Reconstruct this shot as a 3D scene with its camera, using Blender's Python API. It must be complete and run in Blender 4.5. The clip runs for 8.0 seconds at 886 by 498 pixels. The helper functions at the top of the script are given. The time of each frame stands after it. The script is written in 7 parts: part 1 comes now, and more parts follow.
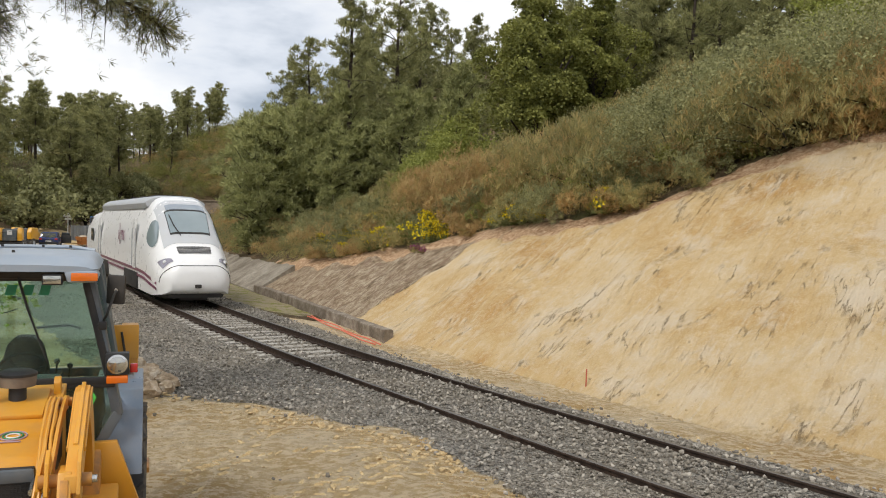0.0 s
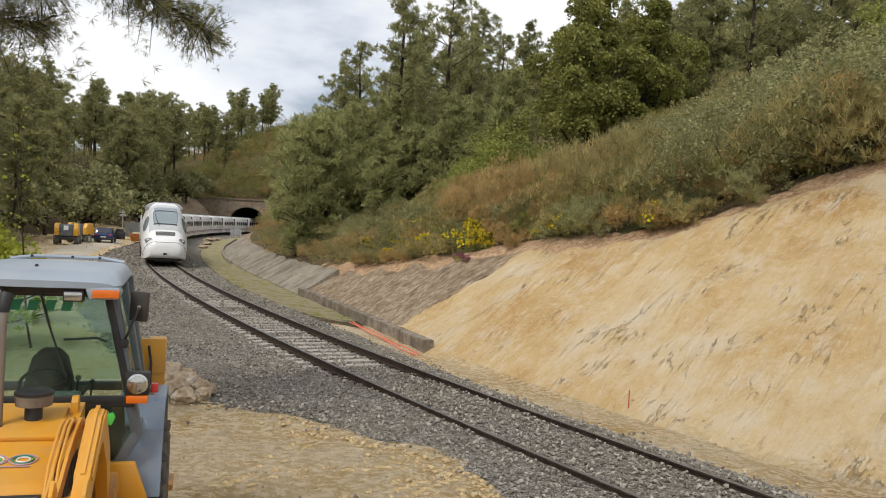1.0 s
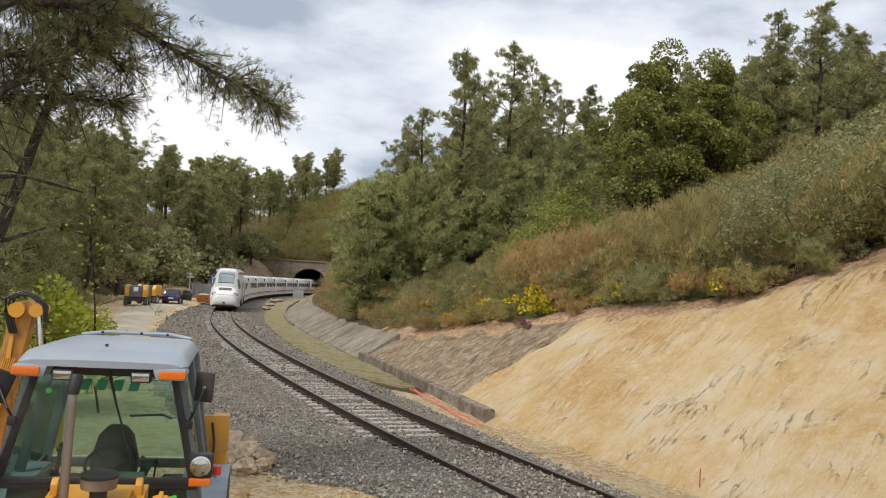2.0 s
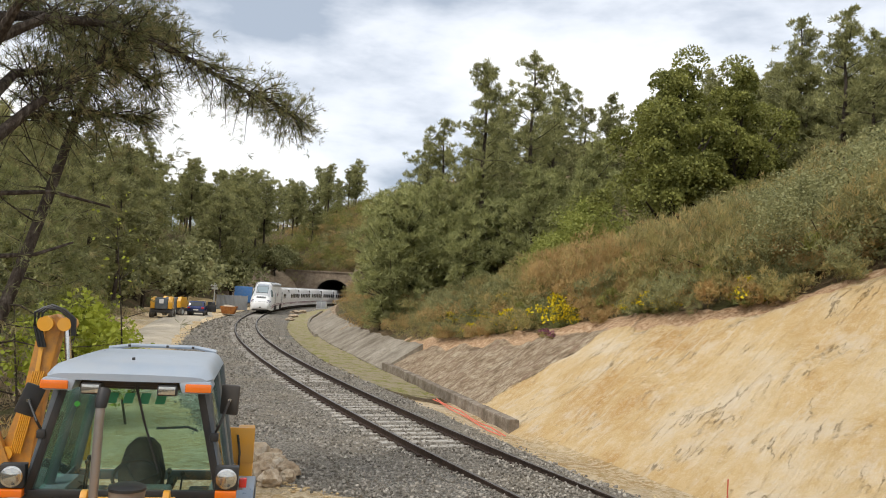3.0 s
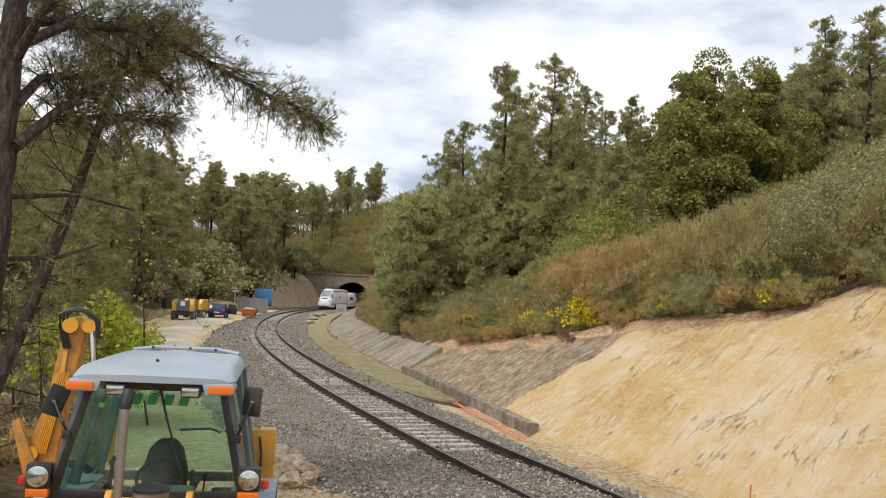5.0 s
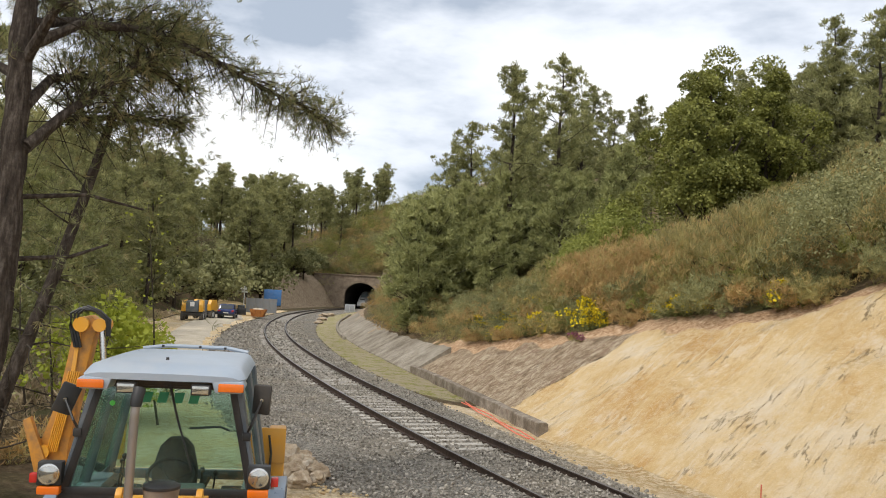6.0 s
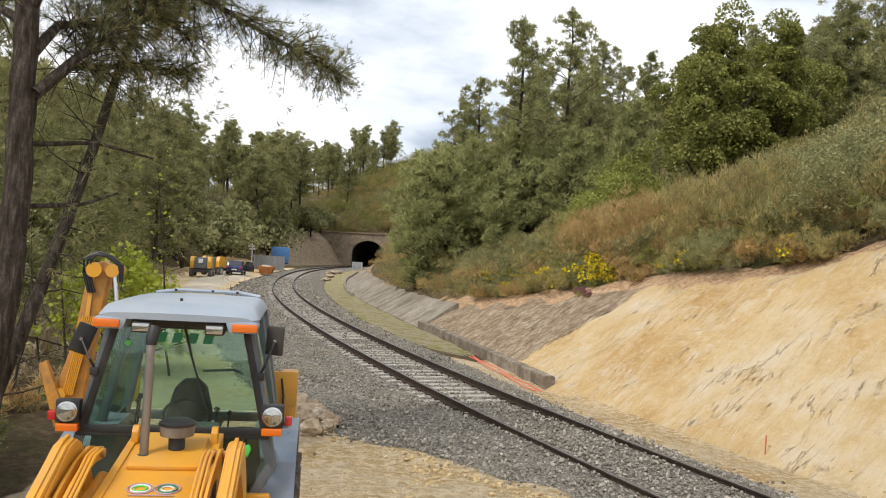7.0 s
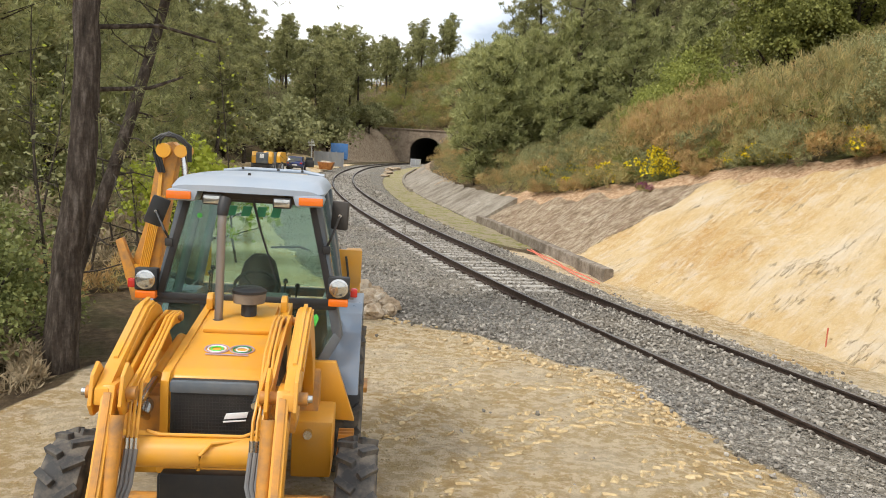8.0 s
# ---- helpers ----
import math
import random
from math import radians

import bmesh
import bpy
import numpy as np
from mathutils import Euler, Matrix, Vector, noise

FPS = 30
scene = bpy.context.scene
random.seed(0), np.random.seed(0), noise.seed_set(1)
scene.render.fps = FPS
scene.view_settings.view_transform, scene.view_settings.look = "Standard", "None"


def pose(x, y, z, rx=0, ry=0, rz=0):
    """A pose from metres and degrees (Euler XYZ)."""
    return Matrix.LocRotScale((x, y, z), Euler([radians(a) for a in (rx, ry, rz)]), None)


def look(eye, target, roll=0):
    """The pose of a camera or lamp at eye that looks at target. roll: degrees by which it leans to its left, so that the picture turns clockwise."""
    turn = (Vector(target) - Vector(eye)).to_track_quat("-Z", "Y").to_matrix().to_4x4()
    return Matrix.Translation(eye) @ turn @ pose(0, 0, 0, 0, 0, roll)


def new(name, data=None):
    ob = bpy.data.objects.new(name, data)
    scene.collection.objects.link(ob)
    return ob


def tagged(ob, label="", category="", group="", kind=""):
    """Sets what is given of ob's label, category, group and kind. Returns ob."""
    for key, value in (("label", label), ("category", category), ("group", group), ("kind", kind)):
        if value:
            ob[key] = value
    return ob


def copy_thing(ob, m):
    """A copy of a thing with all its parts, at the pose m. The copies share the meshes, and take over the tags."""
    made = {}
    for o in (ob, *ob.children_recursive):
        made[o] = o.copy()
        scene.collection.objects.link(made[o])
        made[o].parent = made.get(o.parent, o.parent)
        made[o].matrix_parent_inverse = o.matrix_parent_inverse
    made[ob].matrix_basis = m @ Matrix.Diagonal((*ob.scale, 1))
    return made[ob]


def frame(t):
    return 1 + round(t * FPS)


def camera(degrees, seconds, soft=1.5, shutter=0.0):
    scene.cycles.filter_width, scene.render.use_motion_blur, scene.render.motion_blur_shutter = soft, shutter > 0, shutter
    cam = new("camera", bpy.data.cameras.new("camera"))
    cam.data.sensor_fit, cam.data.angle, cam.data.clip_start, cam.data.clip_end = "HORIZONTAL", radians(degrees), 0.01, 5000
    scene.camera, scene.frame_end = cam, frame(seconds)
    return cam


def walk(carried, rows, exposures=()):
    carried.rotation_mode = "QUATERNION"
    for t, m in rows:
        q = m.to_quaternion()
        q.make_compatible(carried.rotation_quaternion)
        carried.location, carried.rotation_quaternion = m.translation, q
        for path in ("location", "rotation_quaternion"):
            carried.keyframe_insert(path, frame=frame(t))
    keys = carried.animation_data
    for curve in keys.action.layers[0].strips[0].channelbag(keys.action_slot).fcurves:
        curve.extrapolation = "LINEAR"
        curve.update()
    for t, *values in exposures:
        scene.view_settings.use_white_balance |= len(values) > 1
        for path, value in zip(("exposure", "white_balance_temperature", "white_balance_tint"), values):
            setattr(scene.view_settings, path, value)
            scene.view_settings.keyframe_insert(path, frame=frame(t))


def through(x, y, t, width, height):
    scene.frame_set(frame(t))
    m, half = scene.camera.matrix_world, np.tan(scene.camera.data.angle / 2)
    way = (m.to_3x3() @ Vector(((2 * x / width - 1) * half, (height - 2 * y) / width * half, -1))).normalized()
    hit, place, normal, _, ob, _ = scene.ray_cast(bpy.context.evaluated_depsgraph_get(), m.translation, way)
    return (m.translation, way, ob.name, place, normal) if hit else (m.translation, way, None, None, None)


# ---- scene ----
# ======== camera ========
WAY = [  # seconds, x, y, z, yaw, pitch, lean
    (0.0, -0.102, -0.400, 3.095, -9.69, -1.51, -1.65),
    (0.5, 0.002, -0.217, 3.113, -8.42, -1.64, -2.34),
    (1.0, 0.059, -0.099, 3.262, -6.35, -1.35, -3.20),
    (1.5, 0.010, 0.015, 3.386, -3.75, 1.25, -3.53),
    (3.0, 0.004, -0.000, 3.441, -0.31, 3.30, -3.11),
    (3.5, 0.000, 0.000, 3.442, 0.10, 3.31, -3.04),
    (4.0, 0.008, -0.009, 3.444, 0.47, 3.35, -3.01),
    (4.5, -0.003, -0.007, 3.445, 0.76, 3.41, -3.19),
    (6.0, -0.017, 0.002, 3.418, 1.65, 3.44, -3.17),
    (6.5, -0.021, -0.006, 3.393, 1.85, 3.24, -3.24),
    (7.0, -0.047, -0.005, 3.284, 1.97, 0.52, -3.32),
    (7.5, -0.066, -0.031, 3.188, 3.09, -3.69, -3.78),
    (8.0, -0.072, -0.050, 3.100, 5.59, -6.84, -3.57),
]
cam = camera(56.97, 8.0, 1.0)


def eye_pose(x, y, z, yaw, pitch, lean):
    a, b = radians(yaw), radians(pitch)
    ahead = Vector((-math.sin(a) * math.cos(b), math.cos(a) * math.cos(b), math.sin(b)))
    return look((x, y, z), Vector((x, y, z)) + ahead, -lean)


walk(cam, [(t, eye_pose(*r)) for t, *r in WAY],
     exposures=[(0.0, 0.12), (1.5, 0.11), (3.0, 0.32), (6.5, 0.36), (7.0, 0.42), (7.5, 0.47), (8.0, 0.68)])

# ======== light: bright overcast sky, soft high sun behind thin cloud ========
world = bpy.data.worlds.new("world")
scene.world = world
world.use_nodes = True
wn, wl = world.node_tree.nodes, world.node_tree.links
wn.clear()
w_out = wn.new("ShaderNodeOutputWorld")
w_sky = wn.new("ShaderNodeTexSky")
w_sky.sky_type, w_sky.sun_disc = "NISHITA", False
w_sky.sun_elevation, w_sky.sun_rotation = radians(48), radians(215)
w_blue = wn.new("ShaderNodeBackground")
w_blue.inputs[1].default_value = 0.12
wl.new(w_sky.outputs[0], w_blue.inputs[0])
w_co = wn.new("ShaderNodeTexCoord")
w_map = wn.new("ShaderNodeMapping")
w_map.inputs["Scale"].default_value = (1.0, 1.0, 2.6)
w_map.inputs["Location"].default_value = (0.35, 0.2, 0.1)
wl.new(w_co.outputs["Generated"], w_map.inputs[0])
w_noise = wn.new("ShaderNodeTexNoise")
w_noise.inputs["Scale"].default_value, w_noise.inputs["Detail"].default_value = 2.6, 7
w_noise.inputs["Roughness"].default_value = 0.52
wl.new(w_map.outputs[0], w_noise.inputs[0])
w_ramp = wn.new("ShaderNodeValToRGB")
w_ramp.color_ramp.elements[0].position, w_ramp.color_ramp.elements[0].color = 0.36, (0.40, 0.46, 0.55, 1)
w_ramp.color_ramp.elements[1].position, w_ramp.color_ramp.elements[1].color = 0.58, (1.0, 1.0, 1.0, 1)
w_mid = w_ramp.color_ramp.elements.new(0.46)
w_mid.color = (0.76, 0.80, 0.87, 1)
wl.new(w_noise.outputs[0], w_ramp.inputs[0])
w_cloud = wn.new("ShaderNodeBackground")
w_cloud.inputs[1].default_value = 0.98
wl.new(w_ramp.outputs[0], w_cloud.inputs[0])
w_mix = wn.new("ShaderNodeMixShader")
w_mix.inputs[0].default_value = 0.93
wl.new(w_blue.outputs[0], w_mix.inputs[1])
wl.new(w_cloud.outputs[0], w_mix.inputs[2])
wl.new(w_mix.outputs[0], w_out.inputs[0])
sun = new("sun", bpy.data.lights.new("sun", "SUN"))
sun.data.energy, sun.data.angle, sun.data.color = 1.9, radians(16), (1.0, 0.95, 0.88)
sun.matrix_world = look((-20, -25, 38), (0, 0, 0))
# ======== the lie of the land: s metres along the track, o metres to its right ========
KNOTS = [-60, -15, 20, 50, 80, 110, 150, 240, 460]
BENDS = [-0.0059, -0.0059, -0.0031, -0.0035, -0.0021, -0.0025, -0.0031, -0.0031, -0.0031]
STEP = 0.25
AS = np.arange(-60, 460, STEP)
AK = np.interp(AS, KNOTS, BENDS)
AH = np.concatenate([[0], np.cumsum((AK[1:] + AK[:-1]) / 2 * STEP)])
A0 = int(np.argmin(abs(AS + 15)))
AH += 0.5213 - AH[A0]
AM = (AH[1:] + AH[:-1]) / 2
AX = np.concatenate([[0], np.cumsum(-np.sin(AM) * STEP)])
AY = np.concatenate([[0], np.cumsum(np.cos(AM) * STEP)])
AX += 10.7584 - AX[A0]
AY += -1.2952 - AY[A0]


def rail_point(s, o=0.0, z=0.0):
    """The point s metres along the track and o metres to its right."""
    h = np.interp(s, AS, AH)
    return np.array([np.interp(s, AS, AX) + o * np.cos(h), np.interp(s, AS, AY) + o * np.sin(h), z])


def rail_turn(s):
    return math.degrees(np.interp(s, AS, AH))


def along(x, y):
    j = int(np.argmin((x - AX) ** 2 + (y - AY) ** 2))
    return float(AS[j]), float((x - AX[j]) * np.cos(AH[j]) + (y - AY[j]) * np.sin(AH[j]))


PORTAL = 184.0


def cut_foot(s):
    return np.interp(s, [-30, 0, 11, 16, 24, 38, 60, 110, 180], [4.2, 3.6, 3.3, 3.9, 4.7, 5.4, 5.8, 7.4, 6.5])


def cut_top(s):
    return np.interp(s, [-40, 2, 5.5, 7.5, 10, 14, 18, 22, 27, 31, 43, 62, 110, 150, 182],
                     [8.5, 6.1, 5.0, 4.0, 3.45, 3.1, 2.4, 1.95, 1.4, 1.15, 1.1, 1.4, 2.2, 4, 7.5])


def ramp(v, a, b):
    u = np.clip((v - a) / (b - a), 0, 1)
    return u * u * (3 - 2 * u)


def land(s, o):
    """The height of the ground."""
    foot, top = cut_foot(s), cut_top(s)
    edge = foot + top / 0.65
    if o > 1.9:
        z = -0.2 - 0.15 * ramp(o, 1.9, foot)
        if o > foot:
            z = -0.35 + 0.65 * (min(o, edge) - foot)
        if o > edge:
            z += 34 * (1 - math.exp(-0.42 * (o - edge) / 34))
    elif o > -2.4:
        z = -0.2
    else:
        z = -0.2 + 0.16 * ramp(-o, 2.4, 3.6)
        z -= 0.5 * ramp(-o, 9.5, 14) * ramp(s, 60, 30)
        bank = np.interp(s, [85, 120, 150, 184], [15, 12.5, 9.5, 5.5])
        z += 15 * (1 - math.exp(-max(0, -o - bank) * 0.06)) * ramp(s, 45, 130) + 2.5 * ramp(-o, bank, bank + 4) * ramp(s, 110, 160)
    if -4.2 < o < 1.8:     # the ballast lies high round the rails at the open end
        z += 0.10 * ramp(s, 9, 3.5) * ramp(o, -4.2, -2.2) * ramp(o, 1.8, 1.2)
    if s > PORTAL:
        hill = 6.7 + 31 * (1 - math.exp(-(s - PORTAL) * 0.03)) + 0.30 * max(-45, min(o, 60))
        hill = min(hill, 6.8 + 1.2 * (s - PORTAL)) if abs(o) < 10 else hill
        z = max(z, hill) if abs(o) < 7 else max(z, hill * ramp(s, PORTAL - 1, PORTAL + 12))
    return float(z)


# ======== materials ========
class Nodes:
    """A small helper to lay out one procedural material."""

    def __init__(self, name, rough=0.8, metal=0.0, spec=0.3):
        self.mat = bpy.data.materials.new(name)
        self.mat.use_nodes = True
        self.n, self.l = self.mat.node_tree.nodes, self.mat.node_tree.links
        self.b = self.n["Principled BSDF"]
        self.b.inputs["Roughness"].default_value = rough
        self.b.inputs["Metallic"].default_value = metal
        self.b.inputs["Specular IOR Level"].default_value = spec
        self.co = self.n.new("ShaderNodeTexCoord").outputs["Object"]

    def noise(self, scale, detail=5, rough=0.55, where=None, stretch=None):
        t = self.n.new("ShaderNodeTexNoise")
        t.inputs["Scale"].default_value, t.inputs["Detail"].default_value = scale, detail
        t.inputs["Roughness"].default_value = rough
        src = where or self.co
        if stretch:
            m = self.n.new("ShaderNodeMapping")
            m.inputs["Scale"].default_value = stretch
            self.l.new(src, m.inputs[0])
            src = m.outputs[0]
        self.l.new(src, t.inputs["Vector"])
        return t.outputs[0]

    def voronoi(self, scale, feature="F1", out=0):
        t = self.n.new("ShaderNodeTexVoronoi")
        t.feature = feature
        t.inputs["Scale"].default_value = scale
        self.l.new(self.co, t.inputs["Vector"])
        return t.outputs[out]

    def ramp(self, fac, *stops):
        r = self.n.new("ShaderNodeValToRGB")
        e = r.color_ramp.elements
        while len(e) < len(stops):
            e.new(0.5)
        for el, (p, c) in zip(e, stops):
            el.position = p
            el.color = (*c, 1) if len(c) == 3 else c
        self.l.new(fac, r.inputs[0])
        return r.outputs[0]

    def mix(self, fac, a, b, kind="MIX"):
        m = self.n.new("ShaderNodeMix")
        m.data_type, m.blend_type = "RGBA", kind
        for k, v in ((0, fac), (6, a), (7, b)):
            if isinstance(v, (int, float)):
                m.inputs[k].default_value = v
            elif isinstance(v, tuple):
                m.inputs[k].default_value = (*v, 1)
            else:
                self.l.new(v, m.inputs[k])
        return m.outputs[2]

    def maths(self, op, a, b=0.0, clamp=False):
        m = self.n.new("ShaderNodeMath")
        m.operation, m.use_clamp = op, clamp
        for k, v in ((0, a), (1, b)):
            if isinstance(v, (int, float)):
                m.inputs[k].default_value = v
            else:
                self.l.new(v, m.inputs[k])
        return m.outputs[0]

    def island(self):
        return self.n.new("ShaderNodeNewGeometry").outputs["Random Per Island"]

    def each(self):
        return self.n.new("ShaderNodeObjectInfo").outputs["Random"]

    def mask(self, name, channel):
        a = self.n.new("ShaderNodeAttribute")
        a.attribute_name = name
        s = self.n.new("ShaderNodeSeparateColor")
        self.l.new(a.outputs["Color"], s.inputs[0])
        return s.outputs[channel]

    def bump(self, height, strength=0.4, distance=0.02, after=None):
        b = self.n.new("ShaderNodeBump")
        b.inputs["Strength"].default_value, b.inputs["Distance"].default_value = strength, distance
        self.l.new(height, b.inputs["Height"])
        if after:
            self.l.new(after, b.inputs["Normal"])
        return b.outputs[0]

    def done(self, colour=None, rough=None, normal=None):
        if isinstance(colour, tuple):
            self.b.inputs["Base Color"].default_value = (*colour, 1)
        elif colour is not None:
            self.l.new(colour, self.b.inputs["Base Color"])
        if rough is not None:
            self.l.new(rough, self.b.inputs["Roughness"])
        if normal is not None:
            self.l.new(normal, self.b.inputs["Normal"])
        return self.mat


def paint(name, colour, rough=0.4, dirt=0.25, dust=(0.45, 0.36, 0.24), metal=0.0, scale=3.0, spec=0.5):
    """Painted or bare sheet with dust, stains and fine scratches."""
    m = Nodes(name, rough, metal, spec)
    big, fine = m.noise(scale, 6, 0.6), m.noise(scale * 14, 4, 0.6)
    d = m.maths("MULTIPLY", m.ramp(big, (0.42, (0, 0, 0)), (0.72, (1, 1, 1))), dirt)
    c = m.mix(m.maths("MULTIPLY", fine, 0.25), colour, tuple(v * 0.72 for v in colour))
    c = m.mix(d, c, dust)
    r = m.maths("ADD", m.maths("MULTIPLY", big, 0.25), rough - 0.1)
    return m.done(c, r, m.bump(fine, 0.06, 0.003))


def leaf(name, dark, light, tip=None, rough=0.6, through=0.37):
    m = Nodes(name, rough, 0, 0.25)
    r = m.island()
    c = m.mix(r, dark, light)
    if tip:
        c = m.mix(m.ramp(r, (0.72, (0, 0, 0)), (0.8, (1, 1, 1))), c, tip)
    o = m.each()
    c = m.mix(m.maths("MULTIPLY", o, 0.35), c, tuple(v * 0.6 for v in dark))
    c = m.mix(m.ramp(m.noise(0.9, 3), (0.35, (0, 0, 0)), (0.7, (0.55, 0.55, 0.55))), c, tuple(min(1, v * 1.25) for v in light))
    m.b.inputs["Subsurface Weight"].default_value = 0.0
    tr = m.n.new("ShaderNodeBsdfTranslucent")
    m.l.new(c, tr.inputs[0])
    mx = m.n.new("ShaderNodeMixShader")
    mx.inputs[0].default_value = through
    out = m.n["Material Output"]
    m.l.new(m.b.outputs[0], mx.inputs[1])
    m.l.new(tr.outputs[0], mx.inputs[2])
    m.l.new(mx.outputs[0], out.inputs[0])
    return m.done(c)


def ground_material():
    m = Nodes("ground", 0.95, 0, 0.15)
    wob = m.maths("MULTIPLY", m.maths("SUBTRACT", m.noise(1.1, 6, 0.65), 0.5), 1.1)

    def edge(name, ch):
        return m.ramp(m.maths("ADD", m.mask(name, ch), wob), (0.42, (0, 0, 0)), (0.58, (1, 1, 1)))
    # forest floor: brown litter, dry grass, moss
    litter = m.ramp(m.noise(5, 8, 0.7), (0.3, (0.05, 0.035, 0.02)), (0.55, (0.15, 0.105, 0.06)), (0.75, (0.27, 0.21, 0.12)))
    litter = m.mix(m.ramp(m.noise(0.5, 5), (0.45, (0, 0, 0)), (0.65, (0.7, 0.7, 0.7))), litter, (0.075, 0.085, 0.03))
    # sand: pale yellow, ochre stains, rills
    sand = m.ramp(m.noise(0.34, 8, 0.62), (0.34, (0.46, 0.275, 0.097)), (0.44, (0.54, 0.37, 0.168)), (0.54, (0.60, 0.45, 0.25)), (0.66, (0.65, 0.54, 0.39)))
    sand = m.mix(m.ramp(m.noise(3.2, 12, 0.74), (0.50, (0, 0, 0)), (0.62, (0.6, 0.6, 0.6))), sand, (0.62, 0.49, 0.31))
    # crumbs: their small shadows and bright tops are coloured in, dark ochre and pale
    crumb_shade = m.noise(11, 12, 0.8)
    sand = m.mix(m.ramp(crumb_shade, (0.32, (0.4, 0.4, 0.4)), (0.40, (0, 0, 0))), sand, (0.42, 0.255, 0.095))
    sand = m.mix(m.ramp(crumb_shade, (0.54, (0, 0, 0)), (0.66, (0.5, 0.5, 0.5))), sand, (0.66, 0.53, 0.35))
    # tooth marks and rills that run slantwise up the cut

    def share(v):
        d = m.n.new("ShaderNodeVectorMath")
        d.operation = "DOT_PRODUCT"
        m.l.new(m.co, d.inputs[0])
        d.inputs[1].default_value = v
        return d.outputs["Value"]
    lay = m.n.new("ShaderNodeCombineXYZ")
    m.l.new(m.maths("MULTIPLY", share((0.67, 0.51, 0.54)), 0.62), lay.inputs[0])
    m.l.new(m.maths("MULTIPLY", share((-0.53, 0.83, -0.12)), 2.6), lay.inputs[1])
    streak = m.noise(1.6, 9, 0.66, where=lay.outputs[0])
    some = m.ramp(m.noise(0.55, 4, 0.6), (0.40, (0.15, 0.15, 0.15)), (0.58, (1, 1, 1)))
    sand = m.mix(m.maths("MULTIPLY", m.ramp(streak, (0.36, (0.6, 0.6, 0.6)), (0.42, (0, 0, 0))), some), sand, (0.34, 0.22, 0.10))
    sand = m.mix(m.maths("MULTIPLY", m.ramp(streak, (0.54, (0, 0, 0)), (0.62, (0.6, 0.6, 0.6))), some), sand, (0.64, 0.54, 0.39))
    # thin open cracks along the same lay, and a coarse grain
    crack = m.maths("ABSOLUTE", m.maths("SUBTRACT", m.noise(1.0, 6, 0.6, where=lay.outputs[0]), 0.5))
    broken = m.ramp(m.noise(0.8, 5, 0.65), (0.53, (0, 0, 0)), (0.60, (1, 1, 1)))
    crack = m.maths("MULTIPLY", m.ramp(crack, (0.003, (1, 1, 1)), (0.010, (0, 0, 0))), broken)
    grain = m.noise(26, 8, 0.8)
    sand = m.mix(m.ramp(grain, (0.34, (0.45, 0.45, 0.45)), (0.43, (0, 0, 0))), sand, (0.42, 0.28, 0.13))
    sand = m.mix(m.ramp(grain, (0.54, (0, 0, 0)), (0.66, (0.6, 0.6, 0.6))), sand, (0.74, 0.64, 0.48))
    # shaded and lit sides of scuffs and prints put into the level ground's colour, patches of ochre and pale sand on
    # the cut
    level = m.n.new("ShaderNodeSeparateXYZ")
    m.l.new(m.n.new("ShaderNodeNewGeometry").outputs["True Normal"], level.inputs[0])
    flat = m.ramp(level.outputs[2], (0.88, (0.12, 0.12, 0.12)), (0.96, (1, 1, 1)))
    patch = m.noise(0.8, 9, 0.7, stretch=(1, 1, 0.7))
    sand = m.mix(m.ramp(patch, (0.36, (0.4, 0.4, 0.4)), (0.48, (0, 0, 0))), sand, (0.52, 0.35, 0.15))
    sand = m.mix(m.ramp(patch, (0.52, (0, 0, 0)), (0.64, (0.6, 0.6, 0.6))), sand, (0.65, 0.55, 0.41))
    scuff_shade = m.noise(5.0, 9, 0.72, stretch=(1.2, 1.5, 1.4))
    sand = m.mix(m.maths("MULTIPLY", flat, m.ramp(scuff_shade, (0.38, (0.35, 0.35, 0.35)), (0.43, (0, 0, 0)))), sand, (0.43, 0.27, 0.12))
    sand = m.mix(m.maths("MULTIPLY", flat, m.ramp(scuff_shade, (0.48, (0, 0, 0)), (0.55, (0.8, 0.8, 0.8)))), sand, (0.80, 0.66, 0.45))
    steep = m.maths("SUBTRACT", 1.0, flat, True)
    sand = m.mix(m.maths("MULTIPLY", m.maths("MULTIPLY", crack, steep), 0.6), sand, (0.24, 0.15, 0.07))
    # ballast: grey broken stone
    cell = m.voronoi(22, "F1", 1)
    grey = m.n.new("ShaderNodeSeparateColor")
    m.l.new(cell, grey.inputs[0])
    ball = m.ramp(grey.outputs[0], (0.0, (0.10, 0.093, 0.083)), (0.5, (0.28, 0.262, 0.232)), (1.0, (0.52, 0.49, 0.43)))
    ball = m.mix(m.ramp(m.noise(0.35, 4), (0.40, (0.15, 0.15, 0.15)), (0.65, (0.65, 0.65, 0.65))), ball, (0.38, 0.325, 0.245))
    grass = m.ramp(m.noise(4, 8, 0.75), (0.3, (0.12, 0.125, 0.03)), (0.55, (0.30, 0.29, 0.07)), (0.75, (0.46, 0.42, 0.2)))
    grass = m.mix(m.ramp(m.noise(1.6, 9, 0.8), (0.43, (0, 0, 0)), (0.54, (1, 1, 1))), grass, (0.42, 0.345, 0.235))
    grass = m.mix(m.ramp(grain, (0.50, (0, 0, 0)), (0.64, (0.5, 0.5, 0.5))), grass, (0.34, 0.31, 0.24))
    # weathered rock and earth of the old cutting
    rock = m.ramp(m.noise(2.4, 12, 0.78, stretch=(1, 1, 0.6)), (0.34, (0.12, 0.085, 0.05)), (0.47, (0.30, 0.225, 0.145)), (0.62, (0.50, 0.42, 0.30)))
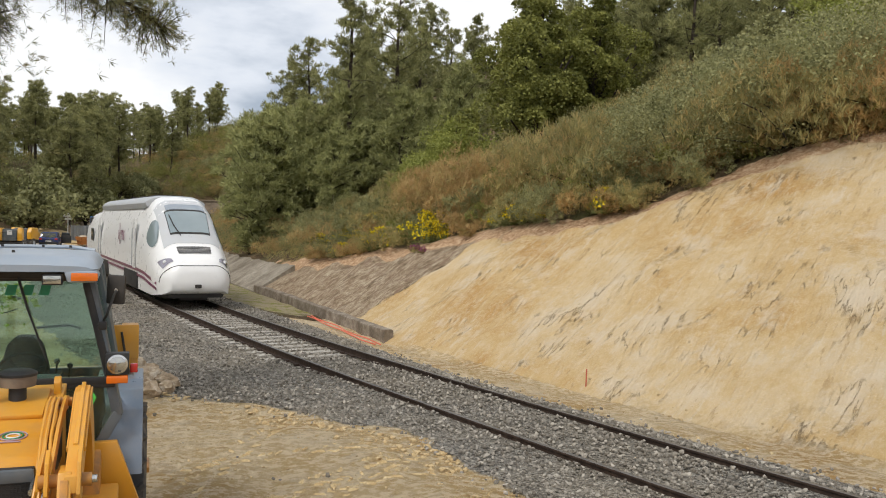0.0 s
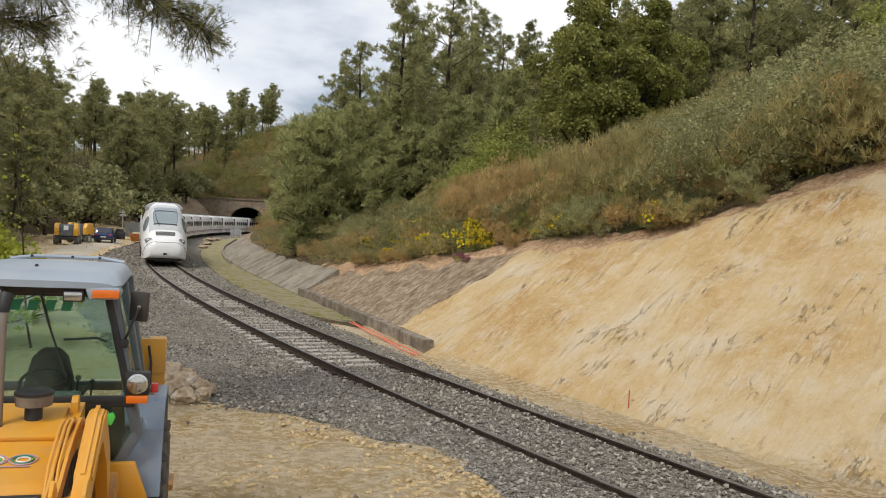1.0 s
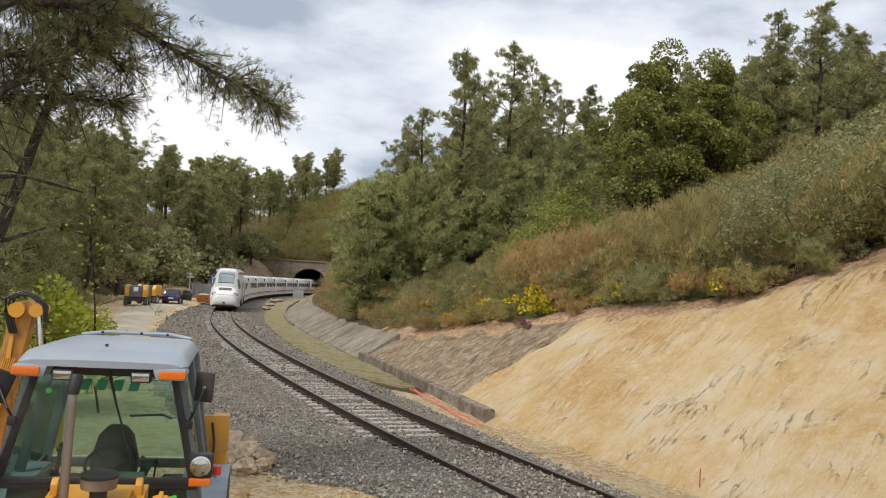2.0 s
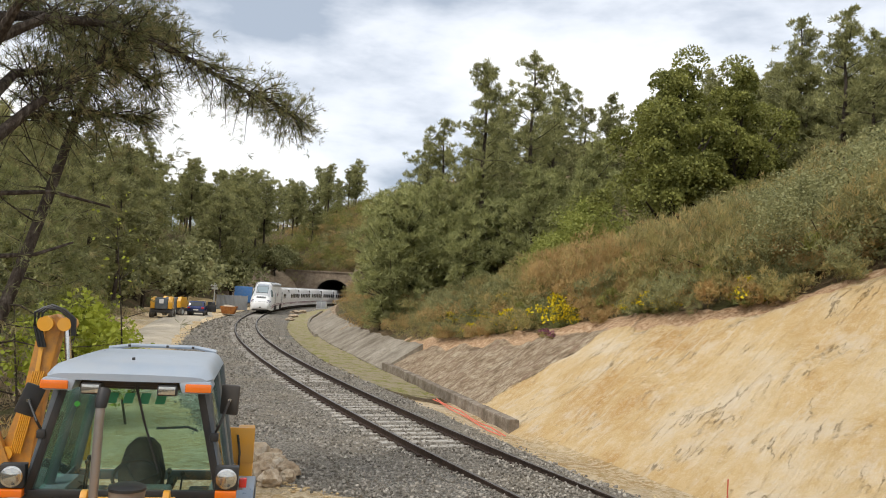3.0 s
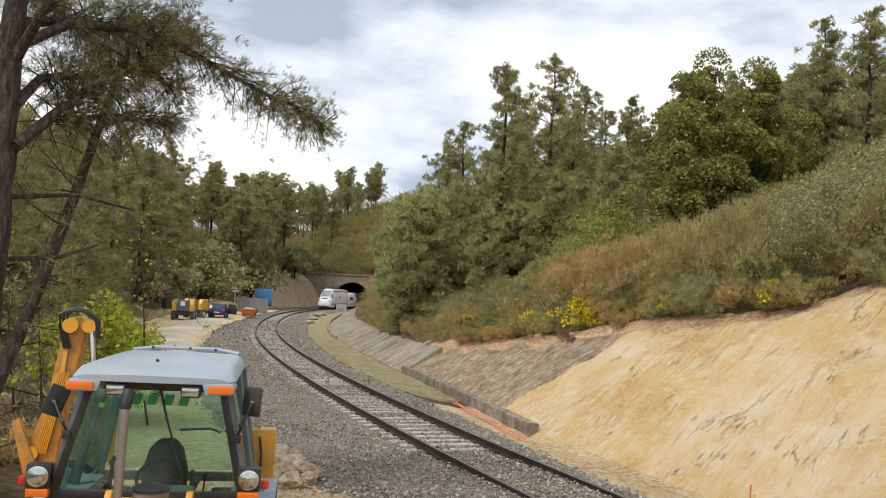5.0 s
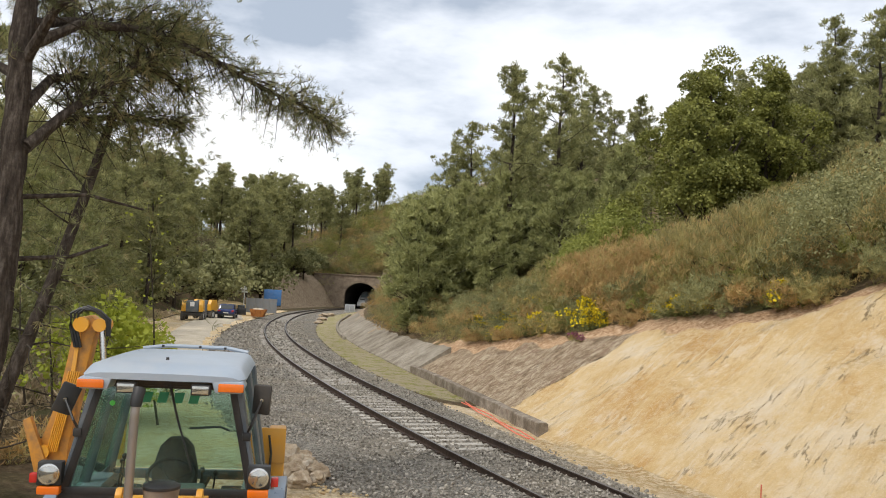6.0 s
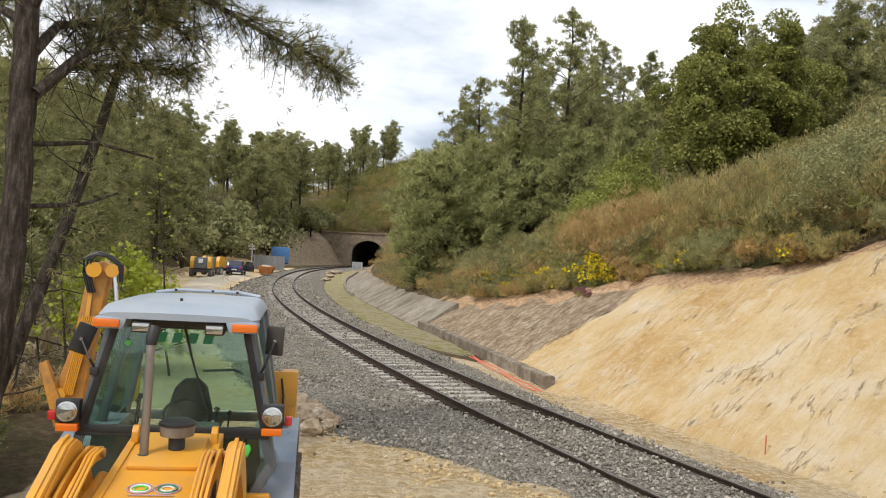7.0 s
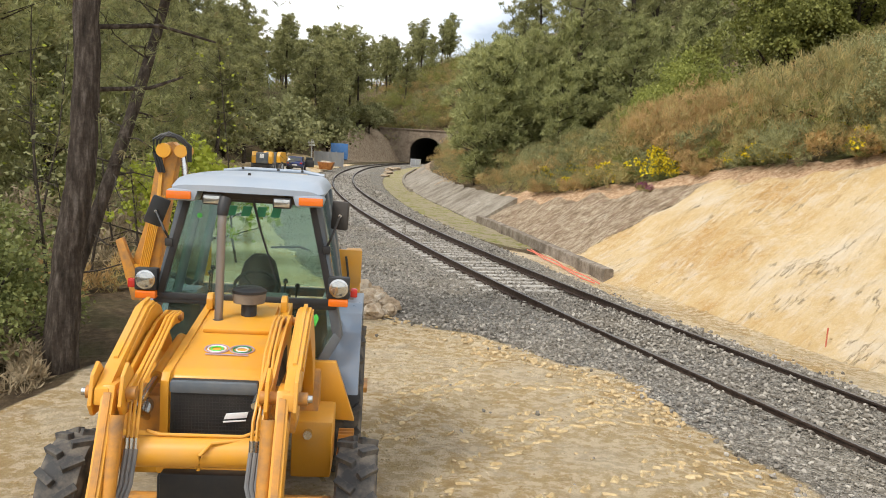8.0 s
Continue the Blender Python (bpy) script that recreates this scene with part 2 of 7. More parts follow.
    rock = m.mix(m.ramp(streak, (0.38, (0.7, 0.7, 0.7)), (0.46, (0, 0, 0))), rock, (0.23, 0.145, 0.10))
    rock = m.mix(m.ramp(m.noise(7, 6, 0.7), (0.38, (0.6, 0.6, 0.6)), (0.52, (0, 0, 0))), rock, (0.19, 0.12, 0.085))
    red = m.ramp(m.noise(6, 8, 0.75), (0.35, (0.24, 0.13, 0.065)), (0.5, (0.48, 0.31, 0.18)), (0.65, (0.66, 0.50, 0.34)))
    c = m.mix(edge("zone_b", 1), litter, red)
    c = m.mix(edge("zone_b", 0), c, rock)
    c = m.mix(edge("zone_a", 1), c, sand)
    c = m.mix(edge("zone_a", 2), c, grass)
    c = m.mix(edge("zone_a", 0), c, ball)
    clod = m.maths("ADD", m.maths("ADD", m.maths("MULTIPLY", m.noise(5, 12, 0.78), m.maths("ADD", m.maths("MULTIPLY", flat, 0.58), 0.42)), m.maths("MULTIPLY", m.maths("MULTIPLY", scuff_shade, flat), 0.9)), m.maths("SUBTRACT", m.maths("MULTIPLY", streak, 0.9), m.maths("MULTIPLY", crack, 0.35)))
    h = m.mix(edge("zone_a", 0), clod, m.maths("SUBTRACT", 1.0, m.voronoi(22)))
    n1 = m.bump(h, 1.0, 0.14)
    return m.done(c, None, m.bump(m.noise(45, 6, 0.75), 0.5, 0.012, n1))


M_GROUND = ground_material()


def stone_material():
    m = Nodes("ballast_stone", 0.9, 0, 0.2)
    c = m.ramp(m.island(), (0.0, (0.060, 0.056, 0.050)), (0.4, (0.19, 0.178, 0.158)), (0.8, (0.34, 0.318, 0.28)), (1.0, (0.48, 0.445, 0.385)))
    c = m.mix(m.maths("MULTIPLY", m.noise(0.3, 4), 0.5), c, (0.34, 0.285, 0.21))
    return m.done(c, None, m.bump(m.noise(40, 4), 0.3, 0.01))


M_STONE = stone_material()


def mottled(name, a, b, c3, scale=3, rough=0.9, bumpy=0.4, fine=30, depth=0.02, stretch=None, metal=0.0):
    m = Nodes(name, rough, metal, 0.25)
    c = m.ramp(m.noise(scale, 8, 0.65, stretch=stretch), (0.3, a), (0.5, b), (0.7, c3))
    c = m.mix(m.maths("MULTIPLY", m.each(), 0.3), c, a)
    c = m.mix(m.ramp(m.noise(fine, 5, 0.7), (0.4, (0.35, 0.35, 0.35)), (0.6, (0, 0, 0))), c, tuple(v * 0.5 for v in a))
    return m.done(c, None, m.bump(m.noise(fine * 0.6, 8, 0.7, stretch=stretch), bumpy, depth))


M_CONC = mottled("old_concrete", (0.15, 0.122, 0.09), (0.31, 0.27, 0.21), (0.46, 0.415, 0.345), 0.9, fine=7, bumpy=0.6)
M_WALL = mottled("stained_concrete", (0.11, 0.085, 0.062), (0.26, 0.215, 0.165), (0.42, 0.365, 0.30), 1.8, fine=9, bumpy=0.8, depth=0.05)
M_SLEEPER = mottled("pale_sleeper", (0.26, 0.235, 0.20), (0.42, 0.39, 0.34), (0.54, 0.51, 0.46), 4)
M_MASON = mottled("tunnel_stone", (0.15, 0.115, 0.085), (0.30, 0.235, 0.17), (0.40, 0.33, 0.25), 1.2, bumpy=0.6, fine=6, depth=0.06)
M_SOOT = mottled("tunnel_lining", (0.012, 0.011, 0.010), (0.025, 0.023, 0.021), (0.04, 0.037, 0.034), 1.0)
M_RAIL = mottled("rail_rust", (0.028, 0.020, 0.016), (0.058, 0.038, 0.028), (0.105, 0.072, 0.053), 8, 0.7, 0.2, 60, 0.004)
M_RAILTOP = paint("rail_head", (0.24, 0.225, 0.21), 0.38, 0.4, (0.10, 0.07, 0.05), 0.85)
M_ROADDUST = mottled("packed_gravel", (0.40, 0.34, 0.25), (0.53, 0.46, 0.35), (0.62, 0.55, 0.44), 0.8, bumpy=0.3, fine=18, depth=0.02)
M_ROCK = mottled("pale_boulder", (0.25, 0.17, 0.10), (0.50, 0.40, 0.28), (0.68, 0.62, 0.52), 3, bumpy=0.6, fine=10, depth=0.04)
M_BARK = mottled("pine_bark", (0.020, 0.015, 0.011), (0.075, 0.057, 0.043), (0.185, 0.155, 0.13), 15, 0.95, 1.0, 20, 0.07, stretch=(1, 1, 0.2))
M_BARK_D = mottled("dark_bark", (0.03, 0.025, 0.02), (0.07, 0.055, 0.04), (0.12, 0.10, 0.08), 8, 0.95, 0.7, 14, 0.04, stretch=(1, 1, 0.3))
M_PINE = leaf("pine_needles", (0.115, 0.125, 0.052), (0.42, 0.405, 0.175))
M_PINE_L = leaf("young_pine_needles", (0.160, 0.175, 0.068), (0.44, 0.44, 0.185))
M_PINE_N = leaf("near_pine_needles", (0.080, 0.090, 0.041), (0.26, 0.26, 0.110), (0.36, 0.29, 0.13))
M_OAK = leaf("dark_leaves", (0.070, 0.084, 0.022), (0.34, 0.34, 0.09))
M_BRIGHT = leaf("fresh_leaves", (0.135, 0.160, 0.034), (0.40, 0.415, 0.105))
M_SHRUB = leaf("grey_green_shrub", (0.115, 0.125, 0.052), (0.40, 0.39, 0.18))
M_HEATH = leaf("rusty_heath", (0.24, 0.155, 0.06), (0.62, 0.42, 0.18), (0.42, 0.38, 0.15))
M_HEATH_D = leaf("dull_heath", (0.16, 0.14, 0.055), (0.46, 0.41, 0.165), (0.52, 0.36, 0.15))
M_GORSE = leaf("gorse_green", (0.090, 0.112, 0.038), (0.255, 0.270, 0.090))
M_YELLOW = leaf("gorse_flower", (0.62, 0.44, 0.01), (0.85, 0.66, 0.03))
M_PINK = leaf("heather_flower", (0.22, 0.05, 0.13), (0.42, 0.12, 0.27))
M_DRY = leaf("dry_scrub", (0.17, 0.125, 0.075), (0.46, 0.37, 0.235))
M_LIME = leaf("spring_leaves", (0.216, 0.252, 0.027), (0.414, 0.450, 0.063))


# ======== mesh helpers ========
class MB:
    """Gathers vertices and faces of one mesh."""

    def __init__(self):
        self.v, self.f, self.n = [], [], 0

    def add(self, verts, faces):
        self.v.append(np.asarray(verts, float).reshape(-1, 3))
        k = self.n
        self.f += [tuple(int(i) + k for i in q) for q in faces]
        self.n += len(self.v[-1])
        return self

    def box(self, c, size, m=None, bevel=0.0, taper=None):
        """taper: (x, y) factors of the top face."""
        bm = bmesh.new()
        bmesh.ops.create_cube(bm, size=1)
        for v in bm.verts:
            if taper and v.co.z > 0:
                v.co.x *= taper[0]
                v.co.y *= taper[1]
            v.co = Vector((v.co.x * size[0], v.co.y * size[1], v.co.z * size[2]))
        if bevel:
            bmesh.ops.bevel(bm, geom=bm.edges[:], offset=bevel, segments=2, affect="EDGES", profile=0.6)
        t = Matrix.Translation(c) @ (m or Matrix())
        bm.verts.index_update()
        self.add([t @ v.co for v in bm.verts], [[v.index for v in f.verts] for f in bm.faces])
        bm.free()
        return self

    def prism(self, outline, axis, lo, hi, bevel=0.0):
        """A 2D outline pushed along an axis (0 x: points are y, z; 1 y: x, z; 2 z: x, y)."""
        bm = bmesh.new()

        def p3(a, b, d):
            return {0: (d, a, b), 1: (a, d, b), 2: (a, b, d)}[axis]
        one = [bm.verts.new(p3(a, b, lo)) for a, b in outline]
        two = [bm.verts.new(p3(a, b, hi)) for a, b in outline]
        n = len(outline)
        bm.faces.new(one)
        bm.faces.new(two[::-1])
        for i in range(n):
            bm.faces.new((one[i], two[i], two[(i + 1) % n], one[(i + 1) % n]))
        bmesh.ops.recalc_face_normals(bm, faces=bm.faces[:])
        if bevel:
            bmesh.ops.bevel(bm, geom=bm.edges[:], offset=bevel, segments=2, affect="EDGES", profile=0.6)
        bm.verts.index_update()
        self.add([v.co for v in bm.verts], [[v.index for v in f.verts] for f in bm.faces])
        bm.free()
        return self

    def tube(self, pts, radii, sides=8, closed=True):
        pts = [Vector(p) for p in pts]
        if isinstance(radii, (int, float)):
            radii = [radii] * len(pts)
        vs, fs = [], []
        up = Vector((0, 0, 1)) if abs((pts[-1] - pts[0]).normalized().z) < 0.75 else Vector((0.12, 1, 0)).normalized()
        for i, p in enumerate(pts):
            d = (pts[min(i + 1, len(pts) - 1)] - pts[max(i - 1, 0)]).normalized()
            a = d.cross(up if abs(d.dot(up)) < 0.98 else Vector((1, 0.2, 0))).normalized()
            b = d.cross(a)
            for k in range(sides):
                w = 2 * math.pi * k / sides
                vs.append(p + (a * math.cos(w) + b * math.sin(w)) * radii[i])
        for i in range(len(pts) - 1):
            for k in range(sides):
                k2 = (k + 1) % sides
                fs.append((i * sides + k, (i + 1) * sides + k, (i + 1) * sides + k2, i * sides + k2))
        if closed:
            fs.append(tuple(range(sides)))
            fs.append(tuple((len(pts) - 1) * sides + k for k in range(sides - 1, -1, -1)))
        return self.add(vs, fs)

    def lathe(self, profile, c=(0, 0, 0), axis=2, sides=24):
        """profile: (radius, height) rows, turned round an axis through c."""
        vs, fs = [], []
        for r, h in profile:
            for k in range(sides):
                w = 2 * math.pi * k / sides
                q = (r * math.cos(w), r * math.sin(w))
                vs.append({2: (q[0], q[1], h), 0: (h, q[0], q[1]), 1: (q[0], h, q[1])}[axis])
        for i in range(len(profile) - 1):
            for k in range(sides):
                k2 = (k + 1) % sides
                fs.append((i * sides + k, i * sides + k2, (i + 1) * sides + k2, (i + 1) * sides + k))
        fs.append(tuple(range(sides - 1, -1, -1)))
        fs.append(tuple((len(profile) - 1) * sides + k for k in range(sides)))
        return self.add(np.array(vs) + np.array(c), fs)

    def mesh(self, name, mats, smooth=False):
        me = bpy.data.meshes.new(name)
        me.from_pydata(np.concatenate(self.v).tolist() if self.v else [], [], self.f)
        for mm in mats if isinstance(mats, (list, tuple)) else [mats]:
            me.materials.append(mm)
        if smooth:
            me.polygons.foreach_set("use_smooth", [True] * len(me.polygons))
            me.set_sharp_from_angle(angle=radians(38))
        me.update()
        return me


def part(name, mb, mat, parent=None, label="", smooth=True, m=None):
    """One mesh object, under its thing."""
    ob = new(name, mb.mesh(name, mat, smooth) if isinstance(mb, MB) else mb)
    if parent is not None:
        ob.parent = parent
    if m is not None:
        ob.matrix_basis = m
    if label:
        ob["label"] = label
    return ob


def thing(name, m, label, category, group="", kind=""):
    ob = new(name)
    ob.empty_display_size = 0.2
    ob.matrix_basis = m
    return tagged(ob, label, category, group, kind)


# ======== the ground, one sheet ========
rng = np.random.default_rng(7)


def span(*rows):
    out = []
    for a, b, d in rows:
        out += list(np.arange(a, b - 1e-6, d))
    return np.array(out + [rows[-1][1]])


def zones(s, o):
    """What lies on the ground: ballast, sand, grass; rock, red soil."""
    foot, top = cut_foot(s), cut_top(s)
    edge = foot + top / 0.65
    n = noise.noise((s * 0.35, o * 0.35, 3.1)) * 0.9
    left = np.interp(s, [-30, -3, 0.5, 2.2, 4.2, 5.5, 20, 44, 80, 130], [-2.3, -2.3, -1.9, -2.7, -3.6, -5.2, -5.4, -4.2, -2.9, -2.7])
    right = np.interp(s, [-20, 5, 9, 15, 30, 50, 90, 130], [2.2, 1.8, 2.0, 2.4, 2.4, 3.2, 4.3, 5.0])
    verge = np.interp(s, [-4, -0.5, 1, 2.5, 4.5, 12, 24], [-15, -11.2, -10.0, -9.2, -8.2, -8.4, -9.2])
    left = left + ramp(s, 10, 6) * (0.8 * n + 0.35 * noise.noise((s * 1.3, o * 1.3, 7.7)))
    ball = ramp(o, left - 0.5, left + 0.5) * ramp(o, right + 0.3, right - 0.3) * (1 - ramp(s, PORTAL - 1, PORTAL + 1))
    grass = ramp(o, right - 0.2, right + 0.3) * ramp(o, foot + 0.2, foot - 0.2) * ramp(s, 15, 22)
    cut = ramp(o, foot - 0.2, foot + 0.2) * ramp(o, edge + 0.25, edge - 0.35)
    fresh = ramp(s + (o - foot) * 0.35 + n, 16.0, 14.4)
    sand = max(cut * fresh, ramp(o, 0.8, 1.2) * ramp(o, foot + 0.5, foot + 0.2) * ramp(s, 19, 15),
               ramp(o, left + 1.2, left + 0.8) * ramp(o, verge - 0.5 - n * 0.5, verge + 0.3 - n * 0.5) * ramp(s, 60, 40),
               ramp(o, left, left - 0.4) * ramp(o, np.interp(s, [50, 70], [-9.5, -14.5]), np.interp(s, [50, 70], [-8.5, -13])) * ramp(s, 30, 40) * ramp(s, 135, 115))
    old = cut * (1 - fresh) * ramp(s, 160, 130) + ramp(-o, 4, 7) * ramp(s, 128, 140) * ramp(-o, 15, 11) * ramp(s, PORTAL + 3, PORTAL)
    red = ramp(o, edge - 0.6, edge - 0.1) * ramp(o, edge + 1.5, edge + 0.5) * ramp(s, 40, 26)
    return (ball, sand, grass), (old, red)


def build_ground():
    ss = span((-420, -60, 45), (-60, -12, 3), (-12, -3, 0.4), (-3, 12, 0.2), (12, 26, 0.3), (26, 60, 0.55), (60, 120, 1.3), (120, 174, 2), (174, 190, 0.5), (190, 260, 4), (260, 460, 20), (460, 1100, 80))
    oo = span((-900, -200, 70), (-200, -60, 10), (-60, -16, 1.6), (-16, -2.4, 0.2), (-2.4, 2.4, 0.3), (2.4, 16, 0.28), (16, 60, 1.5), (60, 200, 10), (200, 900, 70))
    vs, za, zb = [], [], []
    hm = 0.28
    for s in ss:
        sc = min(max(s, -60), 459)
        for o in oo:
            near = max(-110.0, min(110.0, o))
            p = rail_point(sc, near)
            h = np.interp(sc, AS, AH)
            p[0] += (s - sc) * -math.sin(h) + (o - near) * math.cos(hm)
            p[1] += (s - sc) * math.cos(h) + (o - near) * math.sin(hm)
            z = land(sc, o)
            edge = cut_foot(sc) + cut_top(sc) / 0.65
            if sc < 130:
                if o > cut_foot(sc):     # rills and hollows of the cut face, rough hillside above
                    k = ramp(o, cut_foot(sc), cut_foot(sc) + 1)
                    z += k * (0.16 * noise.noise((p[0] * 0.5, p[1] * 0.5, z * 0.5)) + 0.075 * noise.noise((s * 2.6, z * 0.5 + o * 0.3, 5.0)) + 0.035 * noise.noise((p[0] * 4, p[1] * 4, z * 4)))
                    z -= 0.25 * ramp(o, edge - 0.5, edge - 0.1) * ramp(o, edge + 0.6, edge) * (noise.noise((s * 0.6, 2.0, 1.0)) + 0.2)
                elif o < -2.4:
                    k = ramp(-o, 2.4, 4)
                    z += k * (0.10 * noise.noise((p[0] * 0.35, p[1] * 0.35, 0)) + 0.05 * noise.noise((p[0] * 1.3, p[1] * 1.3, 4)) + 0.040 * noise.noise((p[0] * 3.6, p[1] * 3.6, 9)))
                elif o > 2.0:
                    z += 0.05 * noise.noise((p[0] * 1.2, p[1] * 1.2, 4))
                if o < -10:
                    z += 0.35 * ramp(-o, 10, 12) * noise.noise((p[0] * 0.4, p[1] * 0.4, 8))
            if abs(o) > 12:
                z += min(3, 0.03 * abs(o)) * noise.noise((p[0] * 0.05, p[1] * 0.05, 0.5))
            vs.append((p[0], p[1], z))
            a, b = zones(sc, o) if abs(o) < 60 and -60 <= s <= 260 else ((0, 0, 0), (0, 0))
            za += [*a, 1.0]
            zb += [*b, 0.0, 1.0]
    n = len(oo)
    i, j = np.meshgrid(np.arange(len(ss) - 1), np.arange(n - 1), indexing="ij")
    q = (i * n + j).ravel()
    me = bpy.data.meshes.new("ground")
    mouth = (abs(ss[i] - PORTAL) < 0.3) & (oo[j] > -3.6) & (oo[j] < 4.1)
    q = q[~mouth.ravel()]
    me.from_pydata(vs, [], np.stack([q, q + 1, q + n + 1, q + n], 1).tolist())
    me.materials.append(M_GROUND)
    for nm, data in (("zone_a", za), ("zone_b", zb)):
        at = me.color_attributes.new(nm, "FLOAT_COLOR", "POINT")
        at.data.foreach_set("color", np.array(data, dtype=np.float32))
    me.polygons.foreach_set("use_smooth", [True] * len(me.polygons))
    me.update()
    return tagged(new("ground", me), "sandy ground, ballast and wooded hillside cut by the railway", "ground", kind="structure")


GROUND = build_ground()


def drop(x, y):
    s, o = along(x, y)
    return land(s, o)


# ======== the railway ========
GAUGE = 0.87


def sweep(section, s0, s1, step, side=0.0, z=0.0):
    """A cross-section (offset, height) swept along the track."""
    mb = MB()
    ss = np.arange(s0, s1 + 1e-6, step)
    n = len(section)
    vs = [rail_point(s, side + a, z + b) for s in ss for a, b in section]
    fs = [(i * n + k, i * n + (k + 1) % n, (i + 1) * n + (k + 1) % n, (i + 1) * n + k) for i in range(len(ss) - 1) for k in range(n)]
    mb.add(vs, fs)
    return mb


FOOT = [(-0.065, -0.17), (0.065, -0.17), (0.065, -0.155), (0.012, -0.14), (0.012, -0.045), (0.036, -0.035), (0.036, -0.006),
        (-0.036, -0.006), (-0.036, -0.035), (-0.012, -0.045), (-0.012, -0.14), (-0.065, -0.155)]
HEAD = [(-0.036, -0.006), (0.036, -0.006), (0.030, 0.0), (-0.030, 0.0)]


def build_track():
    track = thing("railway_track", Matrix(), "single broad-gauge track, rusty rails on pale sleepers in grey ballast", "railway track", kind="structure")
    for side in (-GAUGE, GAUGE):
        rail = part("rail", sweep(FOOT, -30, 300, 1.0, side), M_RAIL, track, "rust-brown steel rail", False)
        part("rail_head", sweep(HEAD, -30, 300, 1.0, side), M_RAILTOP, rail, "worn grey running surface", False)
    block = MB().prism([(-1.3, -0.36), (1.3, -0.36), (1.3, -0.19), (1.05, -0.17), (0.6, -0.185), (-0.6, -0.185), (-1.05, -0.17), (-1.3, -0.19)], 1, -0.14, 0.14, 0.012).mesh("sleeper", M_SLEEPER)
    clip = MB().box((0, 0, 0), (0.10, 0.09, 0.05), bevel=0.012).mesh("rail_clip", M_RAIL)
    for k in range(int(125 / 0.6)):
        s = -8 + 0.6 * k
        m = Matrix.Translation(rail_point(s, 0, rng.uniform(-0.02, 0.008) - 0.03 * ramp(s, 9, 6))) @ pose(0, 0, 0, 0, 0, rail_turn(s) + rng.uniform(-1, 1))
        part("sleeper", block, None, track, m=m)
        if s < 26:
            for o in (-GAUGE - 0.11, -GAUGE + 0.11, GAUGE - 0.11, GAUGE + 0.11):
                part("rail_clip", clip, None, track, m=Matrix.Translation(rail_point(s, o, -0.15)) @ pose(0, 0, 0, 0, 0, rail_turn(s)))
    return track


build_track()


def build_stones():
    """Loose ballast, each stone a dented lump."""
    base = []
    for k in range(10):
        bm = bmesh.new()
        bmesh.ops.create_icosphere(bm, subdivisions=1, radius=1)
        r = np.random.default_rng(k)
        v = np.array([q.co[:] for q in bm.verts]) * r.uniform(0.55, 1.15, (len(bm.verts), 1)) * r.uniform(0.6, 1.2, 3)
        base.append((v, np.array([[q.index for q in fc.verts] for fc in bm.faces])))
        bm.free()
    vs, fs, k = [], [], 0
    r = np.random.default_rng(11)
    for s0, s1, per in ((-7, 10, 95), (10, 22, 60), (22, 45, 24), (45, 85, 9)):
        count = int((s1 - s0) * 8 * per)
        for s, o in zip(r.uniform(s0, s1, count), r.uniform(-5.6, 2.6, count)):
            (b, _, g), _ = zones(s, o)
            if b < 0.5 and r.random() > b * 1.2 + 0.012:
                continue
            if abs(abs(o) - GAUGE) < 0.06:
                continue
            size = r.uniform(0.018, 0.044) * (1.0 if s < 22 else 1.5 if s < 45 else 2.4)
            v, f = base[r.integers(10)]
            t = Euler(r.uniform(0, 6.28, 3)).to_matrix()
            inner = abs(o) < 1.25
            # between the rails the stone lies just about level with the sleepers
            zz = (-0.195 + 0.11 * ramp(s, 9, 3.5) if inner else max(land(s, o), -0.2) if o < 0 else land(s, o)) + size * r.uniform(0.1, 0.5)
            p = rail_point(s, o, zz + 0.02 * noise.noise((s, o, 0)))
            vs.append(v @ np.array(t).T * size + p)
            fs.append(f + k)
            k += len(v)
    me = bpy.data.meshes.new("ballast_stones")
    me.from_pydata(np.concatenate(vs).tolist(), [], np.concatenate(fs).tolist())
    me.materials.append(M_STONE)
    tagged(new("ballast_stones", me), "loose grey crushed stone ballast around the sleepers", "ballast", kind="stuff")


build_stones()


# the far road on the open side, packed pale gravel
def build_road():
    mb = MB()
    ss = np.arange(24, 118, 1.0)
    cols = np.linspace(0, 1, 7)
    vs = []
    for s in ss:
        a = np.interp(s, [24, 44, 60, 80, 118], [-8.2, -7.6, -7.9, -8.6, -13])
        b = np.interp(s, [24, 44, 60, 80, 118], [-5.0, -4.6, -4.4, -3.6, -7])
        for u in cols:
            o = a + (b - a) * u
            p = rail_point(s, o)
            vs.append((p[0], p[1], land(s, o) + 0.09 + 0.04 * math.sin(u * math.pi) - (0.2 if u in (0.0, 1.0) else 0)))
    n = len(cols)
    mb.add(vs, [(i * n + j, i * n + j + 1, (i + 1) * n + j + 1, (i + 1) * n + j) for i in range(len(ss) - 1) for j in range(n - 1)])
    tagged(part("road", mb, M_ROADDUST), "pale packed gravel track beside the railway", "road", kind="structure")


build_road()


# ======== tunnel ========
def arch(w, h, n=14):
    """Low arch over upright sides, as (offset, height)."""
    r, rise = w / 2, h * 0.52
    return [(-r + 0.5, -0.4)] + [(0.5 - r * math.cos(math.pi * k / n), h - rise + rise * math.sin(math.pi * k / n)) for k in range(n + 1)] + [(r + 0.5, -0.4)]


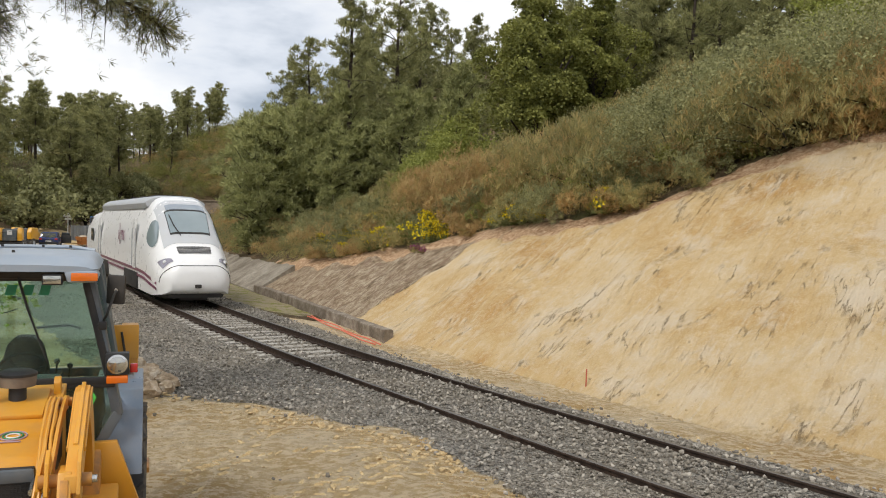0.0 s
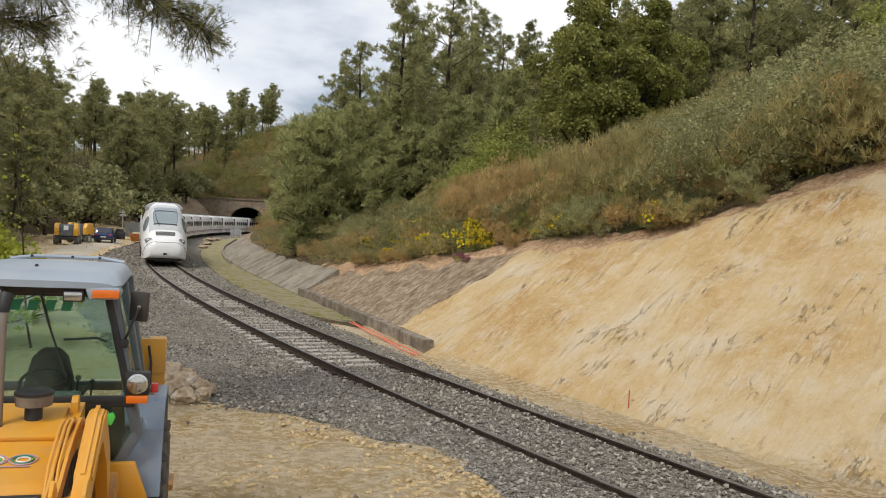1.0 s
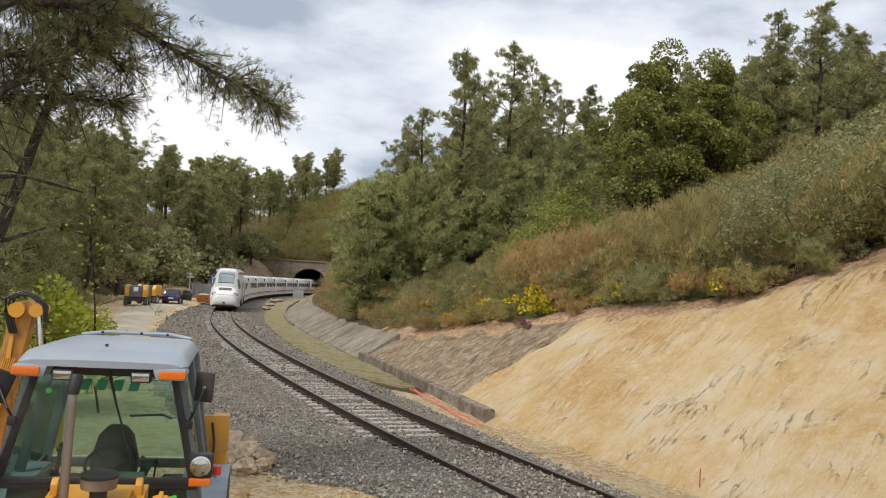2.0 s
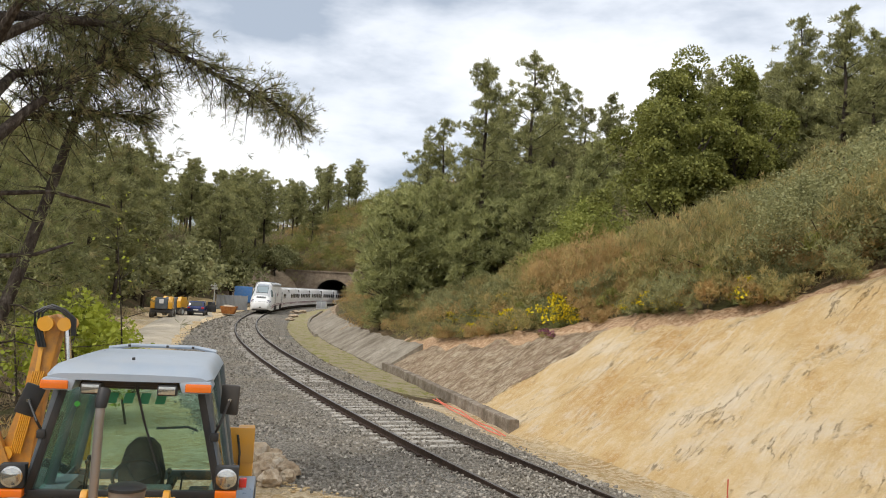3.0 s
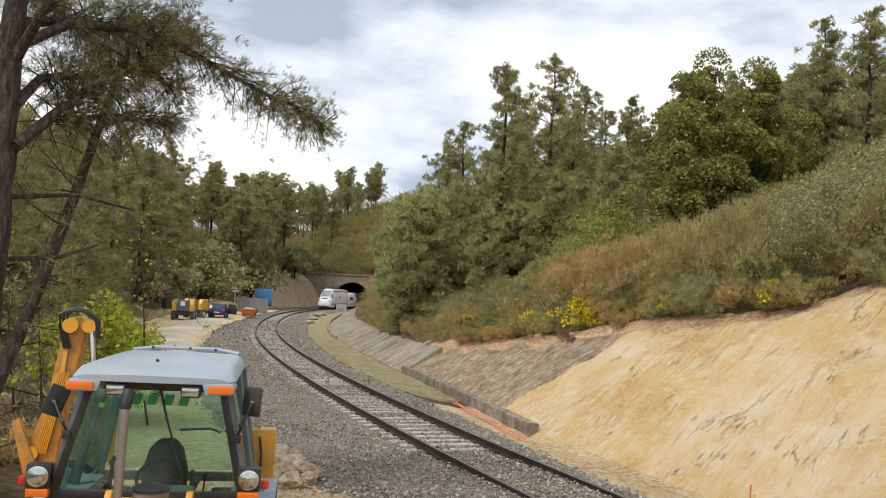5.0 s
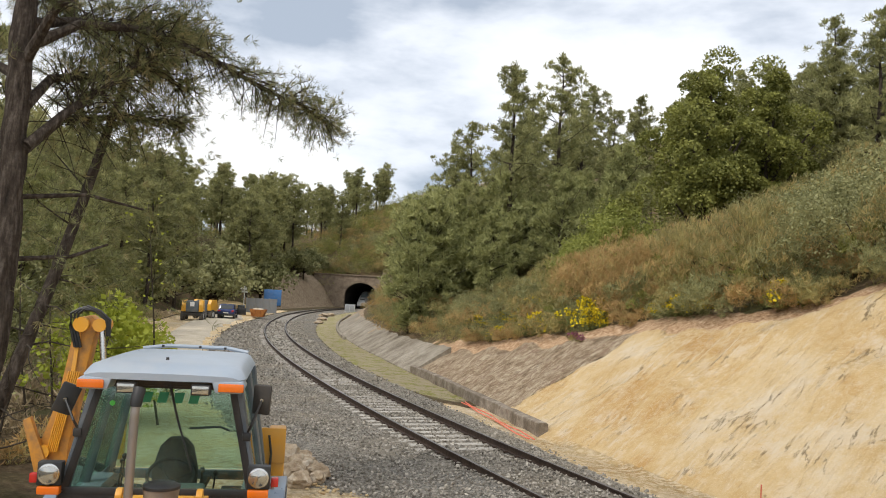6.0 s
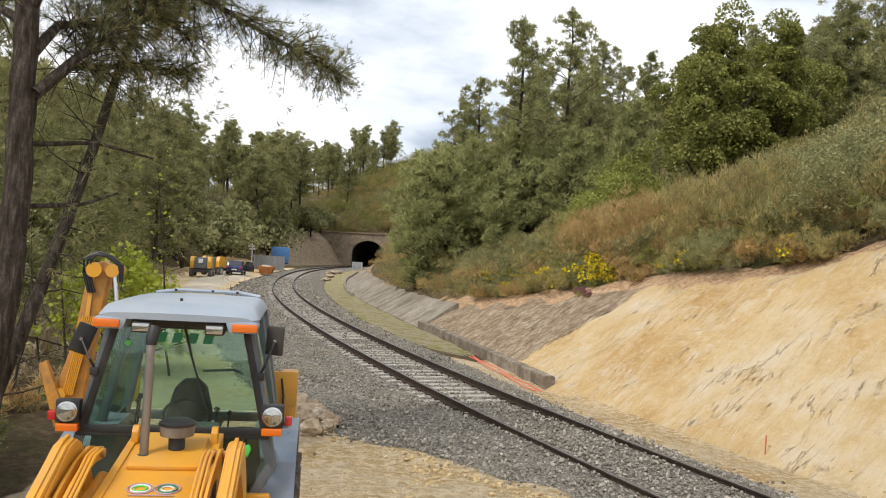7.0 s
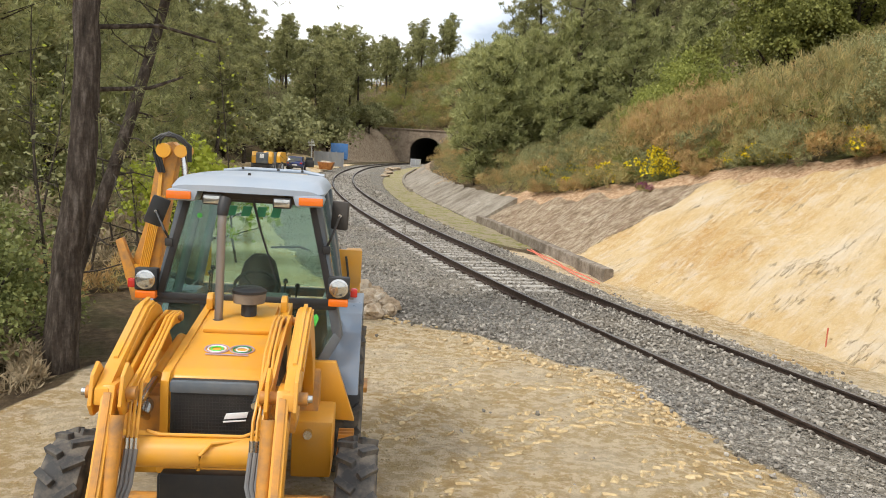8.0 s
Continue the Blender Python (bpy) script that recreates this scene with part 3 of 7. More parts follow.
def build_tunnel():
    t = thing("tunnel_portal", Matrix.Translation(rail_point(PORTAL)) @ pose(0, 0, 0, 0, 0, rail_turn(PORTAL)), "old stone railway tunnel mouth with a round arch", "tunnel", kind="structure")
    inner = arch(7.8, 5.9)
    # face wall round the opening
    outer = [(-11, -0.4)] + [(-11 + 20 * k / 14, 7.5) for k in range(15)] + [(9, -0.4)]
    mb = MB()
    n = len(inner)
    vs = [(a, y, b) for y in (-0.5, 0.6) for ring in (inner, outer) for a, b in ring]
    fs = []
    for k in range(n - 1):
        fs += [(k, k + 1, n + k + 1, n + k), (2 * n + k, 3 * n + k, 3 * n + k + 1, 2 * n + k + 1), (k, 2 * n + k, 2 * n + k + 1, k + 1), (n + k, n + k + 1, 3 * n + k + 1, 3 * n + k)]
    mb.add(vs, fs)
    part("wall", mb, M_MASON, t, "weathered brown masonry", False)
    part("coping", MB().box((-1, -0.05, 7.62), (20.2, 1.4, 0.3), bevel=0.05), M_MASON, t, "pale stone coping")
    for k in range(17):
        a0, a1 = math.pi * k / 17, math.pi * (k + 1) / 17 - 0.012
        ring = [(0.5 - (3.9 + d) * math.cos(a), 2.83 + (3.07 + d) * math.sin(a)) for d, a in ((0, a0), (0.55, a0), (0.55, a1), (0, a1))]
        part("arch_stone", MB().prism(ring, 1, -0.62, -0.3, 0.02), M_MASON, t)
    mb = MB()
    ss = np.arange(PORTAL + 0.3, 455, 6.0)
    vs = [rail_point(s, a, b) for s in ss for a, b in inner]
    n = len(inner)
    mb.add(vs, [(i * n + k, (i + 1) * n + k, (i + 1) * n + (k + 1) % n, i * n + (k + 1) % n) for i in range(len(ss) - 1) for k in range(n)] + [tuple((len(ss) - 1) * n + k for k in range(n))])
    tagged(part("tunnel_lining", mb, M_SOOT), "dark sooty tunnel lining", "tunnel", kind="structure")


build_tunnel()


# ======== the train ========
M_WHITE = paint("train_white", (0.86, 0.86, 0.85), 0.28, 0.08, (0.5, 0.46, 0.4))
M_TRAINGREY = paint("train_grey", (0.42, 0.44, 0.46), 0.45, 0.25)
M_PURPLE = paint("train_purple", (0.17, 0.02, 0.085), 0.3, 0.08)
M_BLACKISH = paint("dark_underframe", (0.025, 0.024, 0.023), 0.7, 0.3, (0.10, 0.08, 0.06))
M_RUBBER = paint("rubber", (0.045, 0.044, 0.043), 0.85, 0.75, (0.24, 0.20, 0.15), scale=7)


def glass(name, tint, rough=0.04, alpha=1.0):
    m = Nodes(name, rough, 0, 0.6)
    c = m.mix(m.noise(1.2, 4), tint, tuple(v * 1.5 for v in tint))
    m.b.inputs["Coat Weight"].default_value = 0.5
    return m.done(c)


# opaque cab panes, the pale sky reflection put into their base colour
M_TGLASS = glass("train_glass", (0.19, 0.235, 0.25))
M_LAMPGLASS = glass("lamp_glass", (0.19, 0.18, 0.22))
M_DARKGLASS = glass("dark_window", (0.02, 0.024, 0.027))


def ring_at(hw, lo, hi, n=18, shoulder=0.55):
    """A rounded body section as (x, z), from one foot over the roof to the other."""
    out = []
    h = hi - lo
    for k in range(n + 1):
        a = math.pi * k / n
        x, z = math.cos(a), math.sin(a)
        x = math.copysign(abs(x) ** 0.42, x) if abs(x) > 1e-9 else 0.0
        z = abs(z) ** shoulder
        lean = 1 - 0.17 * max(0.0, z - 0.5) / 0.5
        tuck = 1 - 0.06 * max(0.0, 0.25 - z) / 0.25
        out.append((hw * x * lean * tuck, lo + h * z))
    return out


def loft(rows, cap=True, n=18):
    """rows: (y, half width, bottom, top)."""
    mb = MB()
    rings = [[(x, y, z) for x, z in ring_at(hw, lo, hi, n)] for y, hw, lo, hi in rows]
    k = n + 1
    vs = [p for r in rings for p in r]
    fs = []
    for i in range(len(rings) - 1):
        for j in range(n):
            fs.append((i * k + j, i * k + j + 1, (i + 1) * k + j + 1, (i + 1) * k + j))
        fs.append((i * k + n, i * k, (i + 1) * k, (i + 1) * k + n))
    if cap:
        fs.append(tuple(range(k - 1, -1, -1)))
        fs.append(tuple((len(rings) - 1) * k + j for j in range(k)))
    return mb.add(vs, fs)


NOSE = [(0.0, 0.74, 0.70, 1.20), (0.05, 0.92, 0.58, 1.38), (0.16, 1.09, 0.49, 1.54), (0.4, 1.24, 0.41, 1.74), (0.8, 1.36, 0.36, 1.99), (1.2, 1.42, 0.32, 2.28),
        (1.7, 1.45, 0.30, 2.72), (2.2, 1.46, 0.30, 3.16), (2.7, 1.47, 0.30, 3.54), (3.2, 1.48, 0.30, 3.80), (3.7, 1.48, 0.30, 3.95), (4.4, 1.48, 0.30, 4.02), (20.0, 1.48, 0.30, 4.02)]


def nose_skin(y, u, off=0.012):
    """A point on the nose at y metres from its tip; u runs 0 to 1 over the section."""
    ys = [r[0] for r in NOSE]
    hw, lo, hi = (np.interp(y, ys, [r[k] for r in NOSE]) for k in (1, 2, 3))
    ring = ring_at(hw, lo, hi, 72)
    i = u * 72
    j = min(int(i), 71)
    a, b = ring[j], ring[j + 1]
    x, z = a[0] + (b[0] - a[0]) * (i - j), a[1] + (b[1] - a[1]) * (i - j)
    v = Vector((x, 0, z - (lo + hi) / 2))
    v = v.normalized() * off
    return (x + v.x, y - off * (1.0 if y < 3.2 else 0.0), z + v.z)


def at_height(y, z, side, off=0.014):
    """The point of the nose's skin at y and height z, on one side."""
    ys = [r[0] for r in NOSE]
    lo, hi = (np.interp(y, ys, [r[k] for r in NOSE]) for k in (2, 3))
    q = min(0.9999, max(0.0, (z - lo) / (hi - lo)))
    u = math.asin(q ** (1 / 0.55)) / math.pi
    return nose_skin(y, u if side > 0 else 1 - u, off)


def band_patch(rows, side, off=0.014, n=6):
    """rows: (y, low z, high z); a panel between two heights."""
    mb = MB()
    vs = [at_height(y, a + (b - a) * k / n, side, off) for y, a, b in rows for k in range(n + 1)]
    w = n + 1
    return mb.add(vs, [(i * w + j, i * w + j + 1, (i + 1) * w + j + 1, (i + 1) * w + j) for i in range(len(rows) - 1) for j in range(n)])


def skin_patch(us, ys, off=0.012, ny=8, nu=8, slant=0.0):
    """A panel lying on the nose."""
    mb = MB()
    vs = []
    for i in range(ny + 1):
        for j in range(nu + 1):
            u = us[0] + (us[1] - us[0]) * j / nu
            y = ys[0] + (ys[1] - ys[0]) * i / ny
            if slant:
                u = 0.5 + (u - 0.5) * (1 + slant * (0.5 - i / ny))
            vs.append(nose_skin(y, u, off))
    k = nu + 1
    return mb.add(vs, [(i * k + j, i * k + j + 1, (i + 1) * k + j + 1, (i + 1) * k + j) for i in range(ny) for j in range(nu)])


def lamp_patch(side, off=0.014, n=8):
    """A headlamp pane: tall on the flank, drawn to a point towards the middle of the nose."""
    mb, vs = MB(), []
    for j in range(n + 1):
        u = 0.155 + 0.165 * j / n
        for y in np.linspace(0.50 - 0.14 * j / n, 1.02 - 0.50 * j / n, 5):
            vs.append(nose_skin(y, u if side > 0 else 1 - u, off))
    return mb.add(vs, [(i * 5 + j, i * 5 + j + 1, i * 5 + j + 6, i * 5 + j + 5) for i in range(n) for j in range(4)])


def wheelset(parent, y, r=0.46):
    axle = part("wheelset", MB().tube([(-0.9, y, r), (0.9, y, r)], 0.09, 10), M_BLACKISH, parent)
    for x in (-0.87, 0.87):
        part("wheel", MB().lathe([(r * 0.5, -0.05), (r + 0.02, -0.05), (r, -0.02), (r, 0.06), (r * 0.5, 0.06)], (x, y, r), 0, 20), M_BLACKISH, axle)


def power_car():
    car = thing("power_car", Matrix(), "white high-speed power car with rounded nose and purple stripe", "train")
    part("body", loft(NOSE), M_WHITE, car)
    part("roof_shroud", loft([(4.5, 1.18, 3.60, 3.99), (4.9, 1.22, 3.52, 4.07), (19.0, 1.22, 3.52, 4.07), (19.6, 1.18, 3.52, 4.0)]), M_TRAINGREY, car, "grey roof panels")
    for y in (6.5, 9.5, 12.5, 15.5):
        part("roof_vent", MB().box((0, y, 4.07), (1.1, 1.5, 0.10), bevel=0.03), M_BLACKISH, car)
    part("front_panel", skin_patch((0.29, 0.71), (1.15, 3.4), 0.008), paint("pale_grey_panel", (0.52, 0.535, 0.55), 0.3, 0.08), car, "pale grey surround of the cab windows")
    part("windscreen_seal", skin_patch((0.397, 0.603), (1.53, 2.61), 0.014, slant=-0.15), M_BLACKISH, car)
    part("windscreen", skin_patch((0.405, 0.595), (1.6, 2.55), 0.02, slant=-0.15), M_TGLASS, car, "greenish glass windscreen")
    part("upper_window", skin_patch((0.41, 0.59), (2.63, 2.98), 0.02), glass("upper_glass", (0.22, 0.25, 0.28)), car)
    wip = [Vector(nose_skin(1.45, 0.52, 0.03)), Vector(nose_skin(1.9, 0.55, 0.05)), Vector(nose_skin(2.35, 0.57, 0.05))]
    part("wiper", MB().tube(wip, 0.02, 6), M_BLACKISH, car)
    for sd in (-1, 1):
        part("side_window", band_patch([(1.75, 2.10, 2.28), (1.9, 2.04, 2.5), (2.15, 2.06, 2.78), (2.4, 2.12, 2.98), (2.65, 2.22, 3.06), (2.85, 2.36, 3.02), (2.97, 2.52, 2.88)], sd), M_TGLASS, car, "teardrop side window of the cab")
        lamp = part("headlight", lamp_patch(sd), M_LAMPGLASS, car, "slanted grey headlight cluster")
        part("lamp_lens", MB().lathe([(0.07, 0.0), (0.06, -0.02), (0.01, -0.03)], nose_skin(0.62, 0.22 if sd > 0 else 0.78, 0.02), 1, 14), M_WHITE, lamp)
    g = part("nose_grille", skin_patch((0.43, 0.57), (0.62, 0.98), 0.012), paint("grille_grey", (0.20, 0.205, 0.21), 0.5), car, "grey slatted grille")
    for k in range(5):
        y = 0.67 + 0.065 * k
        part("slat", MB().tube([nose_skin(y, 0.435, 0.02), nose_skin(y, 0.5, 0.02), nose_skin(y, 0.565, 0.02)], 0.008, 5), M_BLACKISH, g)
    seam = [nose_skin(0.1 + 1.2 * abs(k - 10) / 10 * abs(k - 10) / 10 * 0.35, 0.04 + 0.92 * k / 20, 0.004) for k in range(21)]
    part("hood_seam", MB().tube(seam, 0.014, 5), M_BLACKISH, car)
    part("coupler", MB().box((0, -0.02, 0.72), (0.22, 0.16, 0.13), bevel=0.03), M_BLACKISH, car, "dark towing eye")
    part("skirt", loft([(0.35, 1.0, 0.27, 0.50), (1.2, 1.25, 0.25, 0.5), (4.0, 1.32, 0.25, 0.5)]), M_BLACKISH, car, "dark lower apron")
    part("plough", MB().box((0, 0.75, 0.24), (1.0, 0.16, 0.18), bevel=0.03), M_BLACKISH, car)
    part("underframe", MB().box((0, 11, 0.55), (2.3, 16, 0.5), bevel=0.05), M_BLACKISH, car)
    for y in (5.0, 7.6, 14.6, 17.2):
        wheelset(car, y)
    for y in (6.3, 15.9):
        for x in (-1.12, 1.12):
            part("bogie_frame", MB().box((x, y, 0.55), (0.14, 3.4, 0.3), bevel=0.04), M_BLACKISH, car)
    for x in (-1, 1):
        # black panels on the skirt, standing in for the shaded recesses of the bogies
        for y in (6.3, 15.9):
            part("bogie_opening", MB().box((x * 1.44, y, 0.62), (0.06, 3.7, 0.66), bevel=0.03), M_BLACKISH, car)
        for z, w in ((1.03, 0.11), (0.83, 0.10)):
            pts = [(0.75, z - 0.30), (1.6, z - 0.16), (2.8, z - 0.04), (4.0, z), (19.8, z)]
            mb = MB()
            vs = []
            for y, zz in pts:
                hw = float(np.interp(y, [r[0] for r in NOSE], [r[1] for r in NOSE])) + 0.004
                k = 1 - 0.06 * max(0.0, 0.25 - ((zz - 0.3) / 3.7)) / 0.25
                vs += [(x * hw * max(k, 0.985), y, zz), (x * hw * max(k, 0.985), y, zz + w)]
            mb.add(vs, [(2 * i, 2 * i + 1, 2 * i + 3, 2 * i + 2) for i in range(len(pts) - 1)])
            part("stripe", mb, M_PURPLE, car, "purple stripe")
        for y in (5.2, 17.5):
            part("side_door", MB().box((x * 1.475, y, 2.1), (0.03, 0.75, 2.0), bevel=0.01), M_WHITE, car)
            for dy in (-0.45, 0.45):
                part("handrail", MB().tube([(x * 1.50, y + dy, 1.2), (x * 1.50, y + dy, 2.7)], 0.02, 6), M_TRAINGREY, car)
        # operator's mark, drawn as plain strokes
        for k, (dy, dz, hh) in enumerate(((0, 0, 0.42), (0.42, 0, 0.42), (0.84, 0, 0.42), (1.26, 0.05, 0.95), (1.62, 0, 0.42))):
            part("mark", MB().box((x * 1.478, 8.3 + dy, 2.35 + dz), (0.012, 0.13, hh), bevel=0.004), M_PURPLE, car)
    return car


def coach(length=12.7, first=False):
    hi = 3.45
    car = thing("coach", Matrix(), "low white articulated passenger coach with dark windows", "train", "coaches of the train")
    part("body", loft([(0, 1.36, 0.4, hi - 0.15), (0.25, 1.47, 0.36, hi), (length - 0.25, 1.47, 0.36, hi), (length, 1.36, 0.4, hi - 0.15)]), M_WHITE, car)
    part("gangway", MB().box((0, length + 0.2, 1.8), (2.5, 0.5, 2.6), bevel=0.06), M_BLACKISH, car)
    part("roof_rib", MB().box((0, length / 2, hi + 0.01), (1.2, length - 1.4, 0.08), bevel=0.03), M_TRAINGREY, car)
    part("underframe", MB().box((0, length / 2, 0.34), (2.4, length - 0.6, 0.4), bevel=0.05), M_BLACKISH, car)
    wheelset(car, length + 0.15)
    for x in (-1, 1):
        for z, w in ((0.98, 0.10), (0.82, 0.05)):
            part("stripe", MB().box((x * 1.472, length / 2, z), (0.012, length - 0.3, w), bevel=0.003), M_PURPLE, car, "purple stripe")
        for k in range(6):
            if first and k > 1:
                continue
            part("window", MB().box((x * 1.475, 1.5 + k * (length - 3) / 5, 2.1), (0.03, 1.25, 0.72), bevel=0.012), M_DARKGLASS, car, "dark glass window")
    return car


def build_train():
    """The cars, each with its metres from the tail nose to its own near end and its length."""
    cars = [(power_car(), 0.0, 20.0)]
    one = coach(10.5, True)
    cars.append((one, 20.5, 10.5))
    two = coach()
    cars.append((two, 31.4, 12.7))
    for k in range(9):
        cars.append((copy_thing(two, Matrix()), 31.4 + 13.15 * (k + 1), 12.7))
    return cars


TRAIN = build_train()


def nose_at(t):
    return 19.6 + 24.6 * t + 0.55 * t * t


def car_pose(s, length):
    """Both ends of the car on the track's middle line."""
    a, b = rail_point(s), rail_point(s + length)
    return Matrix.Translation(a) @ pose(0, 0, 0, 0, 0, math.degrees(math.atan2(-(b - a)[0], (b - a)[1])))


# ======== plants ========
def needles(mb, pts, dirs, r, n, length, width):
    """Bunches of needles: slivers fanning out round each point; one bunch is one island."""
    pts, dirs = np.asarray(pts), np.asarray(dirs)
    m = len(pts)
    d = dirs[:, None, :] + r.normal(0, 0.75, (m, n, 3))
    d /= np.linalg.norm(d, axis=2, keepdims=True) + 1e-9
    side = np.cross(d, r.normal(0, 1, (m, n, 3)))
    side /= np.linalg.norm(side, axis=2, keepdims=True) + 1e-9
    ln = length * r.uniform(0.6, 1.15, (m, n, 1))
    tip = pts[:, None] + d * ln
    mid = pts[:, None] + d * ln * 0.5 + side * width * 1.6
    v = np.concatenate([pts[:, None], mid, tip], 1)
    k = 2 * n + 1
    i0 = (np.arange(m) * k)[:, None]
    j = np.arange(n)[None]
    mb.add(v.reshape(-1, 3), np.stack([i0 + 0 * j, i0 + 1 + j, i0 + 1 + n + j], -1).reshape(-1, 3))


def leaves(mb, pts, r, size, long=1.5, flat=0.4):
    """Small folded leaves: each a pair of triangles."""
    pts = np.asarray(pts)
    m = len(pts)
    d = r.normal(0, 1, (m, 3))
    d[:, 2] = d[:, 2] * flat + 0.15
    d /= np.linalg.norm(d, axis=1, keepdims=True)
    s = np.cross(d, r.normal(0, 1, (m, 3)))
    s /= np.linalg.norm(s, axis=1, keepdims=True)
    sz = (size * r.uniform(0.6, 1.3, m))[:, None]
    v = np.stack([pts - d * sz * long / 2, pts + s * sz / 2, pts + d * sz * long / 2, pts - s * sz / 2], 1)
    i = np.arange(m)[:, None] * 4
    mb.add(v.reshape(-1, 3), np.concatenate([i, i + 1, i + 2, i + 3], 1))


def limb_line(a, d, length, r, sag=0.0, n=5, wig=0.12):
    pts = [Vector(a)]
    d = Vector(d).normalized()
    for k in range(n):
        d = (d + Vector(r.normal(0, wig, 3)) + Vector((0, 0, -sag / n))).normalized()
        pts.append(pts[-1] + d * length / n)
    return pts


def pine_mesh(seed, height, crown_from=0.3, spread=2.6, dense=1.0, tuft=0.42, needles_n=8, lean=0.0, young=False, dome=False):
    """Trunk with limbs, and a crown of needle bunches."""
    r = np.random.default_rng(seed)
    trunk = MB()
    n = 9
    rad = 0.014 * height + 0.03
    line = [Vector((lean * height * (k / n) ** 1.5 + 0.10 * math.sin(k * 1.3 + seed), 0.10 * math.cos(k * 1.7 + seed), height * k / n)) for k in range(n + 1)]
    line[0].x = line[0].y = 0
    trunk.tube([line[0] - Vector((0, 0, 0.5))] + line, [rad * 1.25] + [rad * (1.1 - 0.98 * k / n) for k in range(n + 1)], 9)

    def on(h):
        i = min(h / height * n, n - 1e-6)
        return line[int(i)].lerp(line[int(i) + 1], i - int(i))
    pts, dirs = [], []
    h = height * crown_from
    while h < height * 0.97:
        up = (h / height - crown_from) / (1 - crown_from)
        swell = math.sqrt(max(0.0, 1 - (2 * up - 0.9) ** 2 * 0.8)) if dome else (0.6 + 0.55 * min(1, up * 2.6)) * (1 - up) ** 0.58
        reach = spread * swell + 0.25
        for _ in range(int(r.integers(3, 5))):
            a = r.uniform(0, 6.283)
            ln = reach * r.uniform(0.35, 1.25)
            rise = 0.10 + 1.1 * up * up + (0.25 if young else 0)
            lb = limb_line(on(h), (math.cos(a), math.sin(a), rise), ln, r, -0.3)
            trunk.tube([lb[0], lb[2], lb[5]], [0.012 + 0.014 * ln, 0.012 + 0.008 * ln, 0.01], 3, False)
            # needle puffs at the end of the limb and of its side twigs
            puffs = [(lb[5], 1.0)] + [(lb[k] + Vector(r.normal(0, 0.16 * ln + 0.06, 3)), r.uniform(0.6, 1.0)) for k in (2, 3, 3, 4, 4, 5)[: 2 + int(min(4, ln * 1.7))]]
            for c, big in puffs:
                rad_ = (0.14 + 0.085 * ln) * big
                for _ in range(int(dense * (3.5 + 4.2 * big * min(1.6, ln)) + r.random())):
                    q = r.normal(0, 1, 3)
                    q *= rad_ * r.uniform(0.5, 1.0) / np.linalg.norm(q)
                    q[2] = q[2] * 0.62 + 0.03
                    pts.append(c + Vector(q))
                    dirs.append(Vector(q) / rad_ * 0.55 + Vector((0, 0, 0.55)) + (lb[5] - lb[3]).normalized() * 0.25)
        h += height * r.uniform(0.034, 0.062) * (1.15 if dense < 0.7 else 1)
    top = line[-1]
    for _ in range(int(14 * dense)):
        q = r.normal(0, 0.14, 3)
        pts.append(top + Vector((q[0], q[1], -abs(q[2]) * 3)))
        dirs.append(Vector((q[0], q[1], 0.9)))
    crown = MB()
    needles(crown, pts, dirs, r, needles_n, tuft, tuft * 0.10)
    return trunk, crown


def bushy_points(r, n, w, h, lumps, low=0.15, lump=1.0):
    """Points in the outer shell of a lumpy mound."""
    cs = np.stack([r.normal(0, 0.33, lumps) * w, r.normal(0, 0.33, lumps) * w, h * r.uniform(low, 0.85, lumps)], 1)
    cs[:, 2] *= 1 - 0.45 * np.clip(np.hypot(cs[:, 0], cs[:, 1]) / w * 1.4, 0, 1)
    rs = r.uniform(0.16, 0.34, lumps) * min(w, h) * lump
    k = r.integers(0, lumps, n)
    d = r.normal(0, 1, (n, 3))
    d /= np.linalg.norm(d, axis=1, keepdims=True)
    d[:, 2] = np.abs(d[:, 2]) * np.where(r.random(n) < 0.8, 1, -1)
    p = cs[k] + d * (rs[k] * r.uniform(0.55, 1.08, n) ** 0.6)[:, None]
    p[:, 2] = np.maximum(p[:, 2], 0.03)
    return p, cs


def broad_mesh(seed, height, w, n, size, trunk_h=0.28, lumps=80):
    r = np.random.default_rng(seed)
    p, cs = bushy_points(r, n, w, height * (1 - trunk_h * 0.6), lumps, 0.1, 0.74)
    p[:, 2] += height * trunk_h * 0.6
    trunk = MB()
    trunk.tube([(0, 0, -0.5), (0, 0, 0), (0.1, 0.05, height * 0.25), (0.05, -0.1, height * 0.55), (0, 0, height * 0.8)], [0.036 * height, 0.03 * height, 0.022 * height, 0.014 * height, 0.004 * height], 9)
    for c in cs[:18]:
        q = Vector(c) + Vector((0, 0, height * trunk_h * 0.6))
        b = Vector((0.05, 0, min(q.z * 0.55, height * 0.5)))
        trunk.tube([b, b.lerp(q, 0.5) + Vector((0, 0, -0.12)), q], [0.012 * height, 0.007 * height, 0.003 * height], 5)
    crown = MB()
    leaves(crown, p, r, size, 1.4, 0.8)
    return trunk, crown


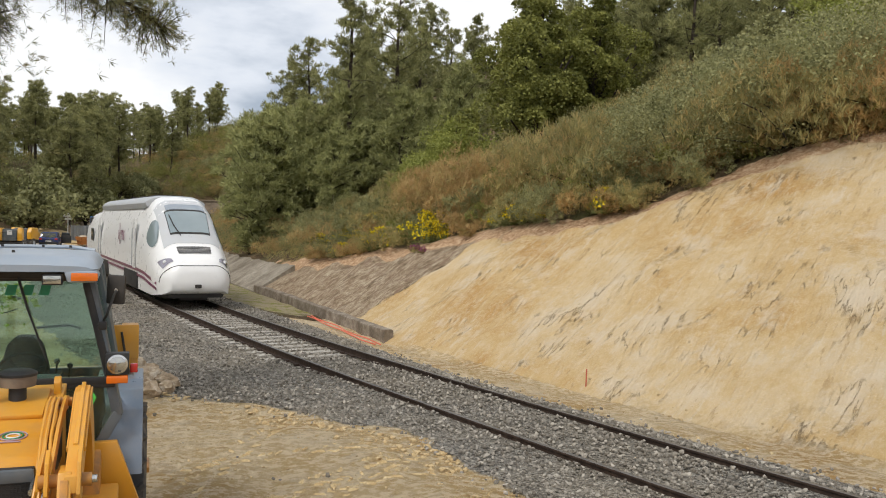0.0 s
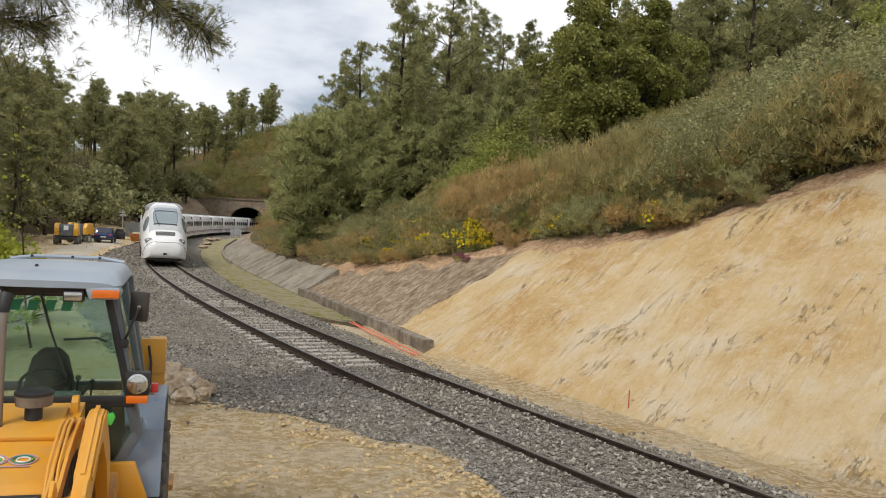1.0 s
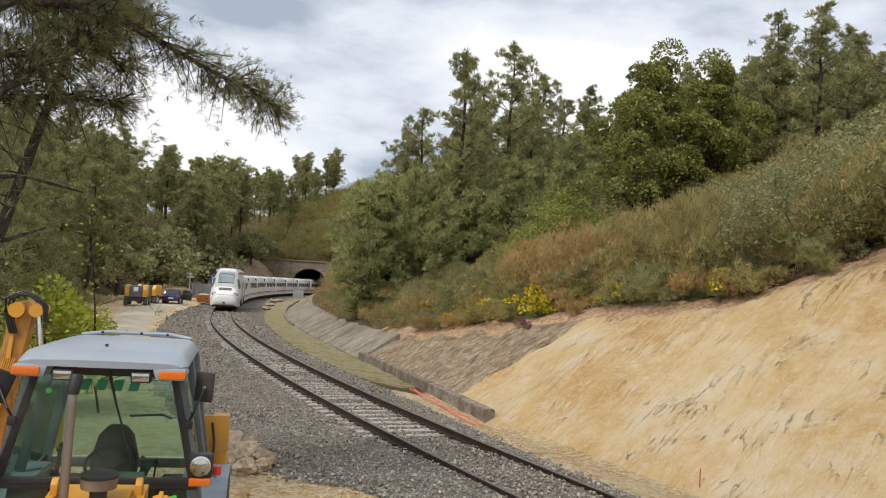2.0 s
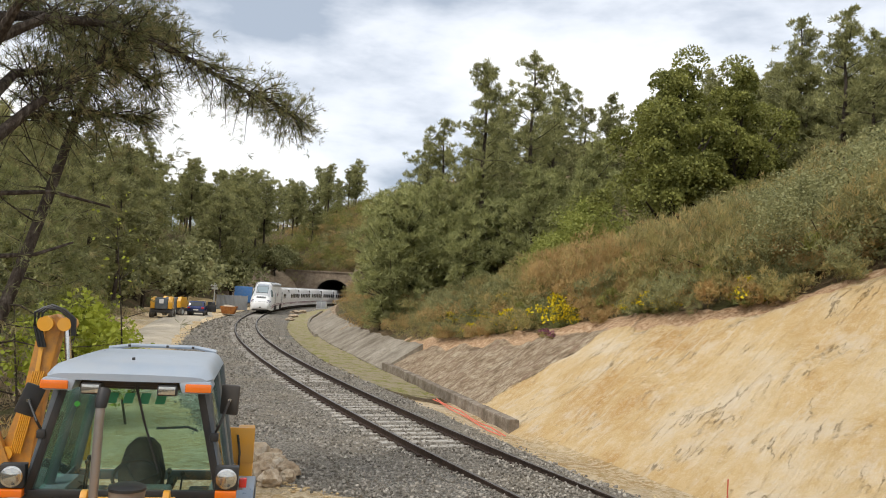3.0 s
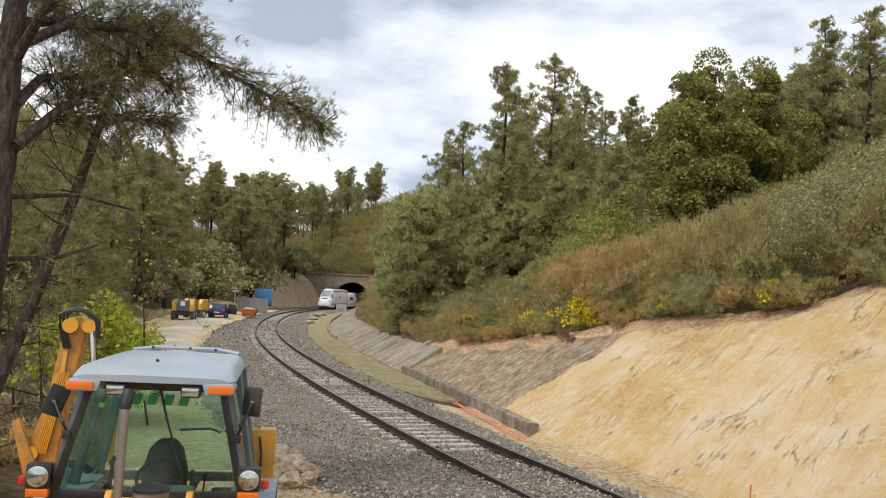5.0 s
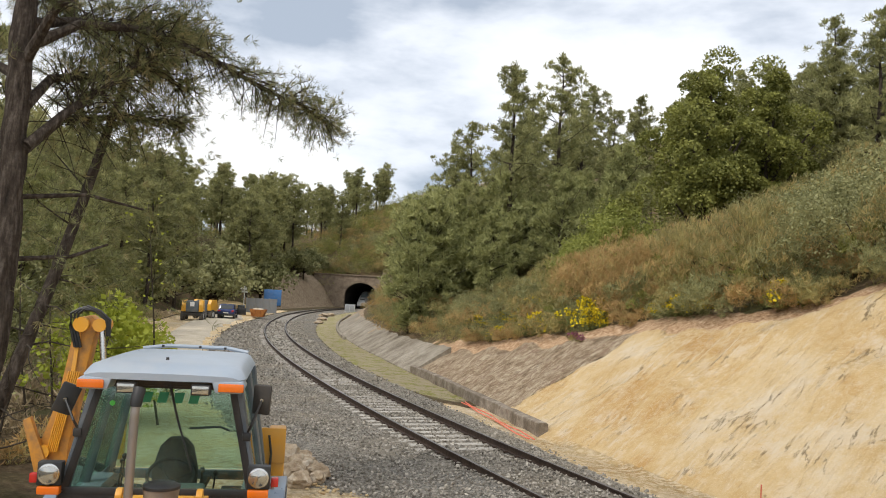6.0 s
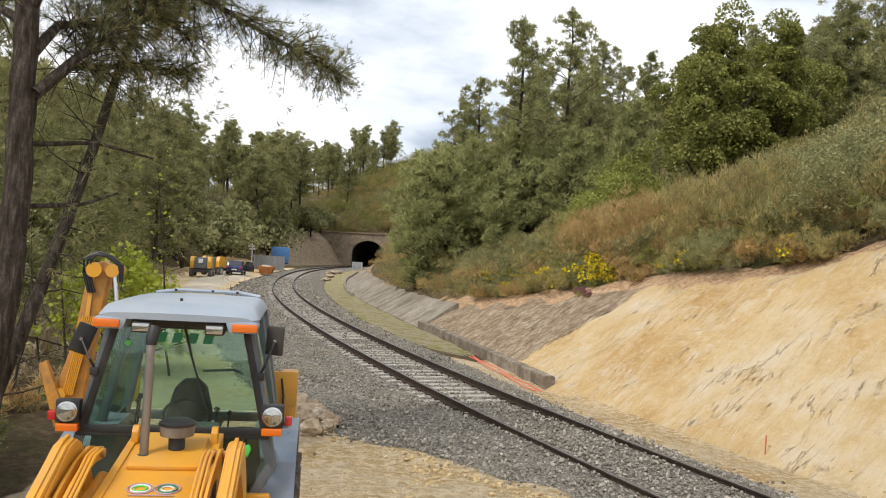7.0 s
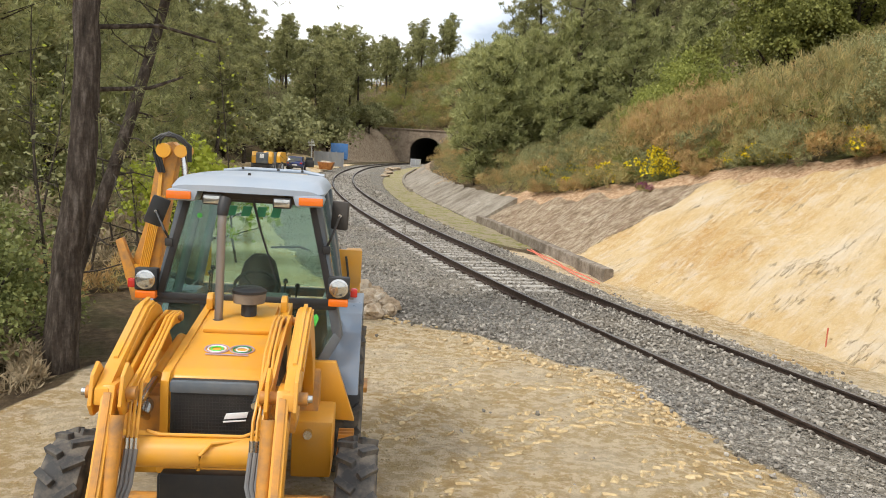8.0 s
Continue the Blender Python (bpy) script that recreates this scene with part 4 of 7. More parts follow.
def heath_mesh(seed, w, h, n, blade=0.35, flower=0, wide=0.022):
    """A low shrub of upright sprays."""
    r = np.random.default_rng(seed)
    p, _ = bushy_points(r, n, w, h, 14, 0.05)
    mb = MB()
    needles(mb, p, np.tile((0, 0, 0.9), (n, 1)), r, 6, blade, wide)
    fl = MB()
    if flower:
        top = p[p[:, 2] > h * 0.25]
        near = top[np.argsort(np.linalg.norm(top - top[r.integers(len(top))], axis=1))[: max(flower, 1)]]
        q = near[r.integers(0, len(near), flower)] + r.normal(0, 0.06, (flower, 3)) + np.array([0, 0, blade * 0.45])
        leaves(fl, q, r, 0.10, 1.0, 1.0)
    return mb, fl


KINDS = {}


def plant(kind, x, y, scale=1.0, turn=None, z=None, tall=None):
    """A copy of one of the grown kinds, standing on the ground."""
    ob = KINDS[kind]
    sc, m = scale, Matrix.Translation((x, y, (drop(x, y) if z is None else z) - 0.05)) @ pose(0, 0, 0, 0, 0, turn if turn is not None else rng.uniform(0, 360))
    if kind not in USED:
        USED.add(kind)
        c = ob
        c.matrix_basis = m
    else:
        c = copy_thing(ob, m)
    c.scale = (sc, sc, sc * (tall or 1))
    return c


USED = set()
LOOSE = {}


def strew(kind, x, y, scale=1.0):
    """Keeps a far plant for the joined undergrowth."""
    m = Matrix.Translation((x, y, drop(x, y) - 0.05)) @ pose(0, 0, 0, 0, 0, rng.uniform(0, 360)) @ Matrix.Scale(scale, 4)
    LOOSE.setdefault(kind, []).append(m)


def join_loose():
    for kind, ms in LOOSE.items():
        ob = KINDS[kind].children[0]
        me = ob.data
        v = np.empty(len(me.vertices) * 3)
        me.vertices.foreach_get("co", v)
        v = v.reshape(-1, 3)
        f = np.array([tuple(q.vertices) for q in me.polygons])[::3]
        mb = MB()
        for m in ms:
            mm = np.array(m)
            mb.v.append(v @ mm[:3, :3].T + mm[:3, 3])
        big = bpy.data.meshes.new("undergrowth")
        big.from_pydata(np.concatenate(mb.v).tolist(), [], np.concatenate([f + len(v) * i for i in range(len(ms))]).tolist())
        big.materials.append(me.materials[0])
        tagged(new("undergrowth", big), KINDS[kind]["label"] + ", massed in the distance", "undergrowth", kind="stuff")


def grow(kind, name, label, category, group, parts):
    t = thing(name, Matrix(), label, category, group)
    for nm, mb, mat in parts:
        if mb.n:
            ob = part(nm, mb, mat, t, smooth=False)
            if nm in ("flowers", "stems"):
                tagged(ob, kind="stuff")
    KINDS[kind] = t


def grow_pine(kind, seed, height, mat, label, **k):
    a, b = pine_mesh(seed, height, **k)
    grow(kind, "pine_tree", label, "tree", "pines of the wood", [("trunk", a, M_BARK), ("crown", b, mat)])


TALL = "tall olive-green pine with a bare lower trunk"
grow_pine("pine_a", 1, 15.5, M_PINE, TALL, crown_from=0.30, spread=2.5, dense=0.8, tuft=0.38, needles_n=7)
grow_pine("pine_b", 2, 16.5, M_PINE, TALL, crown_from=0.12, spread=3.4, dense=0.8, tuft=0.40, needles_n=7)
grow_pine("pine_c", 3, 14.0, M_PINE, TALL, crown_from=0.24, spread=2.8, dense=0.75, tuft=0.40, needles_n=7)
grow_pine("pine_far", 4, 15.0, M_PINE, TALL, crown_from=0.42, spread=3.0, dense=0.85, tuft=0.55, needles_n=6, dome=True)
grow_pine("pine_far2", 5, 14.0, M_PINE, TALL, crown_from=0.32, spread=2.9, dense=0.8, tuft=0.55, needles_n=6)
grow_pine("young_a", 6, 6.5, M_PINE_L, "young pale green pine, bushy to the ground", crown_from=0.06, spread=1.9, dense=0.85, tuft=0.32, needles_n=6, young=True)
grow_pine("young_b", 7, 4.5, M_PINE_L, "young pale green pine, bushy to the ground", crown_from=0.05, spread=1.5, dense=0.8, tuft=0.30, needles_n=6, young=True)
for kd, sd, hh, ww, nn, sz, mt, lb in (("oak", 17, 11.5, 3.9, 38000, 0.115, M_OAK, "broad dark green tree with dense glossy leaves"),
                                       ("oak_small", 12, 6.0, 4.2, 10000, 0.13, M_BRIGHT, "fresh light green broadleaf tree"),
                                       ("grove", 13, 8.0, 5.0, 4200, 0.34, M_SHRUB, "grey-green leafy tree at the wood's edge"),
                                       ("laurel", 15, 3.0, 2.2, 9000, 0.062, M_GORSE, "dense evergreen bush with small dark leaves by the wood"),
                                       ("lime", 14, 4.2, 2.4, 3200, 0.13, M_LIME, "small tree with yellow-green spring leaves")):
    a, b = broad_mesh(sd, hh, ww, nn, sz)
    grow(kd, "broadleaf_tree", lb, "tree", "broadleaf trees", [("trunk", a, M_BARK_D), ("crown", b, mt)])
for kd, sd, ww, hh, nn, mt, lb, fl, fm in (
        ("heath", 21, 2.4, 1.5, 760, M_HEATH, "rusty orange-brown heath bush on the bank", 0, None),
        ("heath_dull", 22, 2.4, 1.4, 460, M_HEATH_D, "dull olive-brown heath bush on the hillside", 0, None),
        ("shrub", 23, 2.6, 1.9, 460, M_SHRUB, "grey-green evergreen shrub on the hillside", 0, None),
        ("gorse", 24, 1.3, 1.0, 300, M_GORSE, "gorse bush with yellow flowers", 800, M_YELLOW),
        ("heather", 25, 0.9, 0.55, 260, M_HEATH_D, "low heather with pink flowers", 320, M_PINK),
        ("scrub", 26, 2.0, 1.0, 520, M_DRY, "dry brown bracken and brambles", 0, None),
        ("holly", 27, 2.2, 2.0, 450, M_OAK, "dark green evergreen bush by the wood", 0, None)):
    a, b = heath_mesh(sd, ww, hh, nn, 0.24, fl, 0.017)
    grow(kd, "bush", lb, "bush", "bushes of the hillside", [("foliage", a, mt), ("flowers", b, fm)])
for kd, sd, mt, lb in (("shrub_big", 31, M_SHRUB, "tall rounded grey-green shrub above the cutting"), ("heath_big", 32, M_HEATH, "large rusty heath bush above the cutting"), ("dull_big", 33, M_HEATH_D, "large dull green-brown broom bush")):
    r_ = np.random.default_rng(sd)
    p_, c_ = bushy_points(r_, 3600, 4.2, 3.0, 26, 0.08)
    fo, st_ = MB(), MB()
    if kd == "shrub_big":
        leaves(fo, np.concatenate([p_ + r_.normal(0, 0.07, p_.shape) for _ in range(4)]), r_, 0.048, 1.7, 1.0)
    else:
        needles(fo, p_[:2600], np.tile((0, 0, 1.3), (2600, 1)), r_, 6, 0.30, 0.012)
    for q_ in c_[:12]:
        st_.tube([(0, 0, -0.2), (q_[0] * 0.4, q_[1] * 0.4, q_[2] * 0.45), tuple(q_ * 0.8)], [0.05, 0.03, 0.01], 5)
    grow(kd, "bush", lb, "bush", "bushes of the hillside", [("foliage", fo, mt), ("stems", st_, M_BARK_D)])


# ======== the backhoe loader (its x to its left side, y to its rear) ========
M_ORANGE = paint("machine_orange", (0.68, 0.315, 0.025), 0.36, 0.38, (0.42, 0.27, 0.12))
M_ORANGE_W = paint("worn_orange", (0.54, 0.235, 0.03), 0.5, 0.85, (0.17, 0.105, 0.06), scale=7)
M_ROOF = paint("roof_grey", (0.31, 0.36, 0.42), 0.3, 0.25, (0.5, 0.47, 0.42))
M_POST = paint("cab_grey", (0.085, 0.105, 0.125), 0.4, 0.35, (0.28, 0.25, 0.2))
M_FENDER = paint("fender_blue_grey", (0.17, 0.215, 0.28), 0.28, 0.3, (0.4, 0.34, 0.26))
M_BLACK = paint("black_plastic", (0.016, 0.017, 0.018), 0.5, 0.3, (0.14, 0.11, 0.08))
M_STEEL = paint("bright_steel", (0.62, 0.62, 0.60), 0.2, 0.2, (0.2, 0.16, 0.1), 1.0)
M_PIPE = paint("exhaust_steel", (0.30, 0.275, 0.25), 0.45, 0.4, (0.16, 0.11, 0.07), 0.7)
M_AMBER = paint("amber_lens", (0.75, 0.16, 0.01), 0.15, 0.1)
M_REDLENS = paint("red_lens", (0.5, 0.02, 0.015), 0.15, 0.1)
M_LENS = paint("lamp_lens", (0.50, 0.50, 0.47), 0.10, 0.25, metal=0.85)
M_HOSE = paint("grey_hose", (0.16, 0.16, 0.16), 0.55, 0.3)
M_SEAT = paint("seat_black", (0.02, 0.021, 0.022), 0.8, 0.2)
M_GREEN = paint("green_print", (0.02, 0.22, 0.10), 0.5, 0.0)
M_LIMEPAPER = paint("green_sticker", (0.10, 0.62, 0.09), 0.5, 0.05)
M_BADGE = paint("badge_white", (0.75, 0.75, 0.74), 0.35, 0.05)
M_MAUVE = paint("mauve_print", (0.42, 0.30, 0.36), 0.5, 0.0)


def cab_glass():
    m = Nodes("cab_glass", 0.02, 0, 0.5)
    tr = m.n.new("ShaderNodeBsdfTransparent")
    tr.inputs[0].default_value = (0.82, 0.93, 0.88, 1)
    gl = m.n.new("ShaderNodeBsdfGlossy")
    gl.inputs["Roughness"].default_value = 0.03
    gl.inputs[0].default_value = (0.9, 1.0, 0.95, 1)
    fr = m.n.new("ShaderNodeFresnel")
    fr.inputs[0].default_value = 1.5
    mx = m.n.new("ShaderNodeMixShader")
    m.l.new(fr.outputs[0], mx.inputs[0])
    m.l.new(tr.outputs[0], mx.inputs[1])
    m.l.new(gl.outputs[0], mx.inputs[2])
    # a thin film of dust
    df = m.n.new("ShaderNodeBsdfDiffuse")
    df.inputs[0].default_value = (0.40, 0.40, 0.33, 1)
    m2 = m.n.new("ShaderNodeMixShader")
    m.l.new(m.maths("MULTIPLY", m.ramp(m.noise(3, 6), (0.35, (0, 0, 0)), (0.75, (1, 1, 1))), 0.05), m2.inputs[0])
    m.l.new(mx.outputs[0], m2.inputs[1])
    m.l.new(df.outputs[0], m2.inputs[2])
    m.l.new(m2.outputs[0], m.n["Material Output"].inputs[0])
    return m.mat


M_GLASS = cab_glass()


def bar(a, b, w, d=None):
    """A square bar from a to b."""
    a, b = Vector(a), Vector(b)
    mb = MB()
    q = (b - a).to_track_quat("Z", "Y").to_matrix().to_4x4()
    return mb.box((a + b) / 2, (w, d or w, (b - a).length), q, bevel=min(w, d or w) * 0.18)


def pane(pts, thick=0.008):
    mb = MB()
    p = [Vector(q) for q in pts]
    n = (p[1] - p[0]).cross(p[2] - p[0]).normalized() * thick
    k = len(p)
    return mb.add(p + [q + n for q in p], [tuple(range(k - 1, -1, -1)), tuple(range(k, 2 * k))] + [(i, (i + 1) % k, k + (i + 1) % k, k + i) for i in range(k)])


def tyre(r, w):
    """Tyre carcass round the x axis."""
    mb = MB()
    mb.lathe([(r * 0.56, -w * 0.36), (r * 0.62, -w * 0.46), (r * 0.80, -w * 0.5), (r * 0.93, -w * 0.44), (r * 0.965, -w * 0.2), (r * 0.965, w * 0.2), (r * 0.93, w * 0.44), (r * 0.80, w * 0.5), (r * 0.62, w * 0.46), (r * 0.56, w * 0.36)], (0, 0, 0), 0, 40)
    return mb


def wheel(parent, x, y, r, w, lugs, rim_mat):
    sd = 1 if x > 0 else -1
    t = part("wheel", MB().lathe([(r * 0.58, -w * 0.30), (r * 0.56, -w * 0.1), (r * 0.24, sd * w * 0.10 - 0.01), (r * 0.22, sd * w * 0.22), (0.02, sd * w * 0.24)] if sd > 0 else
                             [(0.02, -w * 0.24), (r * 0.22, -w * 0.22), (r * 0.24, -w * 0.10 + 0.01), (r * 0.56, w * 0.1), (r * 0.58, w * 0.30)], (0, 0, 0), 0, 32), rim_mat, parent, m=pose(x, y, r))
    part("tyre", tyre(r, w), M_RUBBER, t, "dusty black lugged tyre")
    lug = MB().box((0, 0, 0), (w * 0.52, 0.055, r * 0.10), bevel=0.006).mesh("tread_lug", M_RUBBER)
    for k in range(lugs):
        for q in (-1, 1):
            a = 360 * (k + (0.5 if q > 0 else 0)) / lugs
            part("tread_lug", lug, None, t, m=pose(0, 0, 0, a) @ pose(q * w * 0.26, 0, r * 0.97, 0, q * 10, q * 38))
    for k in range(6):
        a = k * math.pi / 3
        part("wheel_nut", MB().lathe([(0.016, -0.03), (0.016, 0.03)], (sd * w * 0.12, r * 0.36 * math.cos(a), r * 0.36 * math.sin(a)), 0, 6), M_STEEL, t)


def build_backhoe():
    b = thing("backhoe_loader", pose(-2.135, 5.355, 0.0, 0, 0, 10.5) @ Matrix.Scale(0.977, 4), "orange backhoe loader with a grey glazed cab, parked on sand", "backhoe loader")
    for x in (-0.98, 1.03):
        wheel(b, x, 0, 0.50, 0.30, 15, M_ORANGE_W)
    for x in (-0.83, 0.83):
        wheel(b, x, 2.1, 0.70, 0.42, 19, M_ORANGE_W)
    part("front_axle", MB().tube([(-0.85, 0, 0.5), (-0.3, 0, 0.46), (0.3, 0, 0.46), (0.85, 0, 0.5)], [0.08, 0.12, 0.12, 0.08], 12), M_ORANGE_W, b)
    part("rear_axle", MB().tube([(-0.7, 2.1, 0.7), (0.7, 2.1, 0.7)], 0.14, 12), M_BLACK, b)
    part("chassis", MB().prism([(-0.45, 0.55), (0.5, 0.5), (3.1, 0.5), (3.1, 0.95), (1.0, 1.0), (-0.45, 0.9)], 0, -0.3, 0.36, 0.02), M_BLACK, b)
    part("track_rod", MB().tube([(-0.8, -0.28, 0.66), (0.8, -0.28, 0.68)], 0.02, 8), M_ORANGE_W, b)
    # bonnet
    hood = part("bonnet", MB().prism([(-0.42, 1.0), (-0.41, 1.50), (-0.37, 1.575), (-0.28, 1.60), (0.4, 1.695), (1.14, 1.80), (1.16, 1.76), (1.16, 1.0)], 0, -0.285, 0.405, 0.018), M_ORANGE, b, "orange bonnet")
    tilt = pose(0, 0, 0, 7.8, 0, 0)
    part("raised_panel", MB().box((0.06, 0.68, 1.75), (0.50, 0.62, 0.035), tilt, bevel=0.014), M_ORANGE, hood)
    for x in (-0.262, 0.382):
        part("bonnet_edge", MB().prism([(-0.44, 0.95), (-0.44, 1.55), (-0.39, 1.60), (1.1, 1.81), (1.1, 1.77), (-0.33, 1.56), (-0.35, 0.95)], 0, x - 0.028, x + 0.028, 0.006), M_ORANGE, hood)
    for x in (-0.24, 0.36):
        part("latch", MB().prism([(0.86, 1.77), (0.86, 1.86), (0.90, 1.90), (0.95, 1.90), (0.98, 1.84), (1.0, 1.78)], 0, x - 0.025, x + 0.025, 0.008), M_ORANGE, hood)
    for k in range(9):
        part("vent_slot", MB().box((0.409, 0.05 + 0.085 * k, 1.42), (0.006, 0.05, 0.22), bevel=0.002), M_BLACK, hood)
    # round print on the bonnet, two ringed marks
    for x, mats in ((-0.02, (M_MAUVE, M_BADGE, M_LIMEPAPER)), (0.16, (M_MAUVE, M_GREEN, M_BADGE))):
        for r, mt in zip((0.078, 0.058, 0.038), mats):
            pts = [(x + r * 1.1 * math.cos(w * math.pi / 12), 0.06 + r * math.sin(w * math.pi / 12), 1.6535 + 0.137 * r * math.sin(w * math.pi / 12)) for w in range(25)]
            part("print_ring", MB().tube(pts, 0.0055, 5, False), mt, hood)
    part("print_line", MB().box((0.07, -0.05, 1.6405), (0.30, 0.012, 0.004), tilt), M_MAUVE, hood)
    # front grille
    gr = part("grille", MB().box((0.065, -0.425, 1.335), (0.57, 0.06, 0.46), bevel=0.012), M_BLACK, b, "black mesh radiator grille")
    part("grille_bar", MB().box((0.065, -0.45, 1.52), (0.58, 0.06, 0.085), bevel=0.025), M_POST, gr)
    for k in range(24):
        part("grille_wire", MB().box((-0.19 + 0.0222 * k, -0.459, 1.30), (0.006, 0.006, 0.34)), M_BLACK, gr, smooth=False)
    for k in range(15):
        part("grille_wire", MB().box((0.065, -0.459, 1.135 + 0.0235 * k), (0.53, 0.006, 0.006)), M_BLACK, gr, smooth=False)
    part("badge", MB().prism([(0.135, 1.31), (0.285, 1.325), (0.295, 1.365), (0.15, 1.35)], 1, -0.472, -0.462, 0.003), M_BADGE, gr, "pale maker's badge")
    part("badge_line", MB().prism([(0.13, 1.287), (0.28, 1.302), (0.282, 1.311), (0.13, 1.297)], 1, -0.472, -0.462, 0.002), M_BADGE, gr)
    part("lower_grille", MB().box((0.07, -0.48, 0.78), (0.66, 0.12, 0.34), bevel=0.02), M_BLACK, b)
    part("nose_frame", MB().box((0.065, -0.40, 0.95), (0.74, 0.10, 0.08), bevel=0.02), M_ORANGE, b)
    # exhaust and air intake
    ex = part("exhaust_pipe", MB().tube([(-0.115, 0.60, 1.70), (-0.112, 0.60, 2.50), (-0.108, 0.60, 2.60), (-0.10, 0.64, 2.68)], [0.033, 0.033, 0.034, 0.034], 16, True), M_PIPE, b, "grey steel exhaust stack")
    part("pipe_mouth", MB().tube([(-0.109, 0.60, 2.575), (-0.107, 0.60, 2.61), (-0.098, 0.645, 2.70)], [0.041, 0.045, 0.046], 16), M_BLACK, ex, "sooty black pipe mouth")
    part("pipe_collar", MB().lathe([(0.062, 1.72), (0.062, 1.745), (0.045, 1.755)], (-0.115, 0.60, 0), 2, 18), M_BLACK, ex)
    air = part("air_intake", MB().lathe([(0.062, 1.72), (0.062, 1.86), (0.055, 1.87)], (0.10, 0.72, 0), 2, 20), M_BLACK, b, "dusty mushroom air cleaner")
    part("intake_bowl", MB().lathe([(0.07, 1.865), (0.125, 1.875), (0.132, 1.93), (0.132, 1.955)], (0.10, 0.72, 0), 2, 28), paint("dusty_bowl", (0.15, 0.125, 0.10), 0.7, 0.5), air)
    part("intake_cap", MB().lathe([(0.137, 1.955), (0.137, 1.975), (0.10, 1.995), (0.02, 2.0)], (0.10, 0.72, 0), 2, 28), M_BLACK, air)
    # loader arms
    for sd in (-1, 1):
        x = 0.57 * sd + 0.025
        arm = part("loader_arm", MB().prism([(1.0, 1.05), (0.74, 1.55), (0.38, 1.89), (0.18, 1.965), (0.02, 1.95), (-0.60, 1.70), (-0.82, 1.60), (-0.84, 1.50), (-0.72, 1.46), (-0.45, 1.52), (0.02, 1.72), (0.18, 1.74), (0.52, 1.48), (0.80, 1.05)], 0, x - 0.045, x + 0.045, 0.014), M_ORANGE, b, "orange loader arm")
        part("arm_rib", MB().prism([(0.20, 1.985), (0.04, 1.975), (-0.55, 1.735), (-0.55, 1.70), (0.04, 1.93), (0.18, 1.945)], 0, x - 0.014, x + 0.014, 0.004), M_ORANGE, arm)
        for q in (-0.058, 0.046):
            part("arm_flange", MB().prism([(0.22, 1.945), (0.06, 1.935), (-0.50, 1.695), (-0.50, 1.665), (0.08, 1.885), (0.20, 1.90)], 0, x + q, x + q + 0.012, 0.003), M_ORANGE, arm)
        part("arm_leg", MB().prism([(-0.62, 1.62), (-0.80, 1.62), (-1.02, 1.15), (-1.42, 0.42), (-1.36, 0.30), (-1.22, 0.36), (-0.86, 1.05), (-0.64, 1.42)], 0, x * 0.93 - 0.04, x * 0.93 + 0.04, 0.012), M_ORANGE, arm)
        part("leg_wear", MB().prism([(-0.79, 1.58), (-0.83, 1.58), (-1.03, 1.16), (-1.40, 0.46), (-1.38, 0.46), (-0.99, 1.16)], 0, x * 0.93 - 0.022, x * 0.93 + 0.022, 0.003), M_ORANGE_W, arm, "scuffed front edge")
        inner = 0.43 * sd
        bend = [(0.55, 1.82), (0.38, 1.855), (0.10, 1.83), (-0.20, 1.755), (-0.50, 1.655), (-0.74, 1.60)]
        for q in (-0.03, 0.03):
            part("arm_link", MB().prism(bend + [(-0.76, 1.50), (-0.56, 1.52), (-0.22, 1.64), (0.10, 1.735), (0.36, 1.75), (0.52, 1.73)], 0, inner + q - 0.012, inner + q + 0.012, 0.006), M_ORANGE, arm, "curved bucket link")
        part("link_pin", MB().tube([(inner - 0.07, 0.47, 1.79), (inner + 0.07, 0.47, 1.79)], 0.035, 12), M_ORANGE_W, arm)
        part("bucket_ram", MB().tube([(inner - sd * 0.07, 0.45, 1.62), (inner - sd * 0.07, -0.25, 1.52)], 0.045, 14), M_ORANGE, arm)
        part("ram_rod", MB().tube([(inner - sd * 0.07, -0.25, 1.52), (inner - sd * 0.07, -0.66, 1.47)], 0.024, 12), M_STEEL, arm, "shiny steel piston rod")
        for dx in (-0.10, 0.08):
            part("knee_plate", MB().prism([(-0.58, 1.50), (-0.60, 1.66), (-0.70, 1.74), (-0.80, 1.68), (-0.86, 1.50), (-0.80, 1.42), (-0.66, 1.42)], 0, x * 0.93 + dx - 0.012, x * 0.93 + dx + 0.012, 0.006), M_ORANGE, arm)
        part("knee_pin", MB().tube([(x * 0.93 - 0.15, -0.74, 1.555), (x * 0.93 + 0.15, -0.74, 1.555)], 0.042, 14), M_ORANGE_W, arm)
        part("pin_end", MB().tube([(x * 0.93 + sd * 0.15, -0.74, 1.555), (x * 0.93 + sd * 0.18, -0.74, 1.555)], 0.024, 10), M_STEEL, arm)
        part("lift_cylinder", MB().tube([(x * 0.72, 0.55, 0.85), (x * 0.72, -0.25, 1.22)], 0.055, 14), M_ORANGE_W, arm)
        part("cylinder_rod", MB().tube([(x * 0.72, -0.25, 1.22), (x * 0.72, -0.70, 1.45)], 0.028, 12), M_STEEL, arm)
        part("dump_cylinder", MB().tube([(x * 0.80, -0.86, 1.45), (x * 0.80, -1.12, 0.72)], 0.045, 14), M_ORANGE_W, arm)
        # steel lines and hoses down the arms
        for k in range(3):
            xx = x * (0.72 - 0.05 * k)
            part("hydraulic_line", MB().tube([(xx, 0.30, 1.86), (xx, 0.10, 1.86), (xx, -0.3, 1.72), (xx + 0.02 * sd, -0.62, 1.58), (xx, -0.76, 1.40), (xx, -0.80, 1.28)], 0.011, 7), M_ORANGE, arm)
